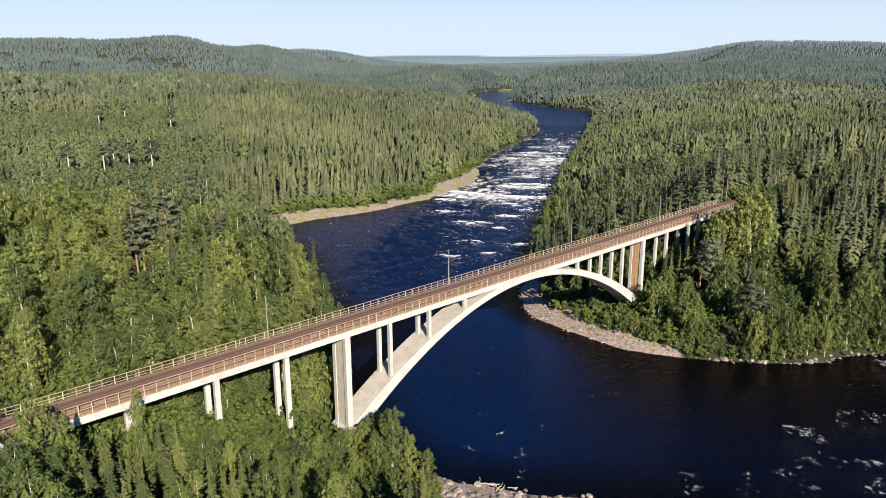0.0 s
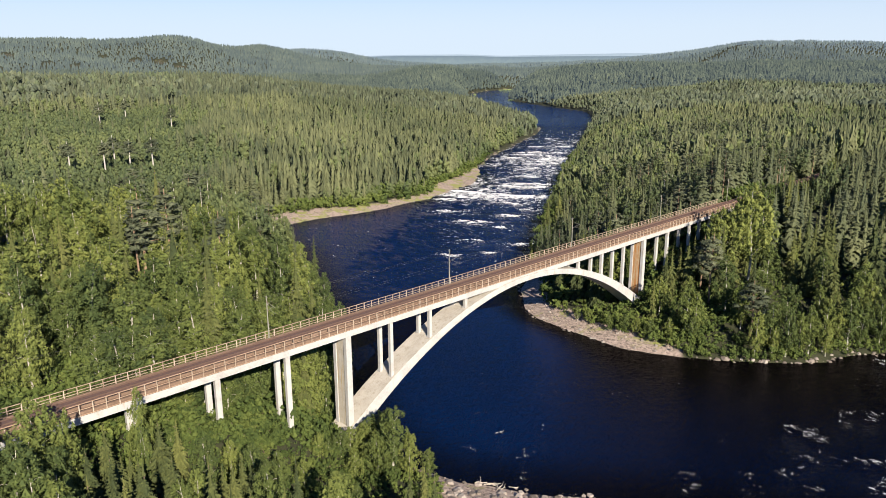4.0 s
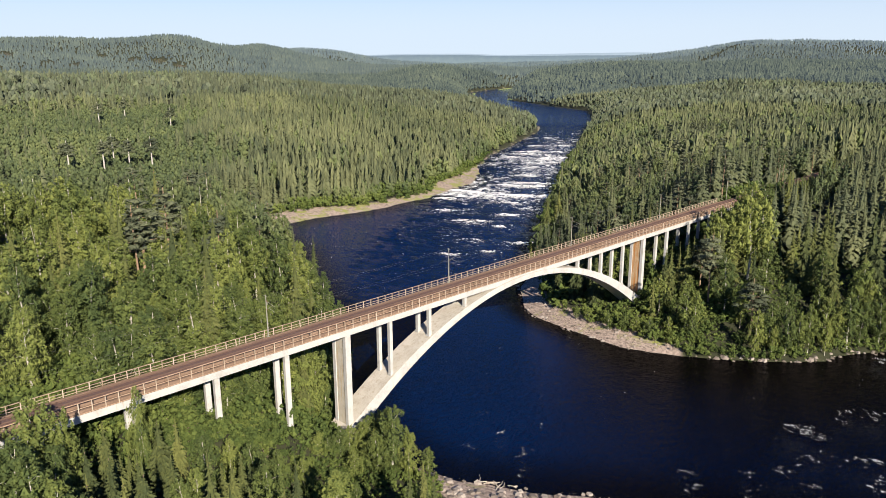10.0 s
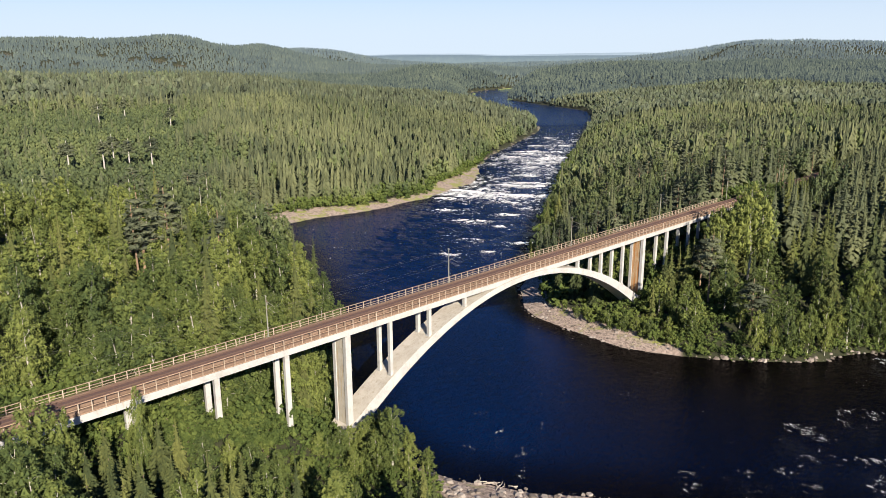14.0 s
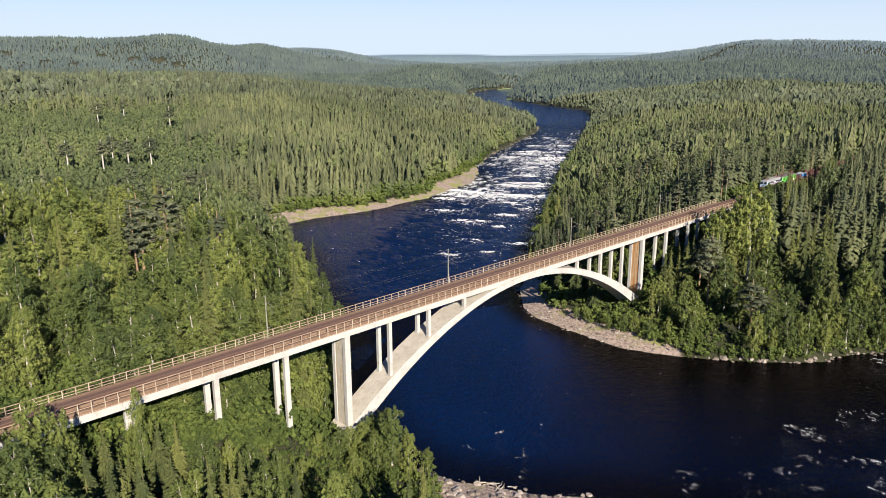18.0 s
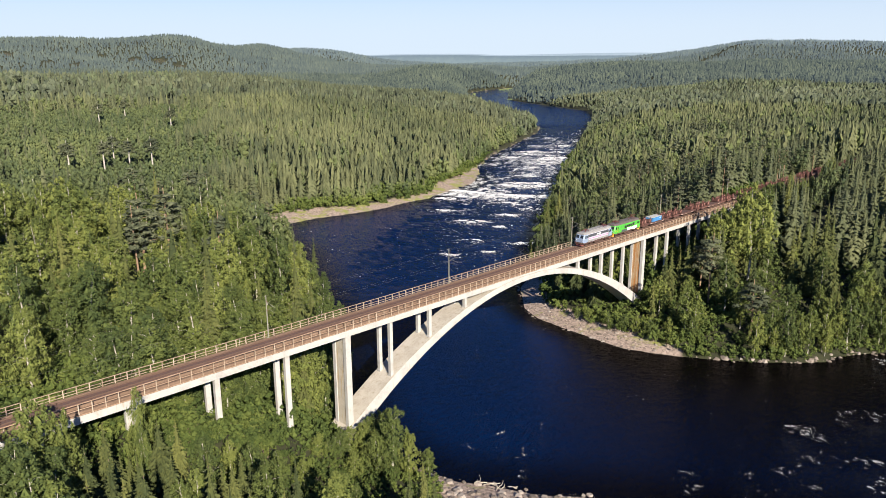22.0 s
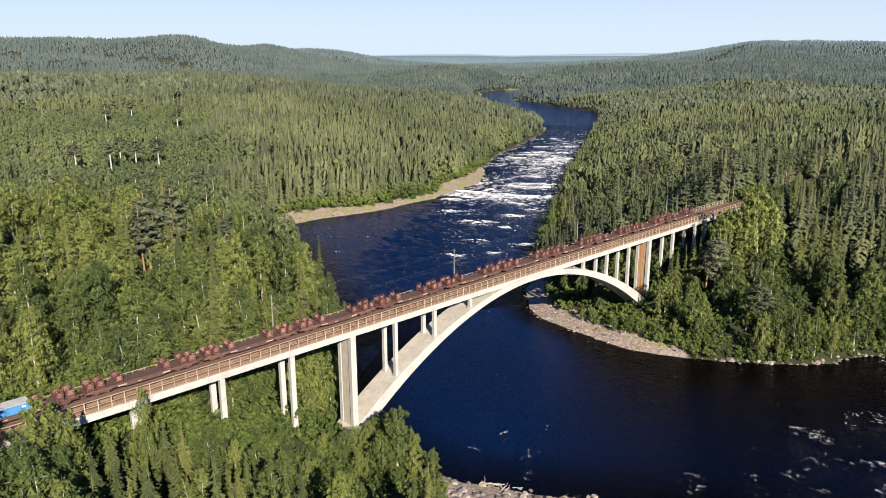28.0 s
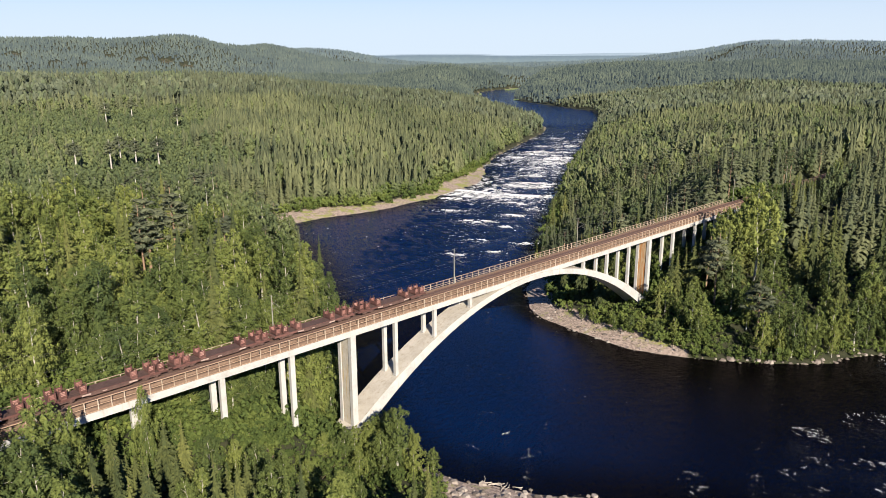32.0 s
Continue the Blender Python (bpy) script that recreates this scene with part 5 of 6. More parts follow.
# a close row beside the line where it runs into the woods, topped to fit the camera's view
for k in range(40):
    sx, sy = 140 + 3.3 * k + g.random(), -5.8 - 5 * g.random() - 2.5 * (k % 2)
    z, top = float(land(np.array([sx]), np.array([sy]))[0][0]), float(sight_line_cap(sx, sy))
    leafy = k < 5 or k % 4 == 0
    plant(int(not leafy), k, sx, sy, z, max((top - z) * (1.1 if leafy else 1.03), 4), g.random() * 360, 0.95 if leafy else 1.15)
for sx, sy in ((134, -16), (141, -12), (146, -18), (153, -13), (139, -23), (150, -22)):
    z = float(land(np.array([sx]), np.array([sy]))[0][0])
    plant(0, sx, sx, sy, z, (float(sight_line_cap(sx, sy)) - z) * 1.1, g.random() * 360, 1.0)
# tall old pines with long pale trunks above the young woods
for sx, sy in ((92.7, 302.4), (78.5, 299.1), (46.6, 299.2), (77.5, 318.7), (161.3, 508.7), (163.8, 429.4), (64, 297.1), (130, 480)):
    z = float(land(np.array([sx]), np.array([sy]))[0][0])
    plant(3, int(g.integers(4)), sx, sy, z, 23, g.random() * 360, 1.15, "tall old pine with a long pale bare trunk")


# ---- train: local x = 0 at the leading buffers, the train points to -x; z = 0 on the rails ----
LILAC = plain("silver lilac paint", (0.42, 0.42, 0.48), 0.4, vary=0.22)
PALE_BLUE = plain("pale blue paint", (0.22, 0.28, 0.39), 0.4, vary=0.25)
DARK_GREY = plain("dark grey paint", (0.07, 0.075, 0.09), 0.45)
PINK = plain("pink stripe paint", (0.48, 0.17, 0.34), 0.4)
SILVER_ROOF = plain("sooty light roof", (0.25, 0.24, 0.235), 0.6, vary=0.25)
DARK_ROOF = plain("sooty dark roof", (0.10, 0.085, 0.08), 0.7, vary=0.3)
GREEN = plain("bright green paint", (0.075, 0.38, 0.05), 0.4, vary=0.2)
BLACK = plain("black paint", (0.02, 0.02, 0.02), 0.5)
WHITE = plain("white paint", (0.78, 0.78, 0.76), 0.4)
YELLOW = plain("yellow paint", (0.55, 0.29, 0.03), 0.5, vary=0.25)
RED = plain("grimy red paint", (0.17, 0.05, 0.042), 0.6, vary=0.3)
OXIDE = material("red oxide steel", (0.105, 0.048, 0.040), (0.055, 0.027, 0.023), (0.17, 0.085, 0.07), size=0.9, rough=0.85, spread=0.25)
OXIDE_PANEL = material("faded oxide panel", (0.25, 0.115, 0.095), (0.14, 0.065, 0.055), (0.34, 0.20, 0.17), size=0.6, rough=0.85, spread=0.3)
GRIME = material("brake-dust brown underframe", (0.085, 0.050, 0.042), (0.045, 0.028, 0.024), (0.14, 0.085, 0.07), size=0.8, rough=0.95)
PALE_PLATE = plain("worn pale pink plate", (0.34, 0.25, 0.21), 0.8, vary=0.3)
BLUE_BOX = material("faded blue container paint", (0.055, 0.20, 0.42), (0.035, 0.13, 0.3), (0.11, 0.28, 0.5), size=1.6, rough=0.6)
GREY_TOP = material("dusty grey container roof", (0.40, 0.40, 0.37), (0.28, 0.27, 0.25), (0.52, 0.52, 0.48), size=1.4, rough=0.8)
PANTO = plain("red-brown pantograph steel", (0.13, 0.045, 0.04), 0.5)


def outline_body(name, mat, x0, x1, prof_z, nose=0.55, half=1.5):
    """A body between heights, whose ends lean back and whose top edges are rounded; prof_z: (height, half width, end setback)."""
    bm = bmesh.new()
    rows = []
    for z, w, back in prof_z:
        c = 0.28
        rows.append([bm.verts.new(p) for p in ((x0 + back + c, -w, z), (x1 - back - c, -w, z), (x1 - back, -w + c, z), (x1 - back, w - c, z), (x1 - back - c, w, z), (x0 + back + c, w, z), (x0 + back, w - c, z), (x0 + back, -w + c, z))])
    for a, b in zip(rows, rows[1:]):
        for k in range(8):
            bm.faces.new((a[k], a[(k + 1) % 8], b[(k + 1) % 8], b[k]))
    bm.faces.new(rows[0][::-1])
    bm.faces.new(rows[-1])
    return finish(bm, name, mat)


def wheel_mesh(r):
    bm = bmesh.new()
    for y in (-0.75, 0.75):
        rod(bm, (0, y - 0.065, 0), (0, y + 0.065, 0), r, sides=20)
        rod(bm, (0, y - 0.09, 0), (0, y + 0.09, 0), r * 0.35, sides=10)
    rod(bm, (0, -0.75, 0), (0, 0.75, 0), 0.09, sides=8)
    return finish(bm, "wheelset", GRIME)


WHEEL_BIG, WHEEL_SMALL = wheel_mesh(0.62), wheel_mesh(0.46)


def bogie(parent, x, base, r, mesh):
    bm = bmesh.new()
    for y in (-1.05, 1.05):
        box(bm, x - base / 2 - 0.6, x + base / 2 + 0.6, y - 0.08, y + 0.08, r - 0.05, r + 0.35, 0.03)
        for s in (-1, 1):
            box(bm, x + s * base / 2 - 0.2, x + s * base / 2 + 0.2, y - 0.14, y + 0.14, r - 0.22, r + 0.3, 0.04)
            rod(bm, (x + s * 0.5, y, r - 0.1), (x + s * 0.5, y, r + 0.5), 0.12)
    box(bm, x - 0.3, x + 0.3, -1.1, 1.1, r, r + 0.3)
    b = part("bogie", finish(bm, "bogie", GRIME), parent, label="grimy two-axle bogie")
    for s in (-1, 1):
        part("wheelset", mesh, b, pose(x + s * base / 2, 0, r))


def pantograph(parent, x, up):
    bm = bmesh.new()
    for s in (-0.85, 0.85):
        rod(bm, (x + s, -0.65, 4.16), (x + s, 0.65, 4.16), 0.035, sides=5)
    for y in (-0.6, 0.6):
        rod(bm, (x - 0.9, y, 4.16), (x + 0.9, y, 4.16), 0.035, sides=5)
    for y in (-0.6, 0.6):
        for s in (-0.8, 0.8):
            rod(bm, (x + s, y, 3.9), (x + s, y, 4.15), 0.07)
    knee, head = (4.75, 5.0) if up else (4.38, 4.42)
    for y in (-0.45, 0.45):
        rod(bm, (x + 0.8, y, 4.2), (x - 0.7, y * 0.7, knee - (0 if up else 0.1)), 0.035, sides=5)
        rod(bm, (x - 0.7, y * 0.7, knee - (0 if up else 0.1)), (x + 0.3, y * 0.9, head), 0.03, sides=5)
        rod(bm, (x - 0.8, y, 4.2), (x + 0.9, y * 0.7, knee - (0 if up else 0.1)), 0.035, sides=5)
        rod(bm, (x + 0.9, y * 0.7, knee - (0 if up else 0.1)), (x + 0.3, y * 0.9, head), 0.03, sides=5)
    for s in (0.1, 0.5):
        rod(bm, (x + s, -0.85, head + 0.03), (x + s, 0.85, head + 0.03), 0.04, sides=5)
    part("pantograph", finish(bm, "pantograph", PANTO), parent, label="red-brown raised pantograph" if up else "red-brown folded pantograph")


def loco(name, label, side, ends, roof, skirt, buffer_mat, raised):
    t = thing(name, label, "locomotive", group="locomotives of the train")
    L = 15.5
    part("underframe", outline_body("underframe", GRIME, 0.5, L - 0.5, ((0.75, 1.3, 0.3), (1.15, 1.38, 0.1))), t)
    body = part("body", outline_body("body", side, 0.55, L - 0.55, ((1.1, 1.48, 0.0), (2.1, 1.5, 0.0), (3.35, 1.46, 0.42), (3.62, 1.30, 0.5))), t)
    for a, b in ((0.53, 2.4), (L - 2.4, L - 0.53)):
        f = a < 5
        bm = bmesh.new()
        x0, x1 = (a, b) if f else (b, a)
        s = 1 if f else -1
        for z0, z1, w0, w1, k0, k1 in ((1.12, 2.1, 1.492, 1.512, 0, 0), (2.1, 3.36, 1.512, 1.472, 0, 0.42)):
            lo = [(x0 + s * k0, -w0 + 0.28), (x0 + s * (k0 + 0.28), -w0), (x1, -w0)]
            hi = [(x0 + s * k1, -w1 + 0.28), (x0 + s * (k1 + 0.28), -w1), (x1, -w1)]
            for sy in (1, -1):
                v0 = [bm.verts.new((p, q * sy, z0)) for p, q in lo]
                v1 = [bm.verts.new((p, q * sy, z1)) for p, q in hi]
                for i in range(2):
                    bm.faces.new((v0[i], v0[i + 1], v1[i + 1], v1[i]))
            fr = [bm.verts.new(p) for p in ((x0 + s * k0, -w0 + 0.28, z0), (x0 + s * k0, w0 - 0.28, z0), (x0 + s * k1, w1 - 0.28, z1), (x0 + s * k1, -w1 + 0.28, z1))]
            bm.faces.new(fr)
        part("cab", finish(bm, "cab", ends), t, label="painted driver's cab end")
        for y in (-0.72, 0.72):
            bm = bmesh.new()
            e = x0 - s * 0.012
            q = [bm.verts.new(p) for p in ((e + s * 0.10, y - 0.48, 2.4), (e + s * 0.10, y + 0.48, 2.4), (e + s * 0.36, y + 0.46, 3.2), (e + s * 0.36, y - 0.46, 3.2))]
            r = bmesh.ops.extrude_face_region(bm, geom=[bm.faces.new(q)])
            bmesh.ops.translate(bm, vec=(-s * 0.03, 0, 0), verts=[g for g in r["geom"] if isinstance(g, bmesh.types.BMVert)])
            part("windscreen", finish(bm, "windscreen", GLASS), t, label="dark cab windscreen")
        for y in (-0.95, 0.95):
            bm = bmesh.new()
            rod(bm, (x0 - s * 0.06, y, 1.75), (x0 + s * 0.1, y, 1.75), 0.13, sides=12)
            part("headlight", finish(bm, "headlight", WHITE), t)
            bm = bmesh.new()
            rod(bm, (x0 - s * 0.55, y * 0.92, 1.05), (x0, y * 0.92, 1.05), 0.11, sides=10)
            rod(bm, (x0 - s * 0.57, y * 0.92, 1.05), (x0 - s * 0.48, y * 0.92, 1.05), 0.24, sides=12)
            part("buffer", finish(bm, "buffer", GRIME), t)
        part("buffer_beam", box_mesh("buffer_beam", buffer_mat, min(x0 - s * 0.1, x0 + s * 0.2), max(x0 - s * 0.1, x0 + s * 0.2), -1.35, 1.35, 0.72, 1.22, 0.04), t)
        part("snowplough", outline_body("snowplough", RED if buffer_mat is not YELLOW else YELLOW, min(x0 - s * 0.25, x0 + s * 0.9), max(x0 - s * 0.25, x0 + s * 0.9), ((0.3, 1.2, 0.1), (0.62, 1.15, 0.15))), t)
        for y in (-1, 1):
            xs = sorted((x0 + s * 0.72, x0 + s * 1.35))
            part("cab_window", box_mesh("cab_window", GLASS, xs[0], xs[1], y * 1.49 - 0.02, y * 1.49 + 0.02, 2.3, 3.0, 0.02), t)
            xs = sorted((x0 + s * 1.55, x0 + s * 2.15))
            door = part("cab_door", box_mesh("cab_door", ends, xs[0], xs[1], y * 1.5 - 0.025, y * 1.5 + 0.025, 1.15, 3.1, 0.015), t)
            part("door_window", box_mesh("door_window", GLASS, xs[0] + 0.1, xs[1] - 0.1, y * 1.5 - 0.04, y * 1.5 + 0.04, 2.35, 2.95), door)
            bm = bmesh.new()
            for k in (0, 0.72):
                rod(bm, (x0 + s * (1.48 + k), y * 1.58, 1.25), (x0 + s * (1.48 + k), y * 1.58, 2.6), 0.025, sides=6)
            part("handrail", finish(bm, "handrail", YELLOW if buffer_mat is YELLOW else STEEL), door)
    part("roof", outline_body("roof", roof, 0.9, L - 0.9, ((3.37, 1.475, 0.0), (3.64, 1.35, 0.05), (3.78, 1.2, 0.12), (3.9, 0.85, 0.3))), t, label="sooty roof panels")
    bm = bmesh.new()
    for x in (4.9, 6.3, 8.0, 9.6):
        box(bm, x, x + 1.0, -0.75, 0.75, 3.85, 4.08, 0.04)
    for x in (5.4, 7.4, 9.2, 10.4):
        rod(bm, (x, 0.3, 3.9), (x, 0.3, 4.35), 0.07)
    rod(bm, (3.8, 0.3, 4.32), (11.6, 0.3, 4.32), 0.03)
    part("roof_equipment", finish(bm, "roof_equipment", roof), t)
    pantograph(t, 3.2, False)
    pantograph(t, L - 3.2, raised)
    for x in (3.9, L - 3.9):
        bogie(t, x, 2.7, 0.62, WHEEL_BIG)
    part("transformer_tank", box_mesh("transformer_tank", GRIME, 6.3, 9.2, -1.2, 1.2, 0.35, 0.8, 0.05), t)
    for y in (-1, 1):
        for k, x in enumerate((3.6, 5.3, 9.4, 11.0)):
            g = part("grille", box_mesh("grille", DARK_GREY if skirt else side, x, x + 1.1, y * 1.5 - 0.03, y * 1.5 + 0.03, 2.45, 3.15, 0.01), t)
            for q in range(5):
                part("slat", box_mesh("slat", DARK_GREY, x + 0.04, x + 1.06, y * 1.5 - 0.045, y * 1.5 + 0.045, 2.52 + q * 0.12, 2.56 + q * 0.12), g)
    return t


front_loco = loco("locomotive", "silver lilac electric locomotive with pale blue ends and pink stripe", LILAC, PALE_BLUE, SILVER_ROOF, True, GRIME, False)
for y in (-1, 1):
    part("window_band", box_mesh("window_band", DARK_GREY, 2.45, 13.05, y * 1.492 - 0.018, y * 1.492 + 0.018, 2.42, 3.2), front_loco, label="dark grey side band")
    part("stripe", box_mesh("stripe", PINK, 2.45, 13.05, y * 1.5 - 0.016, y * 1.5 + 0.016, 1.92, 2.1), front_loco, label="pink side stripe")
    for x in (6.9, 8.0):
        part("lettering_bar", box_mesh("lettering_bar", WHITE, x, x + 1.0, y * 1.52 - 0.015, y * 1.52 + 0.015, 2.6, 2.95), front_loco)
for y in (-1, 1):
    part("lower_band", box_mesh("lower_band", SILVER_ROOF, 2.45, 13.05, y * 1.49 - 0.012, y * 1.49 + 0.012, 1.14, 1.6), front_loco, label="grimy grey lower side band")
green_loco = loco("locomotive", "bright green electric locomotive with dark roof and white shapes", GREEN, GREEN, DARK_ROOF, False, YELLOW, True)
for y in (-1, 1):
    part("skirt_band", box_mesh("skirt_band", DARK_GREY, 4.4, 13.4, y * 1.503 - 0.016, y * 1.503 + 0.016, 1.14, 1.75), green_loco, label="dark grey lower side band")
    for k in range(5):
        part("lettering_bar", box_mesh("lettering_bar", BLACK, 6.0 + k * 1.1, 6.0 + k * 1.1 + 0.95, y * 1.52 - 0.02, y * 1.52 + 0.02, (1.95, 2.2, 2.2, 2.2, 2.2)[k], (2.75, 2.85, 2.85, 2.85, 3.05)[k]), green_loco, label="black shape on the side")
        part("lettering_bar", box_mesh("lettering_bar", WHITE, 7.4 + k * 1.1, 7.4 + k * 1.1 + 0.98, y * 1.52 - 0.022, y * 1.52 + 0.022, (1.2, 1.2, 1.2, 0.95, 1.2)[k], (2.0, 1.95, 1.9, 1.95, 2.0)[k]), green_loco, label="white shape on the side")
    part("warning_bar", box_mesh("warning_bar", YELLOW, 1.0, 1.5, y * 1.525 - 0.01, y * 1.525 + 0.01, 1.85, 1.97), green_loco)

WAGON = 19.6


def bunk_meshes():
    """Stake bunk for logs: a cross beam, and at each side a stout upright with a hoop on it."""
    beam = box_mesh("bunk_beam", OXIDE, -0.45, 0.45, -1.4, 1.4, 1.18, 1.36, 0.02)
    bm = bmesh.new()
    for s in (-0.47, 0.47):
        box(bm, s - 0.1, s + 0.1, -0.2, 0.2, 1.3, 2.5, 0.03)
    box(bm, -0.4, 0.4, -0.06, 0.06, 1.36, 2.4, 0.02)
    up = finish(bm, "stake", OXIDE)
    bm = bmesh.new()
    for z in (1.66, 1.9, 2.14):
        box(bm, -0.33, 0.33, -0.1, 0.1, z, z + 0.15, 0.01)
    panel = finish(bm, "stake_panel", OXIDE_PANEL)
    wall = box_mesh("bolster", OXIDE, -0.05, 0.05, -0.8, 0.8, 1.36, 2.05, 0.02)
    bm = bmesh.new()
    for s in (-0.5, 0.5):
        rod(bm, (s, 0, 2.4), (s, 0, 2.8), 0.04, sides=6)
    rod(bm, (-0.53, 0, 2.79), (0.53, 0, 2.79), 0.04, sides=6)
    hoop = finish(bm, "hoop", OXIDE)
    return beam, up, panel, hoop, wall


BUNK = bunk_meshes()


def wagon():
    t = thing("timber_wagon", "empty rust-brown timber wagon with stake bunks", "wagon", group="timber wagons of the train")
    bm = bmesh.new()
    for y in (-1.25, 1.25):
        box(bm, 0.6, WAGON - 0.6, y - 0.1, y + 0.1, 0.78, 1.16, 0.02)
    box(bm, 0.6, WAGON - 0.6, -0.35, 0.35, 0.7, 1.1)
    for x in np.arange(0.7, WAGON - 0.5, 1.5):
        box(bm, x - 0.08, x + 0.08, -1.2, 1.2, 0.82, 1.08)
    part("underframe", finish(bm, "underframe", OXIDE), t)
    part("floor_plate", box_mesh("floor_plate", GRIME, 0.6, WAGON - 0.6, -1.2, 1.2, 1.10, 1.15), t)
    for y in (-1.37, 1.37):
        bm = bmesh.new()
        c = WAGON / 2
        v = [bm.verts.new((c + q, y, z)) for q, z in ((-4.6, 0.95), (-2.9, 0.5), (2.9, 0.5), (4.6, 0.95), (4.6, 1.12), (-4.6, 1.12))]
        r = bmesh.ops.extrude_face_region(bm, geom=[bm.faces.new(v)])
        bmesh.ops.translate(bm, vec=(0, 0.03 if y > 0 else -0.03, 0), verts=[q for q in r["geom"] if isinstance(q, bmesh.types.BMVert)])
        part("side_sill", finish(bm, "side_sill", GRIME), t)
        for q in (-1, 1):
            xs = sorted((c + q * 2.95, c + q * 4.3))
            part("sill_plate", box_mesh("sill_plate", PALE_PLATE, *xs, y - 0.05, y + 0.05, 0.72, 1.0, 0.02), t, label="pale worn plate on the sill")
        part("marking_bar", box_mesh("marking_bar", PALE_PLATE, c - 1.2, c - 0.5, y - 0.05, y + 0.05, 0.7, 0.85), t)
    for k in (-8.35, -6.8, -3.9, 3.9, 6.8, 8.35):
        b = part("bunk", BUNK[0], t, pose(WAGON / 2 + k, 0, 0))
        for x in (-0.5, 0.5):
            part("bolster", BUNK[4], b, pose(x, 0, 0))
        for y in (-1.0, 1.0):
            part("stake", BUNK[1], b, pose(0, y, 0))
            part("stake_panel", BUNK[2], b, pose(0, y, 0))
            part("hoop", BUNK[3], b, pose(0, y, 0))
    for x in (3.1, WAGON - 3.1):
        bogie(t, x, 1.8, 0.46, WHEEL_SMALL)
    for x, s in ((0.6, -1), (WAGON - 0.6, 1)):
        bm = bmesh.new()
        box(bm, x - 0.1, x + 0.1, -1.35, 1.35, 0.75, 1.2)
        part("end_beam", finish(bm, "end_beam", OXIDE), t)
        for y in (-0.87, 0.87):
            bm = bmesh.new()
            rod(bm, (x, y, 1.05), (x + s * 0.55, y, 1.05), 0.1)
            rod(bm, (x + s * 0.5, y, 1.05), (x + s * 0.59, y, 1.05), 0.22, sides=10)
            part("buffer", finish(bm, "buffer", GRIME), t)
    return t


first_wagon = wagon()
wagons = [first_wagon] + [copy_thing(first_wagon, pose(0, 0, 0)) for k in range(10)]

# a small blue container rides in the first wagon's gap
container = thing("container", "blue steel container with pale grey roof on a wagon", "container")
bm = bmesh.new()
box(bm, -2.75, 2.75, -1.2, 1.2, 0.02, 1.3)
part("shell", finish(bm, "shell", BLUE_BOX), container)
part("roof", box_mesh("roof", GREY_TOP, -2.8, 2.8, -1.24, 1.24, 1.304, 1.4, 0.02), container, label="pale grey roof")
rib = box_mesh("rib", BLUE_BOX, -0.05, 0.05, -0.03, 0.03, 0.1, 1.26)
for y in (-1.22, 1.22):
    for k in range(11):
        part("rib", rib, container, pose(-2.45 + 0.49 * k, y, 0))
for x in (-2.7, 2.7):
    for y in (-1.17, 1.17):
        part("corner_post", box_mesh("corner_post", BLUE_BOX, x - 0.09, x + 0.09, y - 0.09, y + 0.09, 0.0, 1.35), container)
part("marking_bar", box_mesh("marking_bar", WHITE, 1.6, 2.1, -1.27, -1.255, 0.8, 1.05), container)


# ---- stones ----
STONE = material("pale river stone", (0.20, 0.165, 0.138), (0.11, 0.09, 0.074), (0.30, 0.26, 0.225), size=1.2, rough=0.9, bump=0.5, island=0.5, spread=0.5)


def stone_verts(g):
    v = np.array([(1, 0, 0), (0.5, 0.87, 0), (-0.5, 0.87, 0), (-1, 0, 0), (-0.5, -0.87, 0), (0.5, -0.87, 0), (0.6, 0.2, 0.6), (-0.1, 0.65, 0.65), (-0.6, -0.1, 0.6), (0.1, -0.6, 0.62)])
    v = v * (1 + 0.28 * (g.random((10, 3)) - 0.5) * 2)
    v[:6, 2] = -0.35
    f = np.array([(0, 1, 6), (1, 7, 6), (1, 2, 7), (2, 3, 8), (2, 8, 7), (3, 4, 8), (4, 9, 8), (4, 5, 9), (5, 6, 9), (5, 0, 6), (6, 7, 8), (6, 8, 9)])
    return v, f


gs = np.random.default_rng(31)
stones_t = [stone_verts(gs) for k in range(6)]
stone_meshes = [mesh_from("boulder", v, f, STONE) for v, f in stones_t]


def on_bank(step, r1, lo, hi, seed, keep):
    """Places on the bare banks, between two distances from the waterline."""
    g = np.random.default_rng(seed)
    n = int(2 * r1 / step)
    x = EYE[0] - r1 + (g.random((n, n)) + np.arange(n)[:, None]) * step
    y = EYE[1] - r1 + (g.random((n, n)) + np.arange(n)[None]) * step
    x, y = x.ravel(), y.ravel()
    az = np.degrees(np.arctan2(y - EYE[1], x - EYE[0]))
    r = np.hypot(x - EYE[0], y - EYE[1])
    ok = (az > 10) & (az < 80) & (r < r1) & (r > 90)
    x, y = x[ok], y[ok]
    near = np.minimum(to_line(x, y, LEFT_BANK), to_line(x, y, RIGHT_BANK)) < 22
    x, y = x[near], y[near]
    h, d, left = land(x, y)
    rocky = np.where((x > 80) & (y < -18), np.where(y < -46, 0.3, 0.7) * keep, np.where(left & (y > 120), 0.22, 1.0) * keep)
    ok = (d > lo) & (d < bank_width(x, y, left) * hi) & (g.random(len(x)) < rocky)
    return x[ok], y[ok], h[ok], g


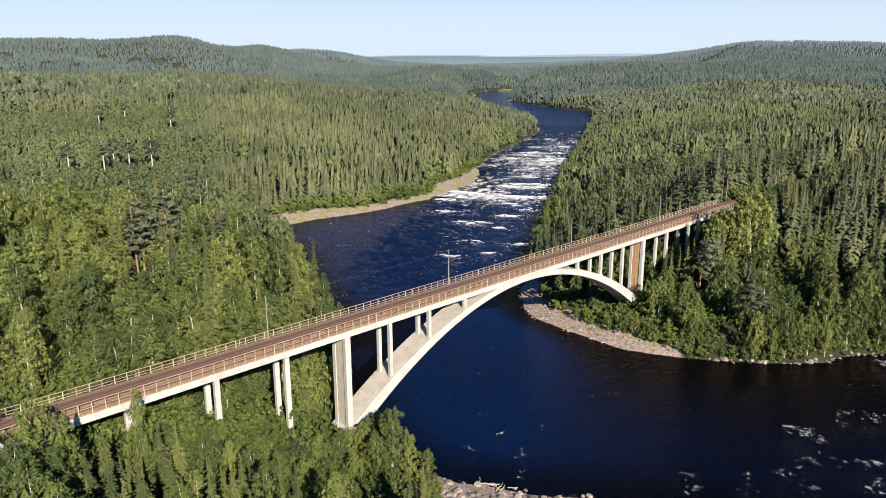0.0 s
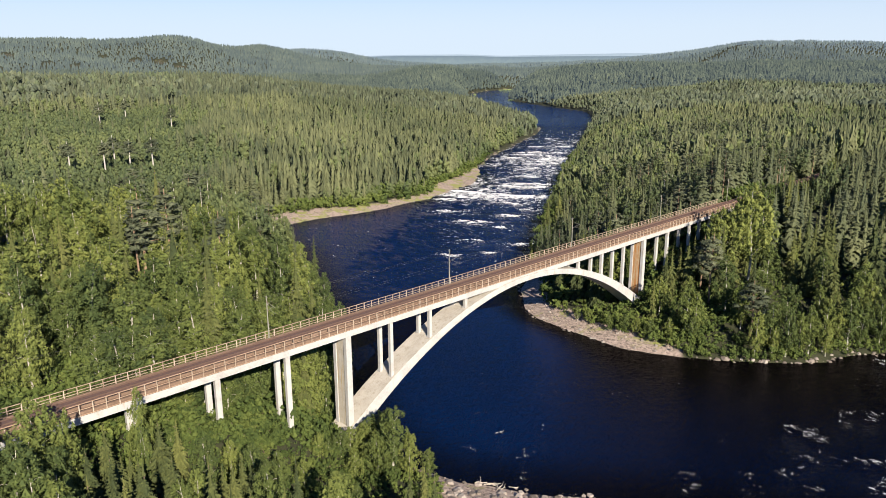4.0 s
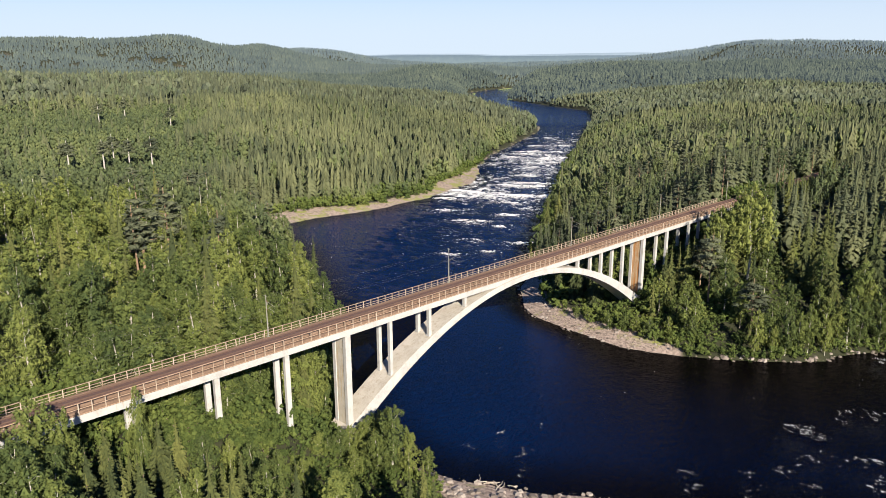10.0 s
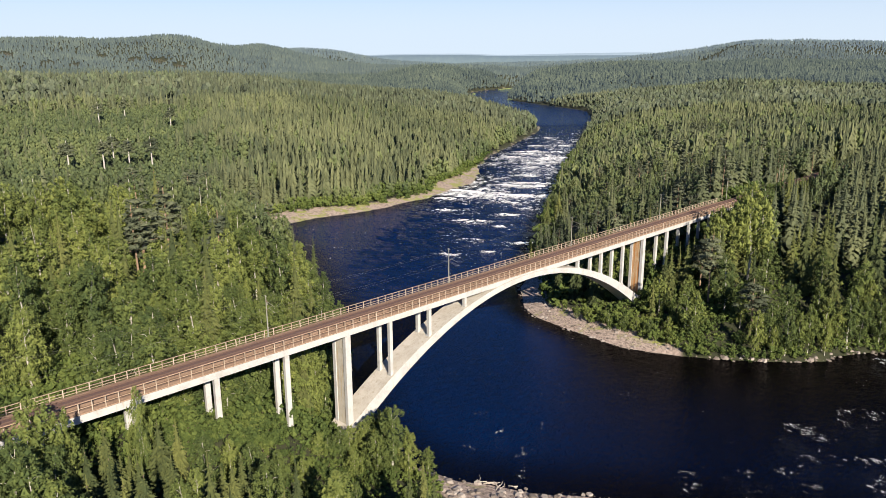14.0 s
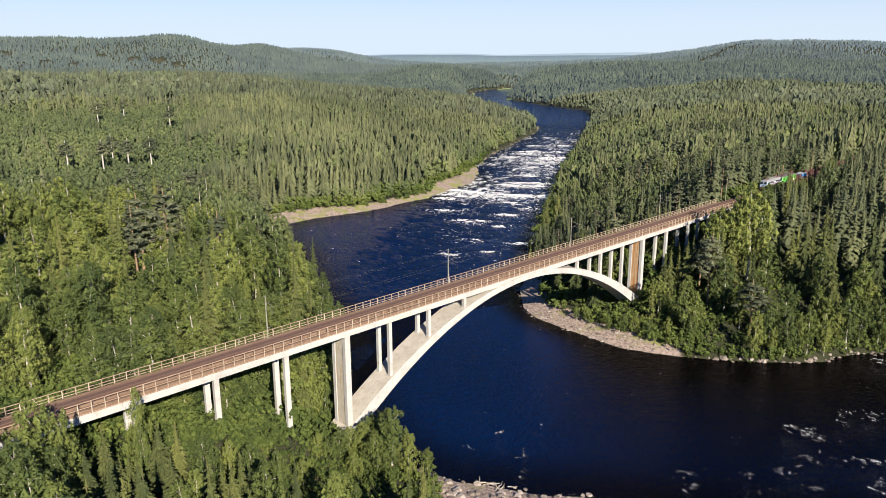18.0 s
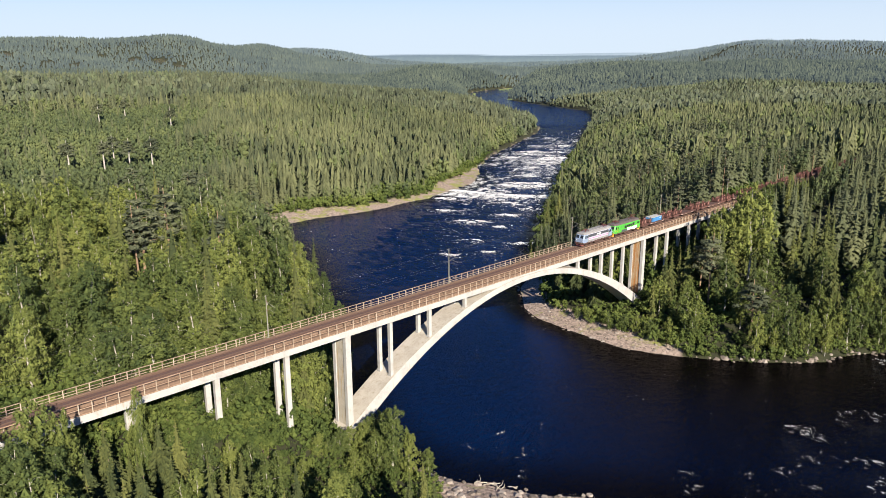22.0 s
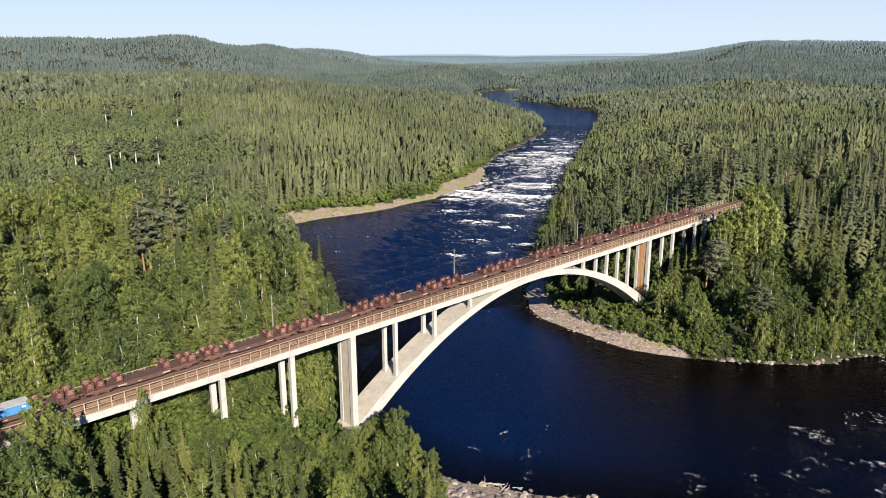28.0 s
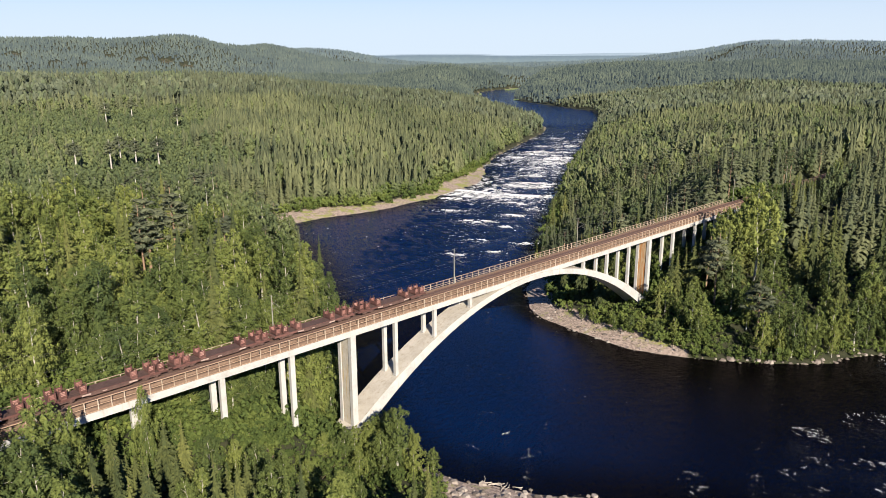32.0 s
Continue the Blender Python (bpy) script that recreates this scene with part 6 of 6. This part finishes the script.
x, y, h, g = on_bank(1.1, 420, -0.9, 1.15, 51, 0.8)
size = (0.12 + 0.42 * g.random(len(x)) ** 3) * np.where((x > 80) & (y < -18), 0.8, np.where((x < 60) & (y < -14), 1.3, 1.0))
big = np.argsort(-size * (np.hypot(x - EYE[0], y - EYE[1]) < 260))[:220]
for i in big:
    s = size[i] * 1.3
    ob = tagged(new("boulder", stone_meshes[int(g.integers(6))]), "pale grey-brown boulder at the water's edge", "boulder", group="boulders along the shore")
    ob.matrix_basis = Matrix.LocRotScale((x[i], y[i], max(h[i], -0.1) + 0.02), Euler((0, 0, g.random() * 6.28)), (s * 1.3, s, s * 0.8))
# grey stones below the trees of the wooded bank
gr = np.random.default_rng(52)
for k in range(54):
    q = k / 54 + 0.01 * gr.random()
    rx, ry = (np.interp(q, (0, 0.3, 0.5, 0.6, 0.75, 1), c) for c in ((98, 111, 120, 127, 138, 166), (-31, -48, -55, -57, -66.5, -92)))
    rx, ry = float(rx) + 0.9 * gr.normal(), float(ry) + 0.7 * gr.normal()
    s = 0.35 + 0.75 * gr.random() ** 2
    ob = tagged(new("boulder", stone_meshes[int(gr.integers(6))]), "grey boulder at the foot of the wooded bank", "boulder", group="boulders along the shore")
    ob.matrix_basis = Matrix.LocRotScale((rx, ry, max(float(land(np.array([rx]), np.array([ry]))[0][0]), -0.1) + 0.02), Euler((0, 0, gr.random() * 6.28)), (s * 1.3, s, s * 0.8))
small = np.setdiff1d(np.arange(len(x)), big)
v_all = [(v * (1, 1, 0.8), f) for v, f in stones_t]
grown("gravel", "pale stones and gravel along the shore", x[small], y[small], np.maximum(h[small], -0.05) + 0.2, size[small], np.zeros(len(small), int), 0, v_all, STONE, g)

# driftwood stranded on the stones
DRIFT = material("bleached driftwood", (0.42, 0.36, 0.30), (0.28, 0.23, 0.19), (0.54, 0.48, 0.42), size=0.4, rough=0.9)
gd = np.random.default_rng(77)
for k in range(9):
    wx, wy = 8.5 + 2.2 * gd.random() + 0.32 * k, -27.5 - 0.75 * k
    wz = float(land(np.array([wx]), np.array([wy]))[0][0]) + 0.35
    ln, an = 1.6 + 2.2 * gd.random(), gd.random() * 3.14
    bend = np.array([(-ln / 2, 0, 0), (-ln / 6, 0.12, 0.1), (ln / 5, -0.1, 0.16), (ln / 2, 0.1, 0.3 + 0.3 * gd.random())])
    twig = tube([bend[1], bend[1] + (0.4, 0.5, 0.25)], (0.04, 0.015), 5)
    stick = tagged(new("driftwood", mesh_from("driftwood", *merged([tube(bend, (0.09, 0.085, 0.06, 0.02), 6), twig]), DRIFT)), "bleached branch of driftwood on the stones", "driftwood", group="driftwood on the shore")
    stick.matrix_basis = pose(wx, wy, wz, rz=math.degrees(an))

# ---- white water: thin raised patches of foam, in groups that move ----
FOAM = material("white river foam", (0.70, 0.70, 0.69), (0.5, 0.51, 0.52), (0.82, 0.82, 0.8), size=0.9, rough=0.7, bump=0.6)


def lacy(m):
    """Holes in the foam, more towards its thin edges."""
    nt = m.node_tree
    co = nt.nodes.new("ShaderNodeTexCoord").outputs["Object"]
    n = node(nt, "ShaderNodeTexNoise", Scale=2.6, Detail=4.0, Roughness=0.7)
    nt.links.new(co, n.inputs["Vector"])
    sep = nt.nodes.new("ShaderNodeSeparateXYZ")
    nt.links.new(co, sep.inputs[0])
    ad = nt.nodes.new("ShaderNodeMath")
    ad.operation = "MULTIPLY_ADD"
    nt.links.new(sep.outputs[2], ad.inputs[0])
    ad.inputs[1].default_value = 1.6
    nt.links.new(n.outputs["Fac"], ad.inputs[2])
    mr = nt.nodes.new("ShaderNodeMapRange")
    mr.inputs[1].default_value, mr.inputs[2].default_value = 0.50, 0.66
    nt.links.new(ad.outputs[0], mr.inputs[0])
    nt.links.new(mr.outputs[0], nt.nodes["Principled BSDF"].inputs["Alpha"])


lacy(FOAM)
foam_groups = []


def foam_patch(cx, cy, pts, sizes, along, stretch, g, way, reach, z=0.05, rise=0.0):
    """Blobs of foam at pts round (cx, cy), longest along one direction."""
    n, k = len(pts), 9
    a = np.arange(k) * 6.283 / k
    rad = 0.35 + 0.85 * g.random((n, k))
    lx = np.cos(a)[None] * rad * sizes[:, None] * stretch
    ly = np.sin(a)[None] * rad * sizes[:, None]
    c, s = math.cos(along), math.sin(along)
    tw = g.normal(size=n) * 0.3
    c, s = np.cos(along + tw)[:, None], np.sin(along + tw)[:, None]
    px = pts[:, 0:1] - cx + lx * c - ly * s
    py = pts[:, 1:2] - cy + lx * s + ly * c
    ring = np.stack([px, py, np.zeros_like(px) - 0.03 + 0.55 * np.reshape(rise, (-1, 1))], -1)
    mid = np.stack([pts[:, 0] - cx, pts[:, 1] - cy, 0.06 + 0.16 * sizes * g.random(n) + rise], -1)[:, None]
    v = np.concatenate([ring, mid], 1).reshape(-1, 3)
    f = np.array([(i, (i + 1) % k, k) for i in range(k)])
    f = (f[None] + (k + 1) * np.arange(n)[:, None, None]).reshape(-1, 3)
    ob = tagged(new("foam_patch", mesh_from("foam_patch", v, f, FOAM, True)), "white foam breaking on dark river water", kind="stuff")
    ob.location = (cx, cy, z)
    foam_groups.append((ob, way, reach))


def rapids(x0, x1, y0, y1, count, density, smin, smax, along, stretch, cell, way, reach, seed):
    g = np.random.default_rng(seed)
    x, y = x0 + (x1 - x0) * g.random(count), y0 + (y1 - y0) * g.random(count)
    near = np.minimum(to_line(x, y, LEFT_BANK), to_line(x, y, RIGHT_BANK))
    ok = in_river(x, y) & (near > 3) & (g.random(count) < density(x, y))
    x, y = x[ok], y[ok]
    size = smin + (smax - smin) * g.random(len(x)) ** 2
    key = np.floor(x / cell).astype(int) * 1000 + np.floor(y / cell).astype(int)
    for k in np.unique(key):
        s = key == k
        foam_patch(float(x[s].mean()), float(y[s].mean()), np.stack([x[s], y[s]], 1), size[s], along, stretch, g, way, reach)


FLOW = (-0.80, -0.60)
ACROSS = math.atan2(-0.8, 0.6)


def streak(x, y, seed, size=9):
    """Clusters drawn out across the current."""
    u, w = across(x, y)
    return vnoise(u, w * 1.7, size, seed) * 0.6 + vnoise(u, w * 1.7, size * 0.4, seed + 1) * 0.4


rapids(215, 285, 130, 220, 5200, lambda x, y: ledge(x, y) * 0.7 * (streak(x, y, 60, 8) > 0.37), 0.4, 1.5, ACROSS, 1.5, 40, FLOW, 0.6, 71)
rapids(250, 620, 150, 420, 9000, lambda x, y: 0.55 * (streak(x, y, 62, 13) > 0.575) * smooth(660, 420, x), 0.35, 1.4, ACROSS, 1.5, 80, FLOW, 0.8, 72)
rapids(120, 250, 70, 200, 4500, lambda x, y: 0.5 * (streak(x, y, 64, 8) > 0.58) * smooth(-45, 5, across(x, y)[0]) * smooth(120, 240, across(x, y)[1]), 0.2, 0.8, ACROSS, 1.5, 50, FLOW, 0.8, 73)
rapids(30, 180, 10, 180, 5200, lambda x, y: 0.42 * (streak(x, y, 66, 7) > 0.60) * smooth(50, 170, across(x, y)[1]), 0.08, 0.32, ACROSS, 2.6, 60, FLOW, 14.0, 74)


def breaker(cx, cy, wide, seed):
    """A standing wave that breaks white across the current, thinning out below it."""
    g = np.random.default_rng(seed)
    n = int(30 * wide)
    u, w = g.normal(size=n) * wide * 0.62, -np.abs(g.normal(size=n)) * wide * 0.42 + g.normal(size=n) * 0.6
    ok = vnoise(cx + u, cy + 1.6 * w, 2.4, seed) > 0.42
    u, w, n = u[ok], w[ok], int(ok.sum())
    pts = np.stack([cx + u * 0.6 + w * 0.8, cy - u * 0.8 + w * 0.6], 1)
    foam_patch(cx, cy, pts, (0.2 + 0.6 * g.random(n) ** 2) * min(1.0, 0.5 + wide / 14), ACROSS, 1.4, g, FLOW, 0.4, rise=np.clip(0.04 * wide * np.exp(-(u / wide * 1.6) ** 2 + w / wide * 2.5), 0, 1.1))


# x, y, width
for k, (cx, cy, wide) in enumerate(((182, 135, 10), (205, 131, 8), (163, 87, 6), (128, 96, 5), (152, 107, 5), (190, 164, 8), (217, 187, 11), (181, 116, 5), (232, 152, 9), (226, 132, 7), (141, 88, 4))):
    breaker(cx, cy, wide, 500 + k)
gk = np.random.default_rng(580)
for k in range(36):
    w, u = 330 + 270 * gk.random() ** 1.3, 6 + 56 * gk.random()
    cx, cy = 0.6 * u + 0.8 * w, 0.6 * w - 0.8 * u
    if bool(in_river(np.array([cx]), np.array([cy]))[0]) and min(float(to_line(np.array([cx]), np.array([cy]), b)[0]) for b in (LEFT_BANK, RIGHT_BANK)) > 9:
        breaker(cx, cy, 6 + 9 * gk.random(), 600 + k)


def cascade(n, seed):
    """The white crest of the main ledge, with broken water spreading below it."""
    g = np.random.default_rng(seed)
    u, q = -42 + 80 * g.random(n), g.random(n)
    w = np.where(q < 0.55, 0.9 * g.normal(size=n), -np.abs(g.normal(size=n)) * (5 + 5 * (u < 0)))
    x, y = 246 + 0.6 * u + 0.8 * w, 175 - 0.8 * u + 0.6 * w
    bow = 4 * np.sin((x - y) * 0.05) + 4.5 * smooth(0, -30, u)
    x, y = x + 0.8 * bow, y + 0.6 * bow
    broken = vnoise(u, w, 6, 97)
    ok = in_river(x, y) & (broken > np.where(q < 0.55, 0.26, 0.45))
    x, y, w, broken = x[ok], y[ok], w[ok], broken[ok]
    high = 1.35 * np.clip(broken, 0, 0.8) * np.exp(-np.abs(w) / 3.2)
    foam_patch(float(x.mean()), float(y.mean()), np.stack([x, y], 1), 0.35 + 0.8 * g.random(len(x)) ** 2, ACROSS, 1.5, g, FLOW, 0.4, rise=high)


cascade(1500, 590)


def eddy(cx, cy, spread, strands, seed, head=0.34):
    """White heads of foam over hidden rocks, each with a thinning tail down the current."""
    g = np.random.default_rng(seed)
    pts, size = [], []
    for k in range(strands):
        x, y = cx + g.normal() * spread, cy + g.normal() * spread * 0.6
        big = head * 0.78 * (0.3 + 0.9 * g.random() ** 2)
        turn, bend = TAIL + 0.7 * g.normal(), 0.14 * g.normal()
        for i in range(int(7 + 13 * g.random())):
            s = big * (1 - i / 22) * (1.0 if i < 3 else 0.22 + 0.26 * g.random())
            pts.append((x + 0.12 * g.normal(), y + 0.12 * g.normal()))
            size.append(s)
            x, y, turn = x + 0.75 * big * math.cos(turn), y + 0.75 * big * math.sin(turn), turn + bend
    foam_patch(cx, cy, np.array(pts), np.array(size), TAIL, 1.9, g, (math.cos(TAIL), math.sin(TAIL)), 0.35)


TAIL = -1.75
# x, y, spread, strands, size of the heads
EDDIES = [(75, -61.5, 1.2, 9, 0.5), (74.4, -64.5, 1.6, 10, 0.42), (73.6, -68, 1.6, 8, 0.3), (93.6, -73, 2.0, 9, 0.36), (90.5, -67, 1.6, 7, 0.3), (86.5, -70.5, 2.2, 8, 0.26), (69.4, -78, 1.8, 9, 0.34), (73, -80.5, 1.6, 9, 0.42), (62.5, -82.5, 1.8, 9, 0.36), (56.5, -68, 1.4, 7, 0.26), (64, -69, 1.6, 7, 0.22), (66.5, -73, 2.0, 6, 0.22), (52.8, -74, 1.6, 8, 0.28), (40.8, -54, 1.3, 7, 0.24), (37.5, -57.3, 1.2, 7, 0.24), (49, -63, 1.6, 5, 0.18), (45, -67, 1.6, 4, 0.16), (129, -64.5, 1.6, 9, 0.4), (27.2, -17.7, 1.0, 4, 0.2), (24.4, -26.1, 1.4, 5, 0.2), (17.5, -16.8, 1.0, 4, 0.18), (31, -8.5, 1.6, 4, 0.16), (48, -13.3, 1.8, 3, 0.15), (17.5, -32, 1.2, 4, 0.18), (36, -22, 2.2, 4, 0.14)]
for k, (cx, cy, spread, strands, head) in enumerate(EDDIES):
    eddy(cx, cy, spread, strands, 300 + k, head)
rapids(40, 130, -90, 20, 2200, lambda x, y: 0.2 * (vnoise(x, y, 4, 82) > 0.62), 0.03, 0.09, -0.7, 5.0, 40, (0.3, -0.95), 7.0, 76)

# ---- low grassy islets and meadow edges in the upper pool ----
MEADOW = material("light green meadow grass", (0.17, 0.21, 0.07), (0.10, 0.13, 0.045), (0.26, 0.29, 0.11), size=9, rough=1.0, bump=0.5)
gm = np.random.default_rng(55)
for cx, cy, ln, wd, turn in ((1052, 842, 42, 15, 0.95), (1180, 1062, 90, 9, 0.75), (1000, 748, 55, 6, 1.1), (1440, 1185, 120, 10, 0.3)):
    a = np.arange(28) * 6.283 / 28
    rr = 0.8 + 0.4 * gm.random(28)
    px, py = np.cos(a) * rr * ln / 2, np.sin(a) * rr * wd / 2
    ct, st = math.cos(turn), math.sin(turn)
    outer = np.stack([px * ct - py * st, px * st + py * ct, np.full(28, -0.6)], 1)
    inner = outer * (0.7, 0.7, 0) + np.stack([0 * a, 0 * a, 0.9 + 0.7 * gm.random(28)], 1)
    vv = np.concatenate([outer, inner, [(0, 0, 1.6)]])
    ff = [(i, (i + 1) % 28, 28 + (i + 1) % 28) for i in range(28)] + [(i, 28 + (i + 1) % 28, 28 + i) for i in range(28)] + [(28 + i, 28 + (i + 1) % 28, 56) for i in range(28)]
    islet = tagged(new("grass_islet", mesh_from("grass_islet", vv, np.array(ff), MEADOW, True)), "low grassy islet in the calm upper pool", "islet", group="islets in the upper pool")
    islet.location = (cx, cy, 0)

# ---- a cabin by the upper pool ----
hut = thing("cabin", "small pale cabin with a light roof among far trees", "cabin", pose(864, 769, float(land(np.array([864.0]), np.array([769.0]))[0][0]), rz=40))
CABIN_WALL = plain("pale board wall", (0.45, 0.42, 0.38), 0.8)
CABIN_ROOF = plain("light metal roof", (0.62, 0.62, 0.62), 0.4)
part("timber_shell", box_mesh("timber_shell", CABIN_WALL, -5, 5, -4, 4, -0.5, 3.4), hut)
bm = bmesh.new()
ends = [[bm.verts.new((x, y, z)) for y, z in ((-4.8, 3.2), (0, 6.2), (4.8, 3.2), (4.6, 3.0), (0, 5.9), (-4.6, 3.0))] for x in (-5.6, 5.6)]
for i in range(6):
    bm.faces.new((ends[0][i], ends[1][i], ends[1][(i + 1) % 6], ends[0][(i + 1) % 6]))
bm.faces.new(ends[0][::-1])
bm.faces.new(ends[1])
part("roof", finish(bm, "roof", CABIN_ROOF), hut)
part("gable", box_mesh("gable", CABIN_WALL, -4.9, 4.9, -1.6, 1.6, 3.4, 5.0), hut)
for x in (-2.6, 2.2):
    part("window", box_mesh("window", GLASS, x - 0.6, x + 0.6, -4.05, -3.98, 1.2, 2.4), hut)
part("chimney", box_mesh("chimney", BARK, 1.4, 2.2, -0.4, 0.4, 5.2, 7.2), hut)


# ---- what moves: the train crosses at about 30 m/s, its changes of pace fitted to the camera's view ----
def lead(t):
    """Where the train's leading buffers are."""
    gain = 0.11 * min(max(t - 22.0, 0), 4) ** 2 + 0.88 * max(t - 26.0, 0)
    return 21.6 - 29.9 * (t - 24.0) - gain + 1.45 * max(23.0 - t, 0) + 5.0 * max(18.0 - t, 0)


def motions():
    times = (0.0, 8.0, 16.0, 17.0, 18.0, 20.0, 21.0, 22.0, 23.0, 24.0, 25.0, 26.0, 28.0, 30.0, 32.0)
    offset = 0.0
    for thing_, length in [(front_loco, 15.5), (green_loco, 15.5)] + [(w, WAGON) for w in wagons]:
        walk(thing_, [(t, pose(lead(t) + offset, TRACK_Y, RAIL_Z)) for t in times])
        if thing_ is first_wagon:
            walk(container, [(t, pose(lead(t) + offset + WAGON / 2, TRACK_Y, RAIL_Z + 1.16)) for t in times])
        offset += length
    # standing foam rocks to and fro in the current; loose flecks drift downstream
    for k, (ob, way, reach) in enumerate(foam_groups):
        base = ob.location.copy()
        rows = []
        for j in range(9 if reach < 5 else 5):
            if reach < 5:
                f = reach * math.sin(j * 2.1 + k * 1.7)
            else:
                f = reach * (j / 4 - 0.5)
            rows.append((32.0 * j / (8 if reach < 5 else 4), pose(base.x + way[0] * f, base.y + way[1] * f, base.z)))
        walk(ob, rows)


motions()
